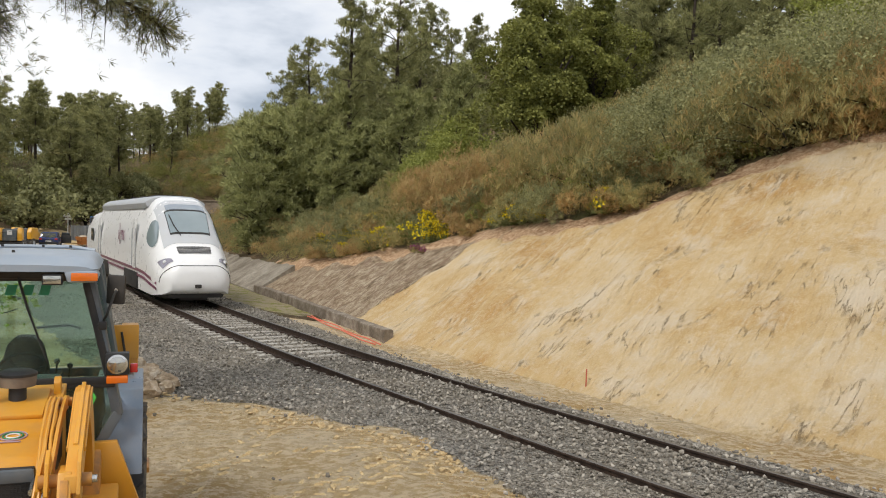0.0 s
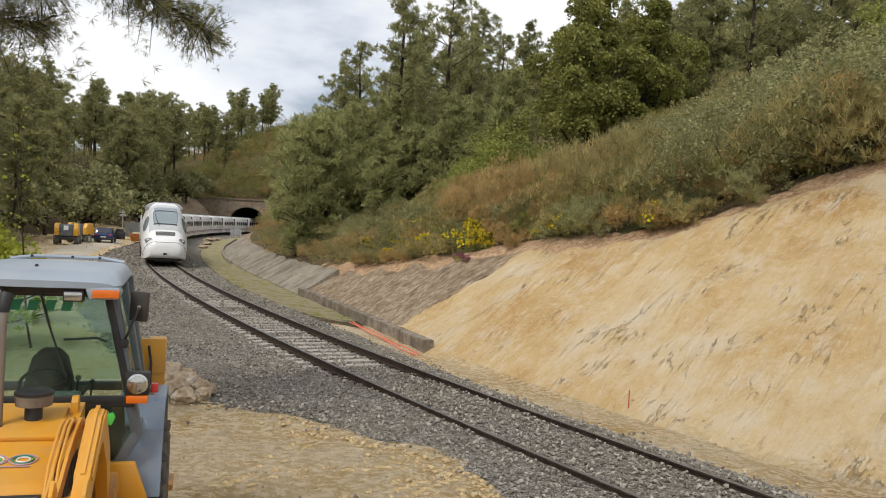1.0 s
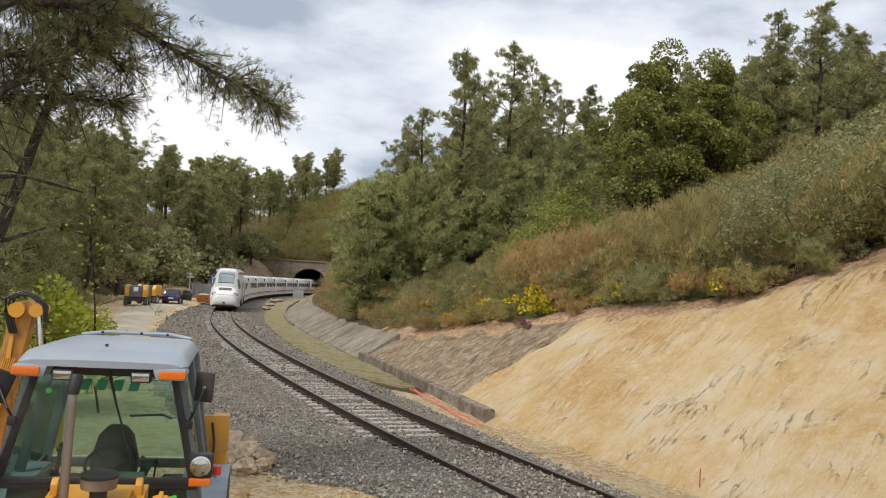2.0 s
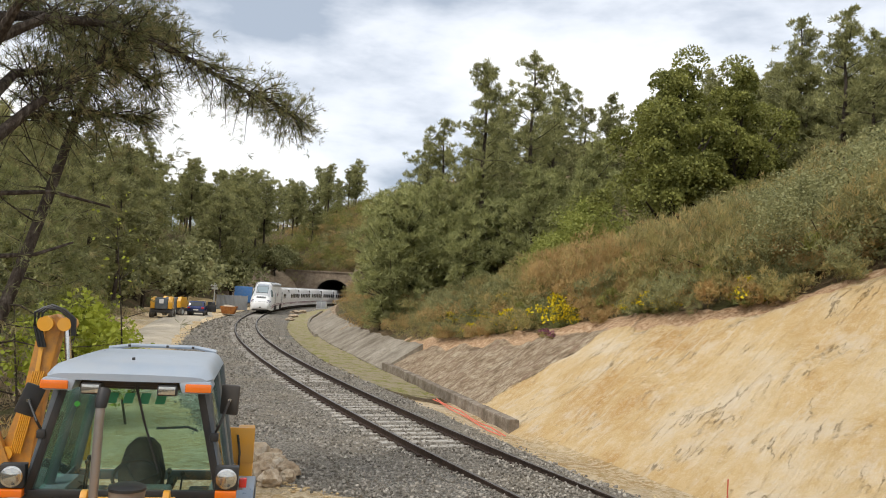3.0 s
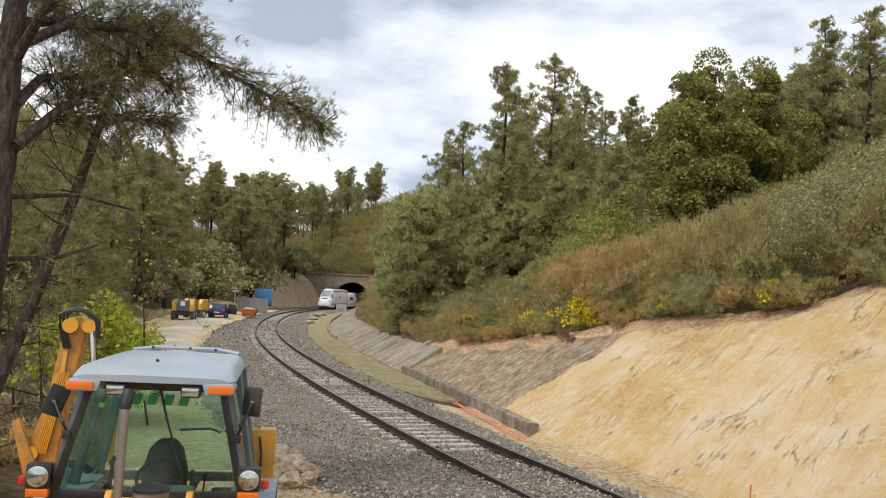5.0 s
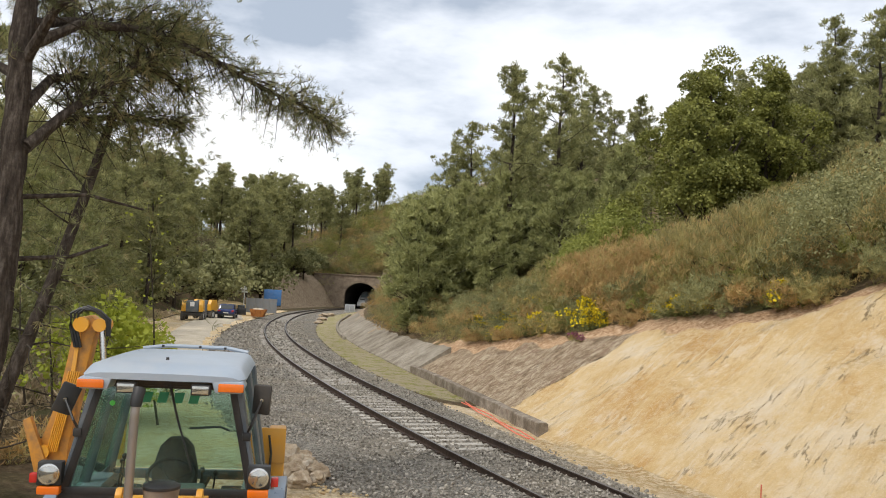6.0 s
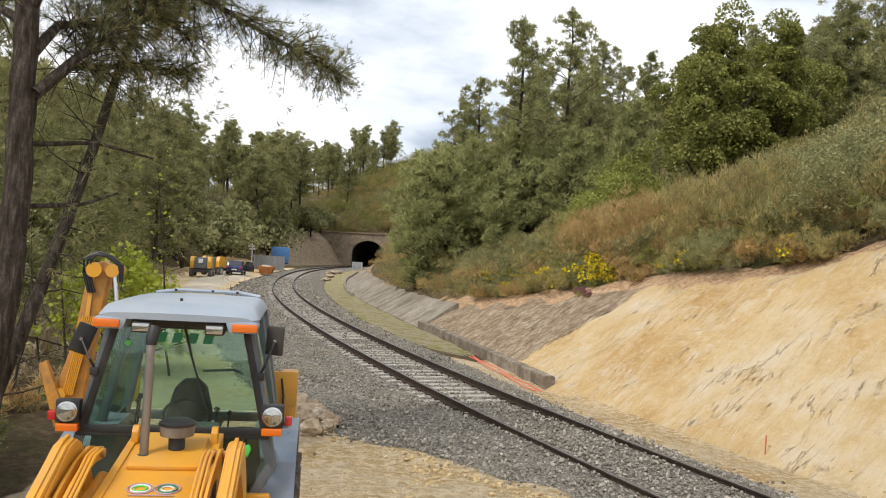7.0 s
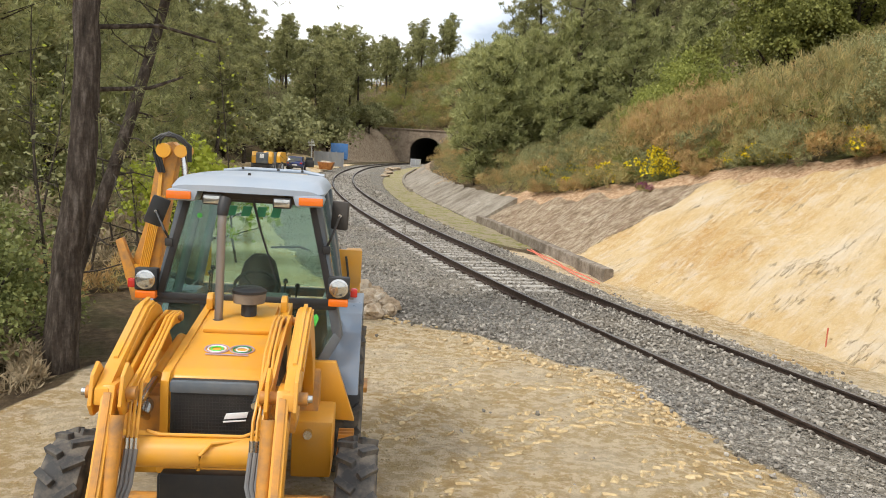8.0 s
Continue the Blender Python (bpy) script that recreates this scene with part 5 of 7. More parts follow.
            part("hose_end", MB().tube([(xx, -0.80, 1.29), (xx, -0.81, 1.22)], 0.017, 8), M_STEEL, arm)
            part("hose", MB().tube([(xx, -0.81, 1.22), (xx - 0.01, -0.88, 1.02), (xx + 0.05 * sd, -0.97, 0.85), (xx + 0.10 * sd, -1.02, 0.70)], 0.017, 8), M_HOSE, arm, "grey hydraulic hose")
        part("arm_tower", MB().prism([(0.62, 0.55), (1.08, 0.55), (1.05, 1.18), (0.92, 1.30), (0.78, 1.2)], 0, x - 0.09, x + 0.09, 0.015), M_ORANGE_W, b)
    part("cross_tube", MB().tube([(-0.52, -0.72, 1.17), (0.56, -0.72, 1.18)], 0.098, 24), M_ORANGE, b, "thick orange cross tube of the loader")
    part("cross_line", MB().tube([(-0.30, -0.70, 1.30), (-0.22, -0.72, 1.285), (0.30, -0.72, 1.285), (0.42, -0.70, 1.33), (0.46, -0.70, 1.46)], 0.012, 8), M_ORANGE, b)
    part("cross_line", MB().tube([(0.05, -0.83, 1.10), (0.06, -0.84, 1.20), (0.12, -0.80, 1.265), (0.34, -0.72, 1.268), (0.44, -0.7, 1.30)], 0.012, 8), M_ORANGE, b)
    part("side_lamp", MB().lathe([(0.055, 0.05), (0.06, 0.0), (0.05, -0.02)], (-0.40, -0.40, 1.36), 1, 20), M_LENS, b)
    part("mounting", MB().box((-0.42, -0.22, 1.30), (0.26, 0.3, 0.26), bevel=0.03), M_ORANGE_W, b)
    part("mounting", MB().box((0.50, -0.18, 1.30), (0.20, 0.3, 0.26), bevel=0.03), M_ORANGE_W, b)
    # tank, step and guard beside the chassis
    for sd in (-1, 1):
        part("side_tank", MB().box((0.66 * sd, 0.74, 0.76), (0.32, 0.56, 0.46), bevel=0.025), M_ORANGE, b, "orange side tank")
        part("guard_plate", MB().prism([(0.56 * sd, 0.80), (0.56 * sd, 1.30), (0.80 * sd, 1.30), (0.98 * sd, 0.78)], 1, 1.12, 1.20, 0.01), M_ORANGE, b)
        step = part("step", MB().box((0.92 * sd, 0.85, 0.62), (0.14, 0.3, 0.03), bevel=0.008), M_ORANGE_W, b)
        for k in range(4):
            part("step_tooth", MB().box((0.92 * sd, 0.72 + 0.08 * k, 0.70), (0.13, 0.012, 0.14), bevel=0.003), M_ORANGE_W, step)
    part("tank_cap", MB().lathe([(0.035, -0.06), (0.035, 0.0)], (0.63, 0.46, 0.90), 1, 14), M_STEEL, b)
    # mudguards
    for sd in (-1, 1):
        arc = [(1.22, 0.98), (1.30, 1.22), (1.42, 1.50), (1.60, 1.64), (1.85, 1.69), (2.40, 1.69), (2.72, 1.60), (2.92, 1.25), (2.86, 1.22), (2.68, 1.53), (2.38, 1.63), (1.86, 1.63), (1.63, 1.58), (1.47, 1.46), (1.36, 1.2), (1.28, 0.98)]
        part("mudguard", MB().prism(arc, 0, 0.60 * sd, 1.0 * sd, 0.014), M_FENDER, b, "blue-grey rear mudguard")
        part("mudguard_side", MB().prism([(1.24, 0.98), (1.44, 1.49), (1.62, 1.62), (2.4, 1.66), (2.68, 1.56), (2.68, 1.38), (1.75, 1.40), (1.50, 1.0)], 0, 0.62 * sd, 0.66 * sd, 0.008), M_FENDER, b)
    # cab
    cab = part("cab_floor", MB().prism([(-0.62, 0.88), (0.62, 0.88), (0.66, 1.02), (-0.66, 1.02)], 1, 1.22, 2.9, 0.01), M_BLACK, b)
    for sd in (-1, 1):
        for q in (((0.80, 1.24, 1.50), (0.545, 1.30, 2.72)), ((0.80, 1.24, 1.52), (0.48, 1.22, 0.95)), ((0.74, 2.80, 1.60), (0.56, 2.82, 2.70)), ((0.78, 2.0, 1.62), (0.57, 2.05, 2.71)),
                  ((0.80, 1.24, 1.52), (0.76, 2.8, 1.64)), ((0.48, 1.22, 0.96), (0.60, 1.75, 1.0))):
            a, c = ((p[0] * sd, p[1], p[2]) for p in q)
            part("cab_post", bar(a, c, 0.062, 0.085), M_POST, cab, "dark grey cab frame")
        ob = part("side_glass", pane([(0.795 * sd, 1.32, 1.58), (0.785 * sd, 1.98, 1.64), (0.575 * sd, 2.0, 2.66), (0.56 * sd, 1.36, 2.66)]), M_GLASS, cab, smooth=False)
        ob.visible_shadow = False
        ob = part("rear_quarter_glass", pane([(0.775 * sd, 2.06, 1.66), (0.745 * sd, 2.76, 1.68), (0.565 * sd, 2.78, 2.66), (0.58 * sd, 2.1, 2.66)]), M_GLASS, cab, smooth=False)
        ob.visible_shadow = False
        ob = part("lower_glass", pane([(0.47 * sd, 1.21, 1.0), (0.77 * sd, 1.23, 1.48), (0.76 * sd, 1.24, 1.74), (0.37 * sd, 1.24, 1.74), (0.37 * sd, 1.2, 1.0)]), M_GLASS, cab, smooth=False)
        ob.visible_shadow = False
        part("door_handle", MB().tube([(0.80 * sd, 1.5, 1.55), (0.83 * sd, 1.55, 1.35), (0.80 * sd, 1.75, 1.32)], 0.014, 8), M_BLACK, cab)
        part("inner_post", bar((0.37 * sd, 1.235, 1.0), (0.37 * sd, 1.24, 1.76), 0.035), M_BLACK, cab)
    wind = [(-0.735, 1.235, 1.80), (0.735, 1.235, 1.80), (0.525, 1.29, 2.66), (-0.525, 1.29, 2.66)]
    ob = part("windscreen", pane(wind), M_GLASS, cab, "green-tinted windscreen", smooth=False)
    ob.visible_shadow = False
    for a, c in zip(wind, wind[1:] + wind[:1]):
        part("window_seal", bar(a, c, 0.05, 0.06), M_BLACK, cab)
    part("cross_bar", bar((-0.78, 1.24, 1.765), (0.78, 1.24, 1.765), 0.05, 0.055), M_BLACK, cab)
    part("roof_rail", bar((-0.56, 1.29, 2.69), (0.56, 1.29, 2.69), 0.07, 0.08), M_BLACK, cab)
    part("roof_rail", bar((-0.56, 2.82, 2.69), (0.56, 2.82, 2.69), 0.07, 0.06), M_POST, cab)
    ob = part("rear_glass", pane([(-0.72, 2.83, 1.66), (0.72, 2.83, 1.66), (0.55, 2.84, 2.66), (-0.55, 2.84, 2.66)]), M_GLASS, cab, smooth=False)
    ob.visible_shadow = False
    part("rear_bar", bar((-0.74, 2.82, 1.60), (0.74, 2.82, 1.60), 0.06, 0.09), M_POST, cab)
    # lettering on the screen, as plain bars
    for k in range(4):
        x = -0.20 + 0.125 * k
        part("screen_print", MB().prism([(x, 2.515), (x + 0.075, 2.515), (x + 0.095, 2.60), (x + 0.02, 2.60)], 1, 1.262, 1.265, 0.0), M_GREEN, cab, smooth=False)
    part("screen_sticker", MB().lathe([(0.022, -0.002), (0.022, 0.002)], (-0.42, 1.262, 2.50), 1, 14), M_LIMEPAPER, cab)
    part("sticker", MB().prism([(0.53, 1.62), (0.60, 1.59), (0.63, 1.66), (0.61, 1.70), (0.55, 1.68)], 1, 1.205, 1.211, 0.001), M_LIMEPAPER, cab, "bright green sticker")
    part("wiper", MB().tube([(0.02, 1.262, 2.67), (0.10, 1.235, 2.40), (0.25, 1.215, 1.97)], [0.012, 0.010, 0.006], 6), M_BLACK, cab)
    # roof: shallow dome with drooping front corners
    mb = MB()
    ny, nx = 16, 22
    top, und = [], []
    for i in range(ny + 1):
        v = i / ny
        y = 1.02 + 1.95 * v
        half = 0.645 - 0.04 * v - 0.10 * max(0, v - 0.85) / 0.15 - 0.05 * max(0, 0.08 - v) / 0.08
        for j in range(nx + 1):
            u = -1 + 2 * j / nx
            x = half * math.copysign(abs(u) ** 0.9, u)
            e = min(1, (1 - abs(u)) * 7) ** 0.5 * min(1, (v + 0.004) * 12, (1 - v + 0.004) * 12) ** 0.5
            z = 2.745 + 0.085 * e + 0.045 * (1 - u * u) * math.sin(math.pi * min(1, v * 0.9 + 0.12))
            top.append((x, y - 0.05 * (1 - u * u) * (1 - v), z))
            und.append((x * 0.985, y - 0.05 * (1 - u * u) * (1 - v), 2.725))
    k = nx + 1
    fs = [(i * k + j, i * k + j + 1, (i + 1) * k + j + 1, (i + 1) * k + j) for i in range(ny) for j in range(nx)]
    n = len(top)
    fs += [(n + a, n + d, n + c, n + e) for a, e, c, d in fs]
    rim = [j for j in range(k)] + [i * k + nx for i in range(1, ny + 1)] + [ny * k + j for j in range(nx - 1, -1, -1)] + [i * k for i in range(ny - 1, 0, -1)]
    fs += [(rim[q], n + rim[q], n + rim[(q + 1) % len(rim)], rim[(q + 1) % len(rim)]) for q in range(len(rim))]
    roof = part("roof", mb.add(top + und, fs), M_ROOF, b, "pale grey moulded cab roof")
    part("roof_rim", MB().tube([(-0.52, 2.86, 2.83), (-0.3, 2.93, 2.86), (0.3, 2.93, 2.86), (0.52, 2.86, 2.83)], 0.02, 8), M_ROOF, roof)
    for x, y in ((-0.02, 1.30), (-0.3, 2.7), (0.05, 2.75), (0.3, 2.7)):
        part("roof_bolt", MB().lathe([(0.014, -0.01), (0.012, 0.012)], (x, y, 2.872), 2, 8), M_BLACK, roof)
    for sd in (-1, 1):
        part("roof_corner", MB().prism([(0.38 * sd, 2.73), (0.62 * sd, 2.735), (0.645 * sd, 2.70), (0.62 * sd, 2.64), (0.41 * sd, 2.64)], 1, 0.99, 1.24, 0.016), M_ROOF, roof)
        part("indicator", MB().box((0.535 * sd, 0.985, 2.685), (0.20, 0.03, 0.065), bevel=0.010), M_AMBER, roof, "orange indicator lens")
        wl = part("work_lamp", MB().box((0.283 * sd + 0.018, 1.01, 2.662), (0.15, 0.10, 0.085), bevel=0.014), M_BLACK, roof)
        part("lamp_glass", MB().box((0.283 * sd + 0.018, 0.957, 2.664), (0.13, 0.016, 0.065), bevel=0.006), M_LENS, wl)
        # headlamps on brackets
        hl = part("headlamp", MB().box((0.81 * sd - 0.02, 1.20, 1.945), (0.185, 0.10, 0.185), bevel=0.012), M_BLACK, b, "round headlamp in a square black housing")
        part("bezel", MB().lathe([(0.080, 0.0), (0.083, -0.012), (0.070, -0.016)], (0.81 * sd - 0.02, 1.148, 1.945), 1, 28), M_STEEL, hl)
        part("lens", MB().lathe([(0.070, 0.0), (0.066, -0.016), (0.04, -0.024), (0.005, -0.027)], (0.81 * sd - 0.02, 1.146, 1.945), 1, 28), M_LENS, hl)
        part("indicator", MB().box((0.81 * sd - 0.02, 1.185, 1.815), (0.17, 0.09, 0.065), bevel=0.012), M_AMBER, hl, "orange indicator lens")
        part("side_marker", MB().box((0.94 * sd - 0.02, 1.22, 1.90), (0.06, 0.06, 0.075), bevel=0.010), M_REDLENS, hl)
        part("bracket", bar((0.78 * sd, 1.28, 1.86), (0.92 * sd, 1.24, 1.86), 0.03, 0.05), M_ROOF, hl)
        mz, mx = (2.51, -0.80) if sd < 0 else (2.555, 0.765)
        mi = part("mirror", MB().box((mx, 1.36, mz), (0.155, 0.04, 0.25), pose(0, 0, 0, 0, 20 if sd < 0 else 2, -18 * sd), bevel=0.018), M_BLACK, b, "black wing mirror")
        part("mirror_arm", MB().tube([(0.66 * sd, 1.26, 2.27), (0.70 * sd, 1.22, 2.36), (mx, 1.32, mz)], 0.011, 8), M_BLACK, mi)
        part("mirror_knob", MB().lathe([(0.018, 0.0), (0.015, -0.03)], (mx, 1.34, mz), 1, 10), M_STEEL, mi)
        part("mirror_clamp", MB().box((0.665 * sd, 1.25, 2.26), (0.07, 0.06, 0.07), bevel=0.015), M_BLACK, mi)
    # inside the cab
    for sd in (-1, 1):
        part("side_console", MB().box((0.52 * sd, 1.95, 1.28), (0.30, 1.25, 0.55), bevel=0.03), M_BLACK, cab)
    # added black sheet behind the lower panes, in place of the interior's shade
    part("bulkhead", MB().prism([(-0.46, 1.0), (0.46, 1.0), (0.70, 1.50), (0.68, 1.72), (-0.68, 1.72), (-0.70, 1.50)], 1, 1.33, 1.36, 0.005), M_BLACK, cab)
    seat = part("seat", MB().box((-0.05, 2.15, 1.42), (0.50, 0.50, 0.16), bevel=0.05), M_SEAT, cab, "black seat")
    part("seat_back", MB().prism([(-0.24, 1.45), (-0.26, 1.72), (-0.20, 1.96), (-0.12, 2.04), (0.02, 2.04), (0.10, 1.96), (0.16, 1.72), (0.14, 1.45)], 1, 2.32, 2.46, 0.03), M_SEAT, seat)
    part("seat_base", MB().box((-0.05, 2.15, 1.18), (0.40, 0.40, 0.36), bevel=0.03), M_BLACK, seat)
    part("armrest", MB().box((0.25, 2.15, 1.68), (0.07, 0.34, 0.06), bevel=0.02), M_SEAT, seat)
    col = part("steering_column", MB().tube([(0.02, 1.35, 1.05), (0.02, 1.60, 1.78)], 0.04, 10), M_BLACK, cab)
    ring = [(0.02 + 0.19 * math.cos(a * math.pi / 14), 1.62 + 0.15 * math.sin(a * math.pi / 14), 1.85 + 0.11 * math.sin(a * math.pi / 14)) for a in range(29)]
    part("steering_wheel", MB().tube(ring, 0.015, 8, False), M_BLACK, col)
    for a in (0.2, 2.3, 4.4):
        part("spoke", MB().tube([(0.02, 1.61, 1.80), (0.02 + 0.19 * math.cos(a), 1.62 + 0.15 * math.sin(a), 1.85 + 0.11 * math.sin(a))], 0.010, 6), M_BLACK, col)
    part("dashboard", MB().prism([(1.27, 1.55), (1.27, 1.80), (1.40, 1.84), (1.55, 1.74), (1.5, 1.55)], 0, -0.16, 0.34, 0.02), paint("dash_grey", (0.10, 0.14, 0.14), 0.5, 0.3), cab)
    for x, y, z in ((0.30, 1.5, 1.92), (0.38, 1.8, 1.83), (-0.38, 1.7, 1.98), (-0.44, 1.9, 1.90)):
        lv = part("lever", MB().tube([(x - 0.03, y, 1.5), (x, y, z)], 0.008, 6), M_BLACK, cab)
        part("lever_knob", MB().lathe([(0.006, -0.02), (0.022, -0.005), (0.024, 0.015), (0.008, 0.03)], (x, y, z), 2, 10), M_STEEL if x == 0.30 else M_BLACK, lv)
    part("grab_rail", MB().tube([(0.0, 2.78, 2.06), (0.30, 2.78, 2.08), (0.40, 2.74, 2.05)], 0.012, 8), M_POST, cab)
    # rear frame, stabilisers and digging arm
    part("rear_frame", MB().box((0, 3.22, 0.78), (2.0, 0.16, 0.46), bevel=0.03), M_ORANGE_W, b)
    for sd in (-1, 1):
        st = part("stabiliser", MB().box((0.86 * sd, 3.10, 1.45), (0.17, 0.2, 1.2), bevel=0.02), M_ORANGE, b, "orange stabiliser leg")
        part("stabiliser_plate", MB().box((0.80 * sd, 3.0, 1.87), (0.30, 0.04, 0.36), bevel=0.008), M_ORANGE, st)
        part("stabiliser_pin", MB().lathe([(0.05, -0.12), (0.05, 0.12)], (0.90 * sd, 3.06, 1.50), 1, 14), M_ORANGE_W, st)
        part("stabiliser_hose", MB().tube([(0.78 * sd, 2.97, 1.98), (0.81 * sd, 2.96, 1.80), (0.80 * sd, 2.97, 1.3)], 0.012, 7), M_BLACK, st)
        part("stabiliser_foot", MB().box((0.9 * sd, 3.10, 0.52), (0.36, 0.4, 0.06), bevel=0.015), M_ORANGE_W, st)
    boom = part("digger_boom", MB().prism([(-1.50, 0.95), (-1.86, 1.45), (-1.74, 1.74), (-1.62, 2.15), (-1.51, 2.90), (-1.43, 3.06), (-1.33, 3.09), (-1.24, 3.0), (-1.28, 2.84), (-1.40, 2.1), (-1.46, 1.6)], 1, 4.02, 4.26, 0.03), M_ORANGE_W, b, "folded orange digging boom with worn paint")
    part("boom_base", MB().box((-1.25, 3.62, 0.92), (0.42, 0.76, 0.5), bevel=0.04), M_ORANGE_W, boom)
    for x, z, r in ((-1.42, 2.98, 0.085), (-1.22, 2.98, 0.075), (-1.72, 1.55, 0.075)):
        part("pivot", MB().lathe([(r, -0.19), (r, 0.15)], (x, 4.14, z), 1, 18), M_ORANGE, boom)
    part("boom_cylinder", MB().tube([(-1.20, 4.0, 2.95), (-1.12, 3.96, 2.35)], 0.036, 14), M_STEEL, boom, "shiny steel piston rod")
    part("boom_barrel", MB().tube([(-1.12, 3.96, 2.35), (-1.02, 3.9, 1.35)], 0.06, 14), M_ORANGE, boom)
    part("dipper", MB().prism([(-1.94, 1.90), (-1.86, 1.94), (-1.66, 1.45), (-1.62, 1.2), (-1.74, 1.2), (-1.80, 1.42)], 1, 3.92, 4.02, 0.015), M_ORANGE_W, boom)
    for k in range(3):
        part("boom_hose", MB().tube([(-1.47 + 0.03 * k, 3.99, 2.72), (-1.53 + 0.03 * k, 3.97, 2.95), (-1.53 + 0.04 * k, 3.95, 3.10), (-1.44 + 0.04 * k, 3.95, 3.16 + 0.015 * k), (-1.28 + 0.03 * k, 3.95, 3.14), (-1.15 + 0.02 * k, 3.96, 3.04), (-1.13 + 0.01 * k, 3.97, 2.86)], 0.016, 7), M_BLACK, boom)
    for k in range(6):
        part("boom_line", MB().tube([(-1.58 - 0.02 * k, 3.99, 1.55), (-1.50 - 0.02 * k, 3.98, 1.95), (-1.40 - 0.022 * k, 3.99, 2.45)], 0.009, 6), M_ORANGE, boom)
    part("boom_rib", MB().prism([(-1.66, 1.75), (-1.52, 2.15), (-1.46, 2.9), (-1.42, 2.9), (-1.47, 2.12), (-1.60, 1.72)], 1, 3.995, 4.02, 0.004), M_ORANGE, boom)
    return b


build_backhoe()


# ======== things along the line ========
def build_wall():
    """Low old concrete kerb wall at the foot of the cutting."""
    w = thing("retaining_wall", Matrix(), "low weathered concrete wall along the foot of the bank", "wall", kind="structure")
    for k in range(9):
        a, b = 11.2 + 2.0 * k, 13.17 + 2.0 * k
        mb = MB()
        vs = []
        for s in np.linspace(a, b, 4):
            o = cut_foot(s) + 0.05
            for do, z in ((-0.14, -0.6), (-0.12, 0.0), (-0.09, 0.03), (0.14, 0.03), (0.18, 0.0), (0.20, -0.6)):
                vs.append(rail_point(s, o + do, z + 0.02 * noise.noise((s * 1.5, do, 1)) * 2))
        n = 6
        fs = [(i * n + j, i * n + (j + 1) % n, (i + 1) * n + (j + 1) % n, (i + 1) * n + j) for i in range(3) for j in range(n)] + [tuple(range(n - 1, -1, -1)), tuple(3 * n + j for j in range(n))]
        part("wall_block", mb.add(vs, fs), M_WALL, w, smooth=False)
    # paved foot of the bank: concrete slabs with open joints
    p = thing("bank_paving", Matrix(), "grey stained concrete slabs facing the foot of the bank", "paving", kind="structure")
    s = 29.0
    while s < 92:
        ln = 3.2
        mb = MB()
        vs = []
        for q in np.linspace(s, s + ln - 0.05, 5):
            f = cut_foot(q)
            up = min(2.3, cut_top(q) / 0.65 + 0.25) * (0.92 + 0.1 * noise.noise((q * 0.8, 0, 0)))
            for do, dz in ((-0.1, -0.25), (-0.1, 0.06), (up, up * 0.65 + 0.07), (up, up * 0.65 - 0.25)):
                vs.append(rail_point(q, f + do, -0.35 + dz))
        fs = [(i * 4 + j, i * 4 + (j + 1) % 4, (i + 1) * 4 + (j + 1) % 4, (i + 1) * 4 + j) for i in range(4) for j in range(4)] + [(3, 2, 1, 0), (16, 17, 18, 19)]
        part("slab", mb.add(vs, fs), M_CONC, p, smooth=False)
        s += ln
    kerb = MB()
    ss = np.arange(56, 130, 1.5)
    sec = [(-0.12, -0.6), (-0.12, -0.12), (0.12, -0.12), (0.12, -0.6)]
    kerb.add([rail_point(q, cut_foot(q) - 0.25 + a, b) for q in ss for a, b in sec], [(i * 4 + j, i * 4 + (j + 1) % 4, (i + 1) * 4 + (j + 1) % 4, (i + 1) * 4 + j) for i in range(len(ss) - 1) for j in range(4)] + [(3, 2, 1, 0), tuple(4 * len(ss) - 4 + j for j in range(4))])
    tagged(part("drain_kerb", kerb, M_CONC, smooth=False), "narrow concrete drain edge beside the track", "kerb", kind="structure")


build_wall()


def lump(seed, sx, sy, sz, rough=0.25, sub=3):
    bm = bmesh.new()
    bmesh.ops.create_icosphere(bm, subdivisions=sub, radius=1)
    mb = MB()
    v = []
    for q in bm.verts:
        c = q.co
        k = 1 + rough * noise.noise((c.x * 1.6 + seed, c.y * 1.6, c.z * 1.6)) + rough * 0.5 * noise.noise((c.x * 4 + seed, c.y * 4, c.z * 4))
        v.append((c.x * sx * k, c.y * sy * k, c.z * sz * k))
    mb.add(v, [[q.index for q in f.verts] for f in bm.faces])
    bm.free()
    return mb


def sand_z(x, y):
    s, o = along(x, y)
    k = ramp(-o, 2.4, 4)
    return land(s, o) + k * (0.10 * noise.noise((x * 0.35, y * 0.35, 0)) + 0.05 * noise.noise((x * 1.3, y * 1.3, 4)) + 0.040 * noise.noise((x * 3.6, y * 3.6, 9)))


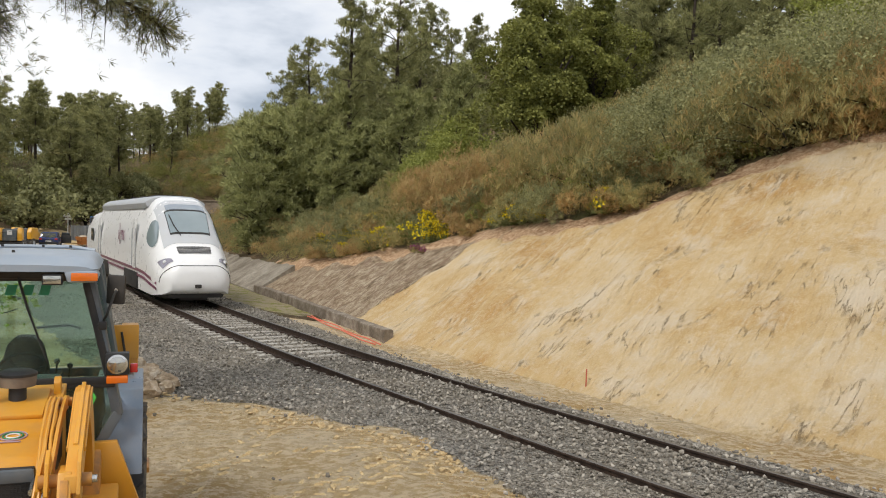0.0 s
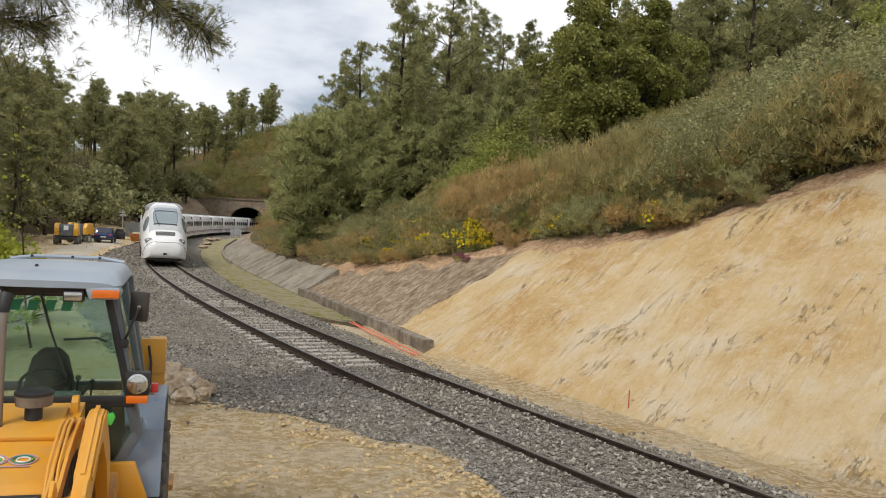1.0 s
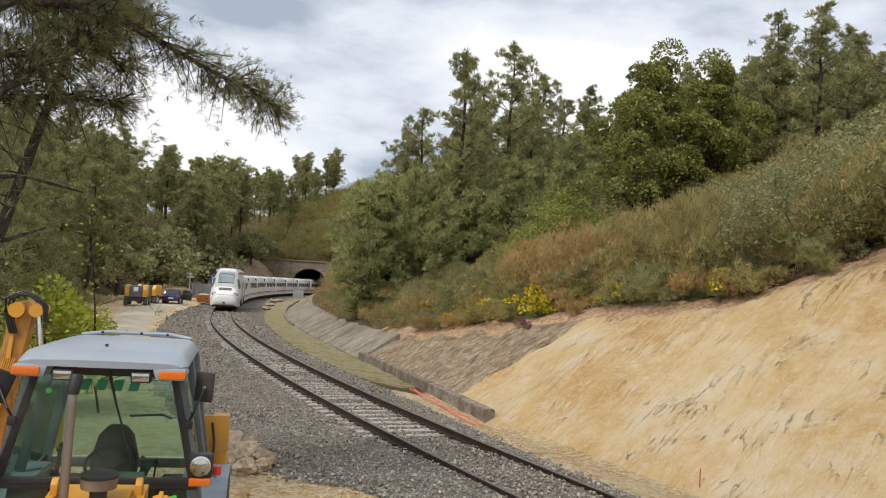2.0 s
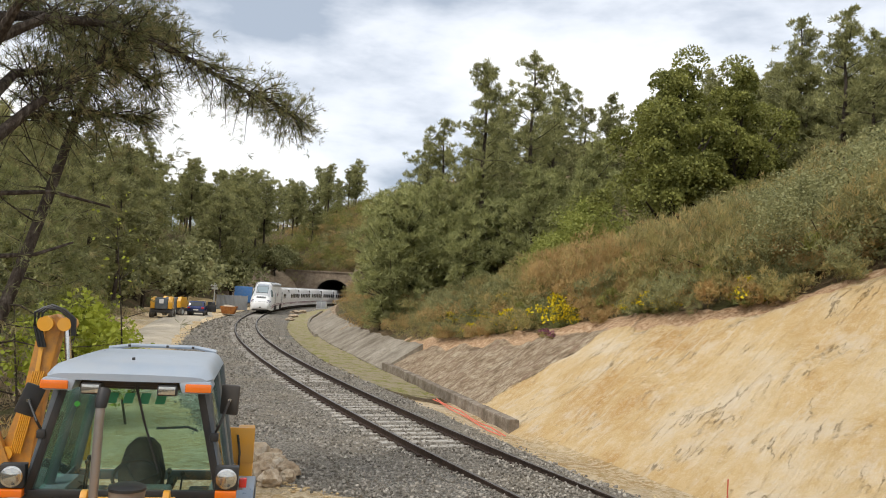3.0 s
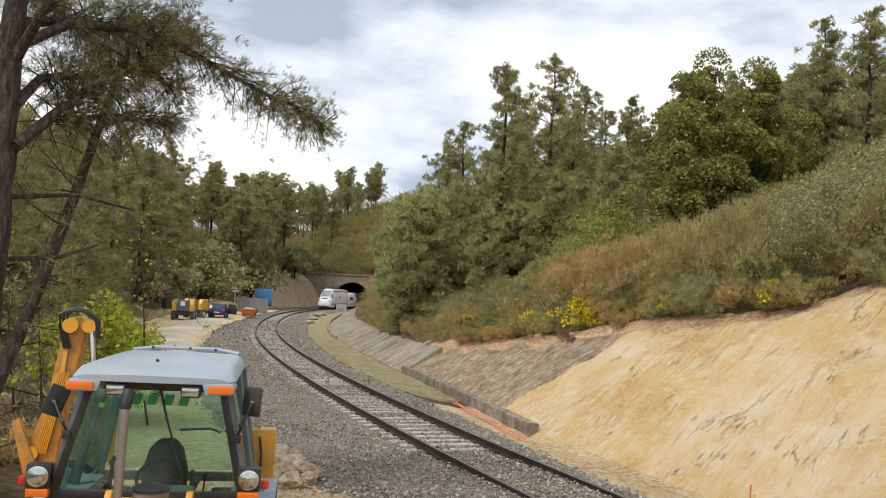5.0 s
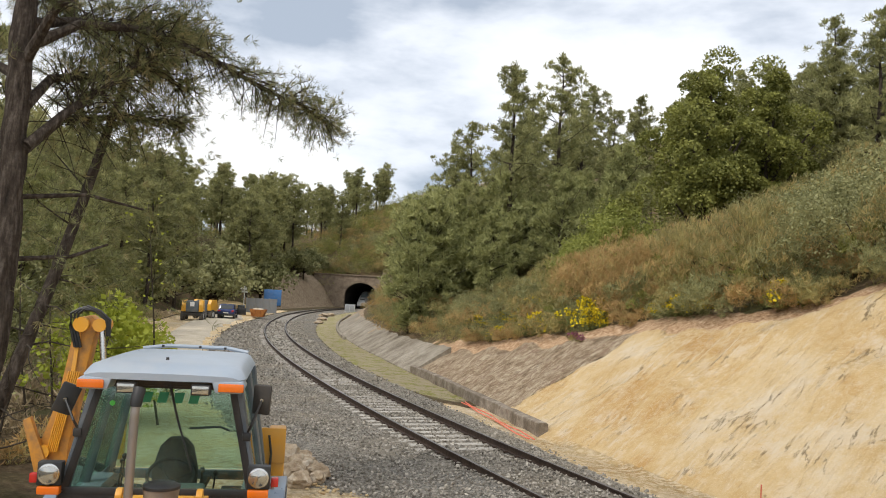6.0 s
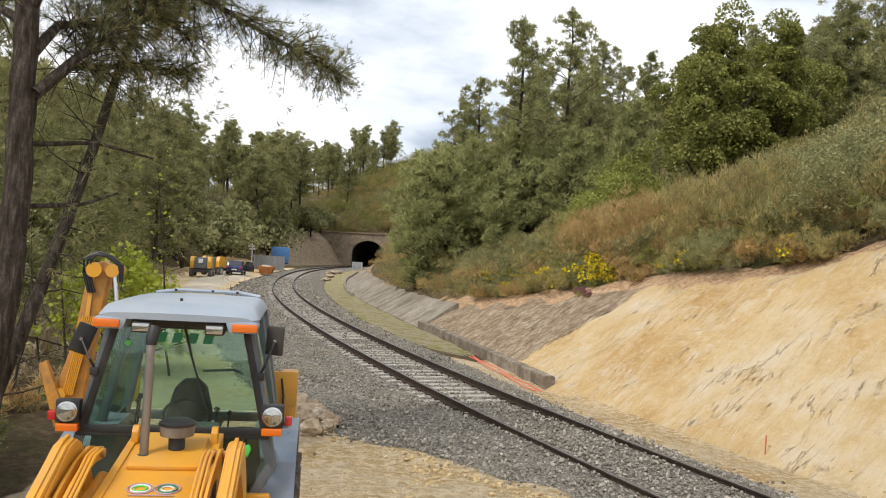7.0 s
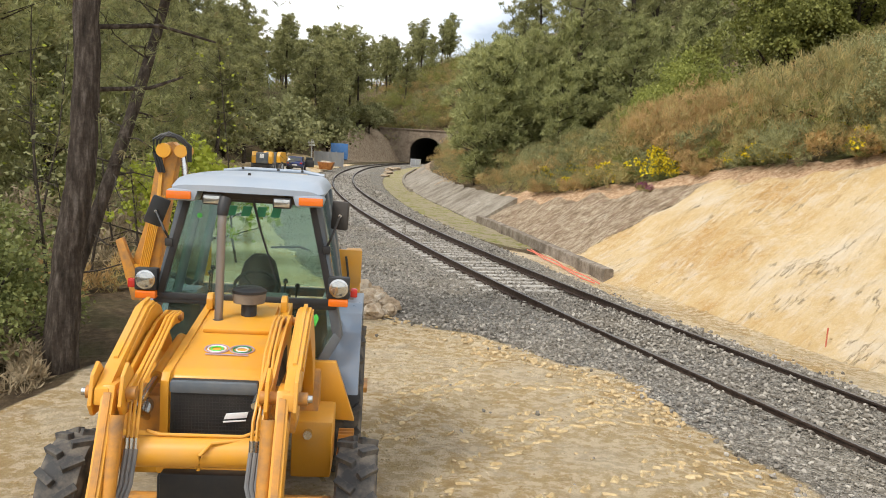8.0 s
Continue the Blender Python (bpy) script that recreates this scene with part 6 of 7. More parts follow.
def build_rocks():
    for k, (s, o, r) in enumerate(((6.6, -4.9, 0.42), (5.9, -4.75, 0.30), (5.5, -4.95, 0.26), (5.6, -4.45, 0.24), (6.3, -4.45, 0.22), (5.0, -4.9, 0.24), (5.2, -4.55, 0.17), (7.0, -4.4, 0.2))):
        p = rail_point(s, o)
        ob = part("boulder", lump(k * 3.7, r, r * 0.85, r * 0.72, 0.45), M_ROCK, smooth=False, m=pose(p[0], p[1], r * 0.32, 0, 0, k * 50))
        tagged(ob, "pale broken sandstone boulder beside the ballast", "rock", "boulders beside the track")
    for k, (s, o, r) in enumerate(((112, 3.9, 0.7), (117, 4.6, 0.6), (96, 4.4, 0.5), (84, 4.2, 0.4))):
        p = rail_point(s, o)
        tagged(part("boulder", lump(50 + k, r, r * 1.3, r * 0.5, 0.4), M_ROCK, smooth=False, m=pose(p[0], p[1], -0.1, 0, 0, k * 40)), "pale stone lying on the verge", "rock", "stones on the verge")
    # clods of dug sand along the edge of the ballast
    r = np.random.default_rng(5)
    mb = MB()
    for k in range(1700):
        if k >= 420:
            x, y = r.uniform(-5, 4.5), r.uniform(3.2, 14)
            s, o = along(x, y)
            if o > -2.4 or o < -9.8 or zones(s, o)[0][0] > 0.3:
                continue
        elif k < 240:
            s, o = r.uniform(-1, 6.2), 0
            o = np.interp(s, [-3, 0.5, 2.2, 4.2, 5.5], [-2.5, -2.1, -2.9, -3.8, -5.0]) - abs(r.normal(0, 0.35))
        else:
            s, o = r.uniform(-9, 14), r.uniform(2.0, 4.0)
        q = r.uniform(0.02, 0.085) * (0.75 if k < 240 else 0.5 if k < 420 else 0.32)
        bm = lump(k * 1.3, q, q * r.uniform(0.7, 1.3), q * 0.6, 0.5, 1)
        p = rail_point(s, o)
        p[2] = (sand_z(p[0], p[1]) if o < -2.4 else land(s, o)) + q * 0.25
        mb.add(np.concatenate(bm.v) + p, bm.f)
    tagged(part("sand_clods", mb, mottled("sand_clod", (0.42, 0.29, 0.14), (0.56, 0.43, 0.24), (0.68, 0.56, 0.36), 9), smooth=False), "crumbled clods of yellow sand", "sand", kind="stuff")


build_rocks()


def build_ruts():
    """Tyre prints pressed in the sand: rows of small ridges."""
    r = np.random.default_rng(9)
    mb = MB()
    for x0, y0, hd, ln in ((-0.9, 6.0, -50, 7.5), (-1.2, 8.4, -62, 6.0), (0.0, 5.2, -38, 6.0), (-1.5, 10.2, -70, 6.5), (0.6, 4.6, -60, 5.0), (-1.7, 7.2, -12, 6.5), (-0.4, 9.0, -48, 5.0), (0.9, 6.6, -75, 4.5), (-0.8, 7.0, -30, 6.0), (1.2, 8.2, -58, 3.5)):
        a = radians(hd + 90)
        d, sd = np.array([math.cos(a), math.sin(a)]), np.array([-math.sin(a), math.cos(a)])
        for k in range(int(ln / 0.13)):
            for q in (-0.12, 0.12):
                if r.random() < 0.3:
                    continue
                c = np.array([x0, y0]) + d * (k * 0.13 + r.normal(0, 0.02)) + sd * (q + 0.10 * math.sin(k * 0.12) + r.normal(0, 0.015))
                s, o = along(*c)
                if o > -2.4 or zones(s, o)[0][0] > 0.2:
                    continue
                m = Matrix.Translation((c[0], c[1], sand_z(c[0], c[1]) + 0.002)) @ pose(0, 0, 0, 0, 0, hd + 90 + (38 if q > 0 else -38))
                w, l, h = r.uniform(0.09, 0.18), r.uniform(0.022, 0.04), r.uniform(0.006, 0.018)
                v = [(-w / 2, -l, -0.01), (w / 2, -l, -0.01), (w / 2, l, -0.01), (-w / 2, l, -0.01), (-w * 0.35, 0, h), (w * 0.35, 0, h * 0.8)]
                mb.add([m @ Vector(p) for p in v], [(0, 1, 5, 4), (2, 3, 4, 5), (1, 2, 5), (3, 0, 4)])
    tagged(part("tyre_prints", mb, M_SANDY, smooth=False), "tyre prints and ridges in the soft sand", "sand", kind="stuff")


M_SANDY = mottled("rut_sand", (0.40, 0.27, 0.12), (0.53, 0.40, 0.21), (0.66, 0.53, 0.33), 9)
build_ruts()


def build_hose():
    m = paint("orange_tube", (0.80, 0.16, 0.09), 0.5, 0.25)
    pts = [rail_point(s, o, z) for s, o, z in ((17.4, 3.35, -0.26), (16.4, 3.2, -0.24), (15.2, 3.1, -0.26), (14.2, 2.95, -0.24), (13.2, 2.8, -0.25), (12.2, 2.65, -0.24), (11.0, 2.45, -0.22), (9.8, 2.25, -0.2))]
    t = thing("drain_hose", Matrix(), "bright orange-red plastic duct lying on the sand", "hose")
    for k, dz in ((0.0, 0.0), (0.13, 0.01)):
        part("duct", MB().tube([(p[0] + k, p[1] + k * 0.4 + 0.22 * math.sin(i * 1.9 + k * 20), p[2] + 0.03 + dz) for i, p in enumerate(pts)], 0.018, 10), m, t)
    p = rail_point(3.0, 3.7)
    t = thing("marker_stake", Matrix.Translation((p[0], p[1], -0.35)), "thin red survey stake in the sand", "stake")
    part("pole", MB().tube([(0, 0, -0.1), (0.01, 0, 0.5)], 0.014, 6), paint("stake_red", (0.5, 0.10, 0.05), 0.6), t)


build_hose()


def far_wheel(par, x, y, r, w):
    q = part("wheel", MB().lathe([(r * 0.6, -w / 2), (r * 0.95, -w / 2), (r, -w * 0.3), (r, w * 0.3), (r * 0.95, w / 2), (r * 0.6, w / 2)], (x, y, r), 0, 20), M_RUBBER, par)
    part("rim", MB().lathe([(r * 0.5, -w * 0.52), (r * 0.6, -w * 0.3), (r * 0.6, w * 0.3), (r * 0.5, w * 0.52)], (x, y, r), 0, 16), M_TRAINGREY, q)


M_YELLOWP = paint("machine_yellow", (0.72, 0.36, 0.02), 0.4, 0.25)


def dumper(m):
    d = thing("site_mixer", m, "yellow and dark grey site mixer truck parked off the track", "construction vehicle", "parked site mixers")
    part("chassis", MB().box((0, 0.6, 0.62), (1.6, 3.2, 0.28), bevel=0.04), M_BLACKISH, d)
    for x in (-0.85, 0.85):
        for y in (-0.5, 1.7):
            far_wheel(d, x, y, 0.48, 0.36)
    part("bonnet", MB().box((0, -0.55, 1.35), (1.15, 1.1, 1.05), bevel=0.12), M_POST, d, "dark grey engine cover")
    part("label_plate", MB().box((0, -1.11, 1.55), (0.4, 0.03, 0.4), bevel=0.01), M_BADGE, d)
    for x in (-0.78, 0.78):
        part("side_panel", MB().prism([(-1.0, 0.85), (-1.05, 1.5), (-0.8, 1.95), (0.4, 1.95), (0.55, 0.85)], 0, x - 0.2, x + 0.2, 0.06), M_YELLOWP, d, "yellow side panel")
    part("drum", MB().lathe([(0.25, 0.5), (0.55, 0.9), (0.6, 1.4), (0.4, 2.0), (0.3, 2.2)], (0, 0, 1.25), 1, 20), M_YELLOWP, d, "yellow mixing drum")
    return d


def build_far_site():
    a = dumper(Matrix.Translation((-25.7, 77.4, 0.0)) @ pose(0, 0, 0, 0, 0, 12))
    copy_thing(a, Matrix.Translation((-26.3, 83.2, 0.0)) @ pose(0, 0, 0, 0, 0, -8))
    # blue car with an open door
    c = thing("car", Matrix.Translation((-24.9, 86.2, 0.05)) @ pose(0, 0, 0, 0, 0, 10), "dark blue hatchback parked with its door open", "car")
    blue = paint("car_blue", (0.018, 0.035, 0.13), 0.2, 0.1)
    part("body", MB().prism([(-2.0, 0.35), (-2.05, 0.85), (-1.9, 1.0), (1.1, 0.98), (2.0, 0.8), (2.05, 0.35)], 0, -0.86, 0.86, 0.07), blue, c)
    part("cabin", MB().prism([(-1.88, 0.95), (-1.55, 1.48), (0.25, 1.5), (1.05, 0.95)], 0, -0.74, 0.74, 0.07), blue, c)
    part("rear_window", MB().prism([(-1.90, 1.02), (-1.66, 1.42), (-1.63, 1.42), (-1.87, 1.02)], 0, -0.62, 0.62, 0.004), M_DARKGLASS, c)
    part("windscreen", MB().prism([(0.99, 1.03), (0.36, 1.44), (0.33, 1.42), (0.95, 1.01)], 0, -0.62, 0.62, 0.004), M_DARKGLASS, c)
    for x in (-0.745, 0.745):
        part("side_window", MB().prism([(-1.4, 1.05), (-1.2, 1.40), (0.15, 1.42), (0.7, 1.05)], 0, x - 0.012, x + 0.012, 0.004), M_DARKGLASS, c)
    for x in (-0.68, 0.68):
        part("tail_light", MB().box((x, -2.04, 0.82), (0.24, 0.05, 0.16), bevel=0.02), M_REDLENS, c)
    part("number_plate", MB().box((0, -2.06, 0.62), (0.52, 0.02, 0.11), bevel=0.004), M_BADGE, c)
    part("bumper", MB().box((0, -2.03, 0.42), (1.6, 0.12, 0.18), bevel=0.04), M_BLACK, c)
    for x in (-0.78, 0.78):
        for y in (-1.3, 1.3):
            far_wheel(c, x, y, 0.32, 0.2)
    dr = part("door", MB().box((1.35, 0.45, 0.78), (0.95, 0.08, 0.75), bevel=0.03), M_BLACK, c, "open dark door")
    part("door_window", MB().box((1.3, 0.45, 1.28), (0.75, 0.03, 0.34), bevel=0.01), M_DARKGLASS, dr)
    # skip
    p = rail_point(88, -2.9)
    k = thing("skip", Matrix.Translation((p[0], p[1], -0.02)) @ pose(0, 0, 0, 0, 0, rail_turn(88)), "rusty orange steel skip full of rubble", "skip")
    rust = mottled("skip_orange", (0.20, 0.07, 0.02), (0.42, 0.16, 0.04), (0.55, 0.24, 0.06), 3, 0.7, 0.2)
    part("tub", MB().prism([(-0.95, 0.95), (-0.65, 0.08), (0.65, 0.08), (0.95, 0.95), (0.88, 0.95), (0.6, 0.16), (-0.6, 0.16), (-0.88, 0.95)], 1, -1.2, 1.2, 0.015), rust, k)
    for y in (-1.2, 1.2):
        part("end_wall", MB().prism([(-0.92, 0.93), (-0.63, 0.1), (0.63, 0.1), (0.92, 0.93)], 1, y - 0.03, y + 0.03, 0.01), rust, k)
    for x in (-0.5, 0.0, 0.5):
        part("rib", MB().box((x * 1.2, -1.25, 0.5), (0.07, 0.06, 0.75), bevel=0.01), rust, k)
    part("rubble", lump(9, 0.8, 1.05, 0.35, 0.4), M_ROCK, k, smooth=False, m=pose(0, 0, 0.75))
    # corrugated hoarding
    p = rail_point(104, -3.9)
    f = thing("hoarding", Matrix.Translation((p[0], p[1], -0.05)) @ pose(0, 0, 0, 0, 0, 6), "grey corrugated metal hoarding panels", "fence")
    zinc = paint("zinc_sheet", (0.36, 0.38, 0.40), 0.45, 0.3, metal=0.5)
    for q in range(4):
        out = []
        for j in range(13):
            out.append((-2.3 + q * 1.02 + j * 0.083, 0.03 if j % 2 else -0.03))
        out += [(x, y + 0.02) for x, y in out[::-1]]
        part("sheet", MB().prism(out, 2, 0.1, 2.05), zinc, f, smooth=False)
    for q in range(5):
        part("post", MB().box((-2.35 + q * 1.02, 0.09, 1.05), (0.07, 0.07, 2.2), bevel=0.01), M_TRAINGREY, f)
    # blue container
    p = rail_point(131, -6.6)
    t = thing("shipping_container", Matrix.Translation((p[0], p[1], 0.45)) @ pose(0, 0, 0, 0, 0, 14), "bright blue steel site container", "container")
    cb = paint("container_blue", (0.05, 0.19, 0.46), 0.45, 0.2)
    part("box", MB().box((0, 0, 1.45), (2.9, 2.4, 2.75), bevel=0.03), cb, t)
    for q in range(11):
        part("rib", MB().box((-1.3 + q * 0.26, -1.215, 1.45), (0.10, 0.05, 2.4), bevel=0.01), cb, t)
    part("base_rail", MB().box((0, -1.2, 0.1), (2.9, 0.12, 0.16), bevel=0.02), M_BLACKISH, t)
    # sign on a white post
    p = rail_point(104, -6.6)
    g = thing("signal_post", Matrix.Translation((p[0], p[1], drop(p[0], p[1]))), "white post with a pale double board", "sign post")
    wh = paint("post_white", (0.66, 0.67, 0.66), 0.5, 0.2)
    part("post", MB().tube([(0, 0, -0.2), (0, 0, 3.6)], 0.07, 10), wh, g)
    part("board", MB().box((0, -0.1, 3.3), (1.1, 0.05, 0.34), bevel=0.01), wh, g)
    part("board", MB().box((0, -0.1, 2.86), (0.9, 0.05, 0.28), bevel=0.01), wh, g)
    # relay cabinet by the line
    p = rail_point(150, 4.6)
    e = thing("relay_cabinet", Matrix.Translation((p[0], p[1], -0.4)) @ pose(0, 0, 0, 0, 0, rail_turn(150)), "pale grey trackside equipment cabinet", "cabinet")
    part("housing", MB().box((0, 0, 0.85), (1.9, 0.9, 1.4), bevel=0.03), wh, e)
    part("door", MB().box((-0.46, -0.46, 0.85), (0.86, 0.03, 1.2), bevel=0.01), zinc, e)
    part("door", MB().box((0.46, -0.46, 0.85), (0.86, 0.03, 1.2), bevel=0.01), zinc, e)
    part("lid", MB().box((0, 0, 1.6), (2.05, 1.05, 0.09), bevel=0.02), zinc, e)
    # heaps of pale spoil
    for q, (s, o, r, h) in enumerate(((92, -6.5, 2.2, 0.7), (110, -6.0, 2.8, 1.1), (122, -6.6, 2.6, 1.0), (84, -9.8, 2.0, 0.6), (97, -9.0, 2.6, 0.9), (116, -10.5, 3.0, 1.4))):
        p = rail_point(s, o)
        tagged(part("spoil_heap", lump(80 + q, r, r * 0.8, h, 0.35, 3), M_SANDY, m=pose(p[0], p[1], -0.1)), "heap of pale dug sand beside the road", "heap", "spoil heaps")


build_far_site()


def so_xy(s, o):
    p = rail_point(s, o)
    return float(p[0]), float(p[1])


def cut_edge(s):
    return cut_foot(s) + cut_top(s) / 0.65


# ---- hillside over the cutting: the trees that stand out ----
for kd, x, y, sc, tl in (("pine_a", 2.8, 56.9, 1.0, 1.06), ("pine_b", 6.6, 61.6, 1.0, 1.0), ("pine_c", 5.4, 74.8, 1.1, 1.0), ("pine_b", 10.4, 71.2, 0.9, 1.0), ("pine_c", 17.1, 83.3, 1.0, 1.0),
                         ("pine_b", 0.0, 62.0, 0.82, 1.0), ("pine_c", -1.3, 70.0, 0.92, 1.0), ("young_a", -5.2, 74.8, 1.4, 1.0), ("young_a", -2.5, 68.0, 1.4, 1.0), ("young_a", -2.9, 59.9, 1.05, 1.0),
                         ("young_a", 1.1, 57.0, 1.2, 1.0), ("pine_b", 20.9, 47.6, 0.72, 1.0), ("pine_c", 19.5, 39.4, 0.72, 1.0), ("pine_b", 28.5, 52.4, 0.6, 1.0), ("pine_c", 27.5, 43.3, 0.65, 1.0),
                         ("pine_b", 16.0, 60.0, 0.75, 1.0), ("pine_b", 21.5, 66.0, 0.75, 1.0), ("pine_a", 13.5, 78.0, 0.85, 1.0), ("pine_b", 24.0, 58.0, 0.65, 1.0), ("pine_b", 32.0, 62.0, 0.62, 1.0), ("pine_b", 35.0, 50.0, 0.6, 1.0),
                         ("pine_b", 9.0, 66.5, 0.8, 1.0), ("pine_b", 4.0, 66.0, 0.78, 1.0), ("pine_a", 12.5, 62.0, 0.66, 1.0), ("pine_a", 8.6, 81.0, 0.86, 1.0), ("pine_b", 26.0, 49.0, 0.62, 1.0)):
    plant(kd, x, y, sc, tall=tl)
plant("oak", 11.7, 40.6, 1.0, tall=1.08)
plant("oak", 14.9, 41.4, 0.94)
plant("pine_b", 15.6, 43.5, 0.58)
plant("oak_small", 9.0, 49.2, 0.85)
plant("oak_small", 7.6, 41.3, 0.72)
plant("oak_small", 6.0, 43.0, 0.6)
plant("oak_small", 20.5, 27.0, 0.55)
plant("oak_small", 18.5, 29.5, 0.45)
# the wood on the ridge behind, its tops rising towards the open end
for k in range(30):
    az, dist = radians(14 + 26 * (k + 0.5) / 30 + rng.uniform(-0.4, 0.4)), rng.uniform(50, 72)
    x, y = dist * math.sin(az), dist * math.cos(az)
    top = 3.4 + dist * math.tan(radians(np.interp(math.degrees(az), [8, 13, 18, 24, 28, 40], [14, 13.8, 14.6, 15.6, 16.5, 17.0]))) * rng.uniform(0.88, 1.04)
    plant(("pine_b", "pine_c", "pine_far2")[k % 3], x, y, min(1.1, max(0.4, (top - drop(x, y)) / (16.5, 14.0, 14.0)[k % 3])))
# young pines that close the gaps at the wood's foot
for k in range(22):
    x = -4 + 15 * (k + rng.uniform(0, 1)) / 22
    plant(("young_a", "young_b", "young_a")[k % 3], x, rng.uniform(52, 63), rng.uniform(0.85, 1.35))
# young pines and pine wood towards the tunnel
for k in range(46):
    s, o = rng.uniform(50, 140), rng.uniform(0, 26)
    plant(("young_a", "young_b", "young_a", "pine_c")[k % 4], *so_xy(s, cut_edge(s) + 3.6 + o * 0.6), rng.uniform(0.6, 1.15) * (0.72 if k % 4 == 3 else 1))
for k in range(34):
    s, o = rng.uniform(62, 175), rng.uniform(14, 55)
    plant(("pine_far", "pine_far2")[k % 2], *so_xy(s, cut_edge(s) + o), rng.uniform(0.62, 0.95))
# bushes over the whole slope, thick near the edge of the cutting
GORSE = ((27.6, 10.7), (19.4, 9.5), (19.2, 12.9), (11.6, 11.9), (17.6, 7.9))
for k in range(320):
    s = rng.uniform(-6, 60)
    o = cut_edge(s) + 0.5 + rng.exponential(4.2)
    if min(math.hypot(s - a, (o - b) * 0.8 + 0.6) for a, b in GORSE) < 1.5:
        continue
    kd = rng.choice(["heath", "heath_dull", "shrub", "holly"], p=[0.34, 0.40, 0.18, 0.08]) if s < 30 else rng.choice(["heath_dull", "heath", "shrub"], p=[0.46, 0.32, 0.22])
    sc = rng.uniform(0.45, 0.8) if o < cut_edge(s) + 2.2 else rng.uniform(0.7, 1.25)
    (plant if s < 30 and o < cut_edge(s) + 9 else strew)(kd, *so_xy(s, o), sc)
for k in range(150):
    s = rng.uniform(60, 182)
    e = rng.exponential(5.0)
    o = cut_edge(s) + 1.0 + e + 3.0 * ramp(s, 130, 160)
    strew(rng.choice(["heath_dull", "heath", "shrub"], p=[0.5, 0.22, 0.28]), *so_xy(s, o), rng.uniform(0.8, 1.7) * (1 - 0.45 * ramp(s, 140, 165)) * (0.55 + 0.45 * ramp(e, 0.5, 2.5)))
# the largest bushes behind the edge of the cut
for kd, az, dist, sc in (("dull_big", 20.4, 29, 1.1), ("shrub_big", 26.0, 27, 1.1), ("heath_big", 11.8, 36, 1.1), ("heath_big", 9.9, 37, 1.0), ("heath_big", 14.0, 34, 0.95), ("dull_big", 16.6, 32, 1.0), ("holly", 18.6, 28.5, 0.9),
                         ("shrub_big", 23.4, 31, 1.1), ("shrub_big", 33, 25, 1.4), ("dull_big", 29.5, 23.5, 1.1), ("shrub_big", 37, 23, 1.3), ("heath_big", 34.5, 21, 0.9), ("shrub_big", 29, 30, 1.2), ("dull_big", 8.0, 40, 0.9)):
    x, y = dist * math.sin(radians(az)), dist * math.cos(radians(az))
    s, o = along(x, y)
    plant(kd, *so_xy(s, max(o, cut_edge(s) + 1.6 * sc)), sc)
# big rounded bushes above the fresh cut
for kd, s, o, sc in (("heath_big", 20.6, 17.2, 0.85), ("shrub_big", 18.4, 18.6, 1.0), ("shrub_big", 13.5, 16.5, 0.95), ("dull_big", 11.4, 14.6, 0.7), ("heath_big", 22.5, 14.0, 0.62), ("heath_big", 25.2, 14.5, 0.7), ("heath_big", 27.4, 15.0, 0.7),
                     ("dull_big", 16.6, 14.0, 0.6), ("heath_big", 9.2, 16.2, 0.7), ("shrub_big", 8.0, 18.0, 1.0), ("dull_big", 7.0, 14.2, 0.6), ("shrub_big", 4.5, 19.0, 1.15), ("holly", 6.4, 13.4, 0.8), ("shrub_big", 1.5, 18.5, 0.95),
                     ("shrub_big", 11.0, 20.0, 1.2), ("dull_big", 14.5, 20.5, 1.1), ("shrub_big", 8.5, 22.5, 1.3), ("heath_big", 6.0, 21.0, 0.9), ("shrub_big", 2.0, 23.5, 1.3), ("oak_small", 10.0, 25.0, 0.8), ("dull_big", 17.5, 22.0, 1.1),
                     ("shrub_big", 13.0, 24.5, 1.3), ("dull_big", 22.0, 22.0, 1.1), ("shrub_big", 25.5, 20.0, 0.9), ("heath_big", 30.5, 15.5, 0.65), ("dull_big", 33.0, 14.0, 0.65), ("dull_big", 36.0, 13.0, 0.6), ("shrub_big", 39.0, 13.5, 0.7)):
    plant(kd, *so_xy(s, o), sc)
for s, o, sc in ((27.6, 10.7, 1.15), (19.4, 9.5, 1.1), (19.2, 12.9, 0.9), (11.6, 11.9, 0.9), (30.0, 10.2, 0.7), (15.2, 9.9, 0.5), (33.0, 9.6, 0.7), (28.9, 10.2, 0.6), (18.2, 12.3, 0.6)):
    plant("gorse", *so_xy(s, o), sc)
# flowering gorse along the very edge of the cut
for az, out, sc in ((21.0, 0.9, 0.8), (14.6, 1.0, 0.75), (16.0, 1.2, 0.5), (9.0, 0.9, 0.9), (5.1, 1.2, 1.0), (2.6, 1.2, 0.6)):
    s = min(np.arange(2, 60, 0.1), key=lambda v: abs(math.atan2(*so_xy(v, cut_edge(v) + out)) - radians(az)))
    plant("gorse", *so_xy(s, cut_edge(s) + out), sc)
for s, o, sc in ((17.6, 7.9, 0.5), (18.2, 8.1, 0.42), (16.9, 7.8, 0.36)):
    plant("heather", *so_xy(s, o), sc)
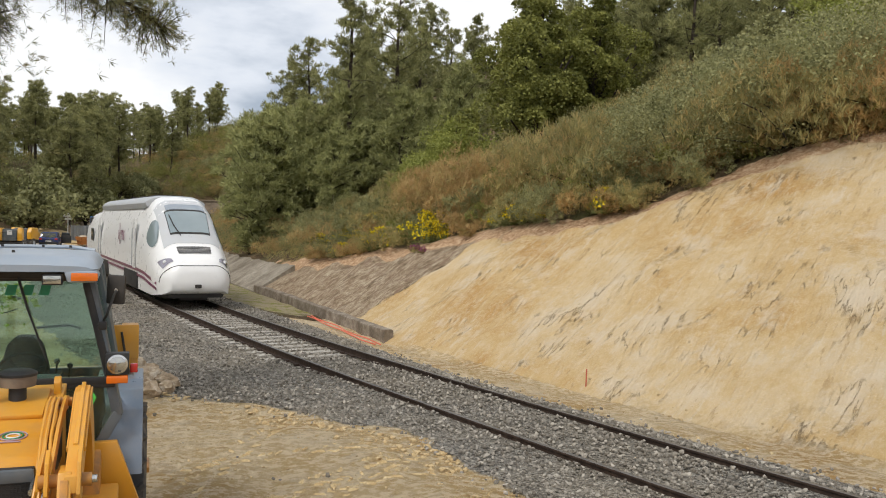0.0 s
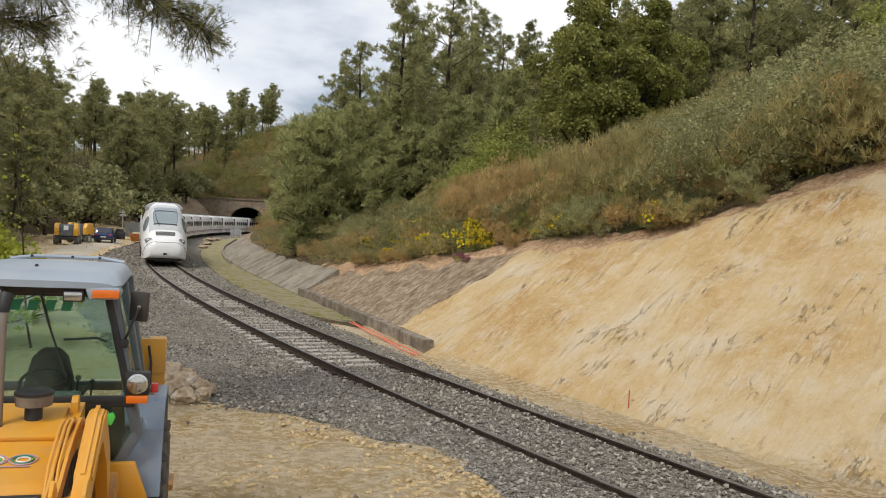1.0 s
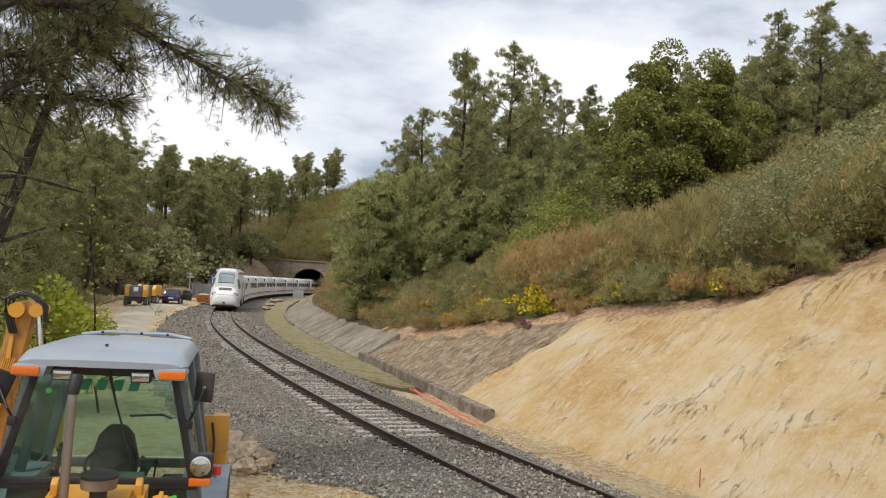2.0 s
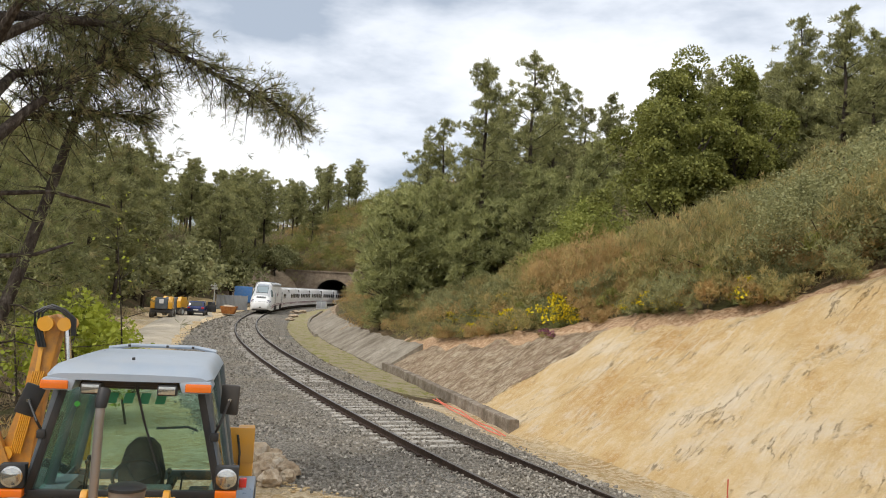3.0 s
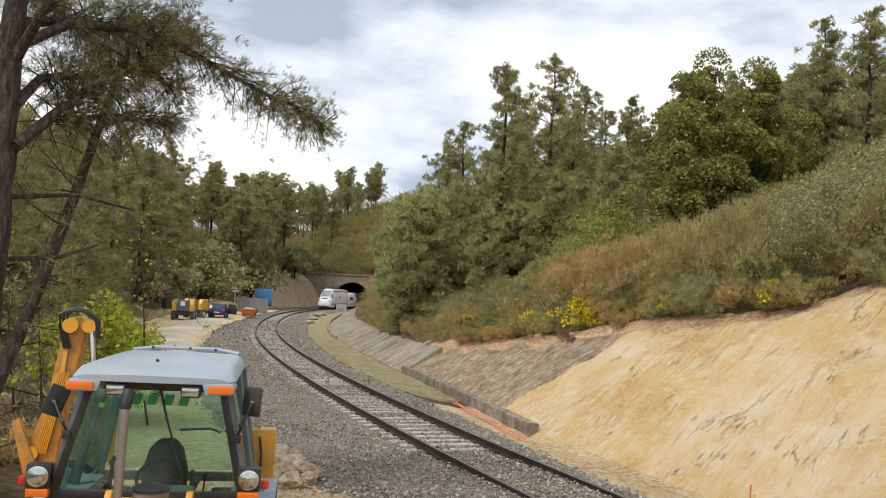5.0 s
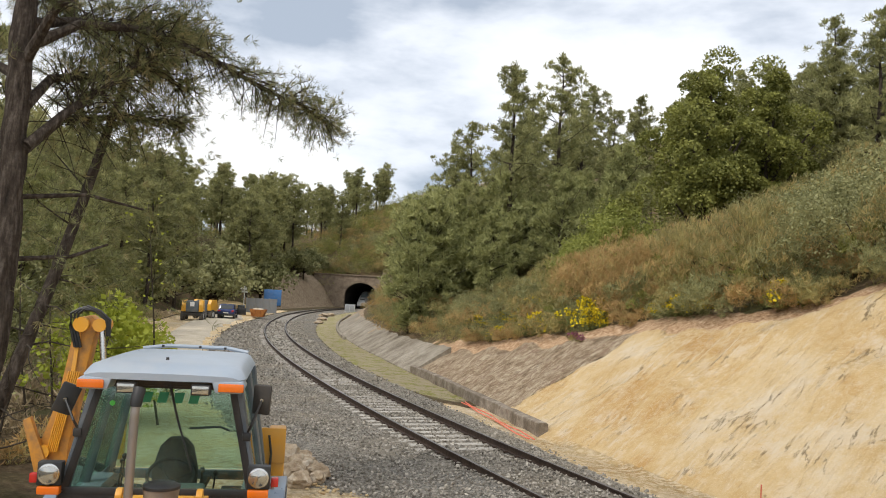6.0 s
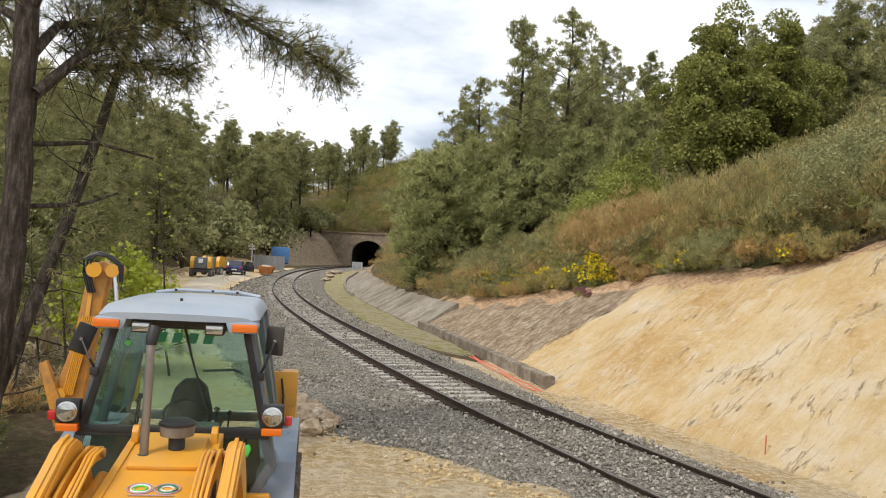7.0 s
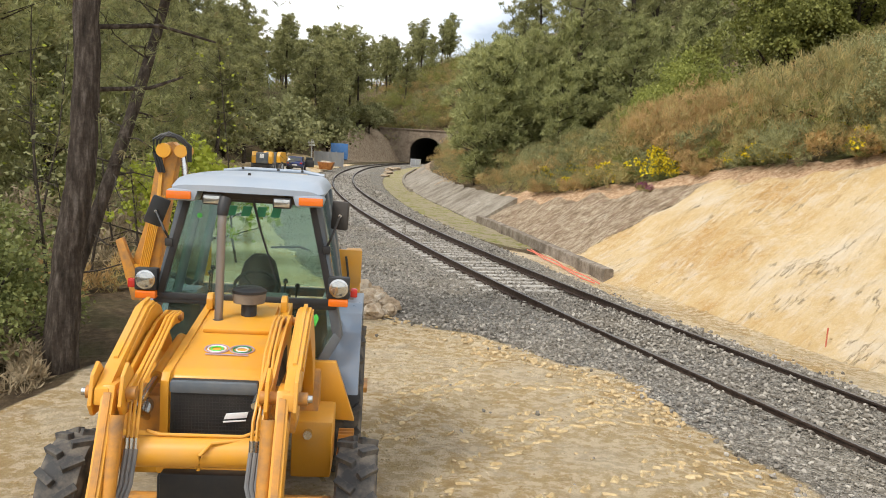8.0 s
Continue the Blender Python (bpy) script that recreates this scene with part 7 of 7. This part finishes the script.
# ---- the hill over the tunnel ----
for k in range(150):
    s, o = PORTAL + 1.5 + rng.uniform(0, 1) ** 1.5 * 60, rng.uniform(-40, 34)
    strew(rng.choice(["heath_dull", "heath", "shrub", "holly"], p=[0.45, 0.3, 0.15, 0.1]), *so_xy(s, o), rng.uniform(1.1, 2.4))
for k in range(400):
    s, o = PORTAL + 1.2 + rng.uniform(0, 1) ** 1.6 * 46, rng.uniform(-18, 16)
    strew(rng.choice(["heath_dull", "heath", "shrub", "holly"], p=[0.36, 0.18, 0.10, 0.36]), *so_xy(s, o), rng.uniform(1.0, 2.1))
for o in (-9.5, -7, -4.5, -2, 0.8, 3.5, 6.5, 8.6, 10.5):
    strew(("shrub", "holly")[int(o) % 2], *so_xy(PORTAL + 2.2, o), 1.5)
for k in range(70):
    s, o = rng.uniform(150, 196), rng.uniform(8, 24)
    strew(rng.choice(["heath_dull", "heath", "shrub", "holly"]), *so_xy(s, cut_edge(min(s, 182)) - 5 + o * 0.8), rng.uniform(1.1, 2.0))
for px_, py_, sc in ((-29.3, 233.0, 0.62), (-24.6, 233.7, 0.68), (-8.2, 203.0, 0.5), (-11.0, 207.0, 0.4)):
    plant("pine_far", px_, py_, sc)
for k in range(60):
    s, o = rng.uniform(PORTAL + 3, PORTAL + 55), -rng.uniform(7, 70)
    plant(("pine_far", "pine_far2")[k % 2], *so_xy(s, o), rng.uniform(0.7, 1.0))
for k in range(26):
    s, o = rng.uniform(150, 200), -rng.uniform(9, 20)
    (plant if k % 3 == 0 else strew)(("grove", "holly", "shrub")[k % 3], *so_xy(s, o), rng.uniform(0.5, 0.9) if k % 3 == 0 else rng.uniform(1.4, 2.4))
# ---- wood on the open side ----
for k in range(64):
    s, o = rng.uniform(62, 178), -rng.uniform(17, 60)
    plant(("pine_far", "pine_far2", "pine_far")[k % 3], *so_xy(s, o), rng.uniform(0.85, 1.15))
for kd, s, o, sc in (("grove", 106, -11.5, 1.3), ("grove", 116, -12.5, 1.2), ("grove", 142, -11.0, 1.3), ("grove", 128, -14, 1.2), ("grove", 98, -15.5, 1.2), ("grove", 86, -14.5, 1.1), ("pine_far2", 90, -13, 1.0), ("pine_far2", 80, -14, 1.0)):
    plant(kd, *so_xy(s, o), sc)
for k in range(34):
    s, o = rng.uniform(24, 76), -rng.uniform(12.4, 30)
    plant(("pine_b", "pine_c", "pine_b", "young_a")[k % 4], *so_xy(s, o - (1.5 if s < 40 else 0)), rng.uniform(0.62, 0.92) * (1.3 if k % 4 == 3 else 1))
for k in range(18):
    s, o = rng.uniform(2, 26), -rng.uniform(15.5, 34)
    plant(("pine_c", "pine_a", "young_a")[k % 3], *so_xy(s, o), rng.uniform(0.65, 0.95))
for k in range(90):
    s, o = rng.uniform(3, 80), 0
    o = -10.9 - rng.exponential(3.5)
    (plant if s < 20 else strew)(rng.choice(["shrub", "heath_dull", "scrub", "holly", "scrub"] if s > 15 else ["heath_dull", "scrub", "scrub", "heath"]), *so_xy(s, o), rng.uniform(0.5, 1.15))
for k in range(50):
    s, o = rng.uniform(2.0, 22), -10.8 - rng.exponential(2.2)
    plant("scrub", *so_xy(s, o), rng.uniform(0.35, 0.8))
plant("holly", *so_xy(34.8, -9.6), 1.5)
plant("holly", *so_xy(31.0, -10.2), 1.3)
plant("holly", *so_xy(38.0, -10.4), 1.4)
for kd, s, o, sc in (("pine_b", 17, -14.2, 0.66), ("pine_b", 22.5, -13.4, 0.6), ("pine_b", 28, -13.0, 0.66), ("pine_b", 33.5, -13.4, 0.72), ("pine_c", 13, -16.5, 0.8), ("young_a", 25, -12.2, 1.2), ("young_a", 19, -12.8, 1.1), ("young_a", 40, -12.2, 1.3), ("pine_b", 46, -13, 0.75), ("pine_b", 54, -13.5, 0.8)):
    plant(kd, *so_xy(s, o), sc)
for k in range(60):
    s, o = rng.uniform(PORTAL + 4, PORTAL + 60), -rng.uniform(5, 75)
    strew(("shrub", "holly")[k % 2], *so_xy(s, o), rng.uniform(2.0, 3.4))
for k in range(60):
    s, o = rng.uniform(85, 180), -rng.uniform(15, 60)
    strew(("shrub", "holly")[k % 2], *so_xy(s, o), rng.uniform(1.6, 3.0))
for k in range(70):
    s, o = rng.uniform(9, 32), -11.5 - rng.uniform(0, 7)
    strew("scrub", *so_xy(s, o), rng.uniform(0.9, 2.0))
for kd, x, y, sc in (("pine_b", 31.0, 44.0, 0.62), ("pine_b", 33.5, 40.0, 0.66), ("pine_c", 30.0, 36.0, 0.7), ("pine_b", 36.5, 46.0, 0.6), ("pine_b", 28.0, 33.0, 0.5), ("oak_small", 24.5, 31.5, 1.0), ("pine_b", 24.0, 40.0, 0.55), ("oak", 25.5, 36.0, 0.6)):
    plant(kd, x, y, sc)
for k in range(16):
    s, o = rng.uniform(135, 182), -rng.uniform(11, 25)
    plant(("pine_far2", "pine_far")[k % 2], *so_xy(s, o), rng.uniform(1.0, 1.25))
plant("lime", -8.6, 19.5, 0.85)
plant("lime", -9.6, 24.0, 0.7)
plant("laurel", -7.35, 10.0, 0.80, z=-0.3)
plant("laurel", -8.6, 11.0, 1.0)
plant("laurel", -8.0, 9.2, 0.8)


def near_pine():
    """The old pine over the machine: bare trunk and long limbs hung with needle bunches."""
    r = np.random.default_rng(42)
    t = thing("pine_tree", Matrix(), "old pine with rugged grey bark and long drooping needle branches", "tree")
    trunk = MB()
    line = [(-5.98, 9.80, -0.5), (-5.97, 9.80, 0.0), (-5.90, 9.88, 1.48), (-5.80, 10.0, 2.6), (-5.80, 10.1, 3.9), (-5.84, 10.15, 5.2), (-5.92, 10.28, 6.5), (-5.98, 10.46, 7.6), (-5.9, 10.6, 9.2), (-5.8, 10.6, 11.0)]
    fine = []
    for a, b in zip(line[:-1], line[1:]):
        for k in range(6):
            fine.append(Vector(a).lerp(Vector(b), k / 6) + Vector((r.normal(0, 0.008), r.normal(0, 0.008), 0)))
    rad = [0.27 if p.z < -0.2 else 0.205 - 0.0105 * p.z + 0.05 * max(0, 0.6 - p.z) for p in fine]
    trunk.tube(fine, rad, 22)
    v = trunk.v[-1]
    for i in range(len(v)):
        ax = fine[i // 22]
        d = Vector(v[i]) - ax
        n = noise.noise((d.normalized().x * 7, d.normalized().y * 7, ax.z * 2.2)) * 0.03 + noise.noise((d.normalized().x * 16, d.normalized().y * 16, ax.z * 5)) * 0.016
        v[i] = np.array(ax + d * (1 + n / max(d.length, 0.05)))
    part("trunk", trunk, M_BARK, t, "thick rugged bark", smooth=False)
    limbs = [[(-5.8, 10.28, 6.4), (-5.49, 10.9, 6.9), (-4.99, 11.79, 7.15), (-4.28, 12.81, 7.05), (-3.57, 13.74, 6.8), (-3.0, 14.3, 6.65), (-2.6, 14.55, 6.42)],
             [(-5.67, 10.13, 5.05), (-5.5, 10.67, 5.59), (-5.26, 11.24, 6.09), (-5.04, 11.99, 6.73), (-4.71, 12.65, 7.32)],
             [(-5.9, 10.46, 7.5), (-5.5, 11.2, 8.1), (-5.0, 11.9, 8.3), (-4.6, 12.5, 8.2)],
             [(-5.9, 10.4, 7.0), (-6.4, 11.2, 7.5), (-6.5, 12.4, 7.6), (-6.2, 13.4, 7.3)],
             [(-5.8, 10.2, 5.9), (-6.6, 10.6, 6.3), (-7.4, 11.4, 6.5), (-8.0, 12.2, 6.2)],
             [(-5.75, 10.15, 4.4), (-5.2, 10.9, 4.55), (-4.7, 11.6, 4.45)], [(-5.8, 10.1, 3.6), (-5.3, 10.8, 3.7), (-5.0, 11.2, 3.9)],
             [(-5.9, 10.5, 8.4), (-5.2, 10.9, 9.1), (-4.4, 11.6, 9.3)], [(-5.8, 10.2, 6.2), (-5.3, 9.9, 6.8), (-4.7, 10.0, 7.3), (-4.3, 10.4, 7.7)],
             [(-5.9, 10.4, 7.9), (-6.6, 9.8, 8.5), (-7.2, 9.6, 8.6)],
             [(-5.75, 10.2, 5.6), (-5.78, 10.8, 6.1), (-5.61, 11.73, 6.4), (-5.3, 12.96, 6.85), (-4.9, 13.6, 6.7)],
             [(-5.85, 10.35, 6.7), (-5.7, 11.1, 7.0), (-5.46, 11.8, 7.2), (-5.04, 13.06, 7.7), (-4.6, 13.75, 7.55)],
             [(-5.72, 10.15, 5.0), (-5.74, 11.1, 5.6), (-5.36, 12.39, 5.95), (-4.94, 13.5, 6.1)]]
    fol = [1.0, 0.85, 1.0, 0.8, 0.7, 0.0, 0.0, 0.8, 0.5, 0.5, 1.0, 1.0, 0.9]
    pts, dirs = [], []
    twigs = MB()
    for lb, f in zip(limbs, fol):
        w = [Vector(p) for p in lb]
        part("limb", MB().tube(w, [0.075 - 0.06 * k / (len(w) - 1) for k in range(len(w))] if f else [0.035 - 0.02 * k / (len(w) - 1) for k in range(len(w))], 8), M_BARK, t)
        if not f:
            continue
        ln = sum((b - a).length for a, b in zip(w[:-1], w[1:]))
        for _ in range(int(ln * 52 * f)):
            u = r.uniform(0.18, 1.0) ** 0.8 * (len(w) - 1)
            i = min(int(u), len(w) - 2)
            a = w[i].lerp(w[i + 1], u - i)
            along_ = (w[i + 1] - w[i]).normalized()
            d = (along_ * r.uniform(0.2, 0.9) + Vector(r.normal(0, 0.75, 3)) + Vector((0, 0, -0.05))).normalized()
            tl = r.uniform(0.3, 0.95) * (1.15 - 0.5 * u / (len(w) - 1))
            m = a + d * tl * 0.55 + Vector((0, 0, 0.02))
            e = a + d * tl + Vector((0, 0, -0.10 * tl))
            twigs.tube([a, m, e], [0.010, 0.007, 0.004], 4, False)
            for q in np.linspace(0.45, 1.0, 5):
                c = a.lerp(m, q * 2) if q < 0.5 else m.lerp(e, q * 2 - 1)
                pts.append(c + Vector(r.normal(0, 0.05, 3)))
                dirs.append(d * 0.9 + Vector((0, 0, 0.25)))
    tagged(part("twigs", twigs, M_BARK_D, t), kind="stuff")
    crown = MB()
    needles(crown, pts, dirs, r, 14, 0.125, 0.0042)
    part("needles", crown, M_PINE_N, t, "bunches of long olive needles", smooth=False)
    # a leaning thin stem behind
    t2 = thing("pine_tree", Matrix(), "thin leaning pine stem with dead side branches", "tree")
    st = [(-6.35, 10.1, -0.3), (-6.22, 10.4, 0.8), (-6.1, 10.7, 1.6), (-5.95, 11.1, 2.55), (-5.83, 11.5, 3.54), (-5.73, 11.9, 4.56), (-5.6, 12.4, 6.0), (-5.4, 12.9, 7.6)]
    part("trunk", MB().tube(st, [0.11, 0.10, 0.095, 0.09, 0.082, 0.075, 0.06, 0.03], 10), M_BARK, t2)
    tw = MB()
    for k in range(26):
        u = r.uniform(1, 6.9)
        a = Vector(st[int(u)]).lerp(Vector(st[int(u) + 1]), u - int(u))
        lb = limb_line(a, (r.normal(), r.normal(), r.uniform(-0.1, 0.5)), r.uniform(0.5, 1.5), r, 0.1, 4, 0.22)
        tw.tube(lb, [0.016, 0.012, 0.009, 0.006, 0.003], 5)
    tagged(part("dead_branches", tw, M_BARK_D, t2), kind="stuff")
    p2, d2 = [], []
    for k in range(900):
        u = r.uniform(3.6, 6.99)
        a = Vector(st[int(u)]).lerp(Vector(st[int(u) + 1]), u - int(u))
        q = a + Vector(r.normal(0, 0.75, 3))
        p2.append(q)
        d2.append((q - a).normalized())
    cr = MB()
    needles(cr, p2, d2, r, 11, 0.17, 0.0065)
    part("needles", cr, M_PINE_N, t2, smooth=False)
    # upright saplings among the scrub
    for k in range(16):
        x, y = -7.0 - r.uniform(0, 5.5), 10.5 + r.uniform(0, 10)
        h = r.uniform(2.5, 6)
        s3 = thing("sapling", Matrix.Translation((x, y, drop(x, y) - 0.2)), "thin bare sapling in the undergrowth", "sapling", "saplings in the wood")
        ln = limb_line((0, 0, 0), (r.normal(0, 0.12), r.normal(0, 0.12), 1), h, r, 0, 6, 0.05)
        part("stem", MB().tube(ln, [0.035 - 0.029 * q / 6 for q in range(7)], 6), M_BARK_D, s3)
        mb = MB()
        for _ in range(14):
            q = int(r.integers(1, 6))
            mb.tube(limb_line(ln[q], (r.normal(), r.normal(), r.uniform(0, 0.8)), r.uniform(0.3, 1.0), r, 0, 3, 0.2), [0.010, 0.008, 0.005, 0.002], 4)
        tagged(part("twigs", mb, M_BARK_D, s3), kind="stuff")
        lf = MB()
        leaves(lf, np.array([list(ln[int(r.integers(2, 7))] + Vector(r.normal(0, 0.35, 3))) for _ in range(110)]), r, 0.07)
        part("leaves", lf, M_SHRUB if k % 3 else M_LIME, s3, smooth=False)


near_pine()


join_loose()


for kind, ob in KINDS.items():
    if kind not in USED:
        for q in (*ob.children_recursive, ob):
            bpy.data.objects.remove(q)


# ======== what moves ========
def motions():
    times = [0.5 * k for k in range(17)]
    for car, back, length in TRAIN:
        walk(car, [(t, car_pose(nose_at(t) + back, length)) for t in times])


motions()
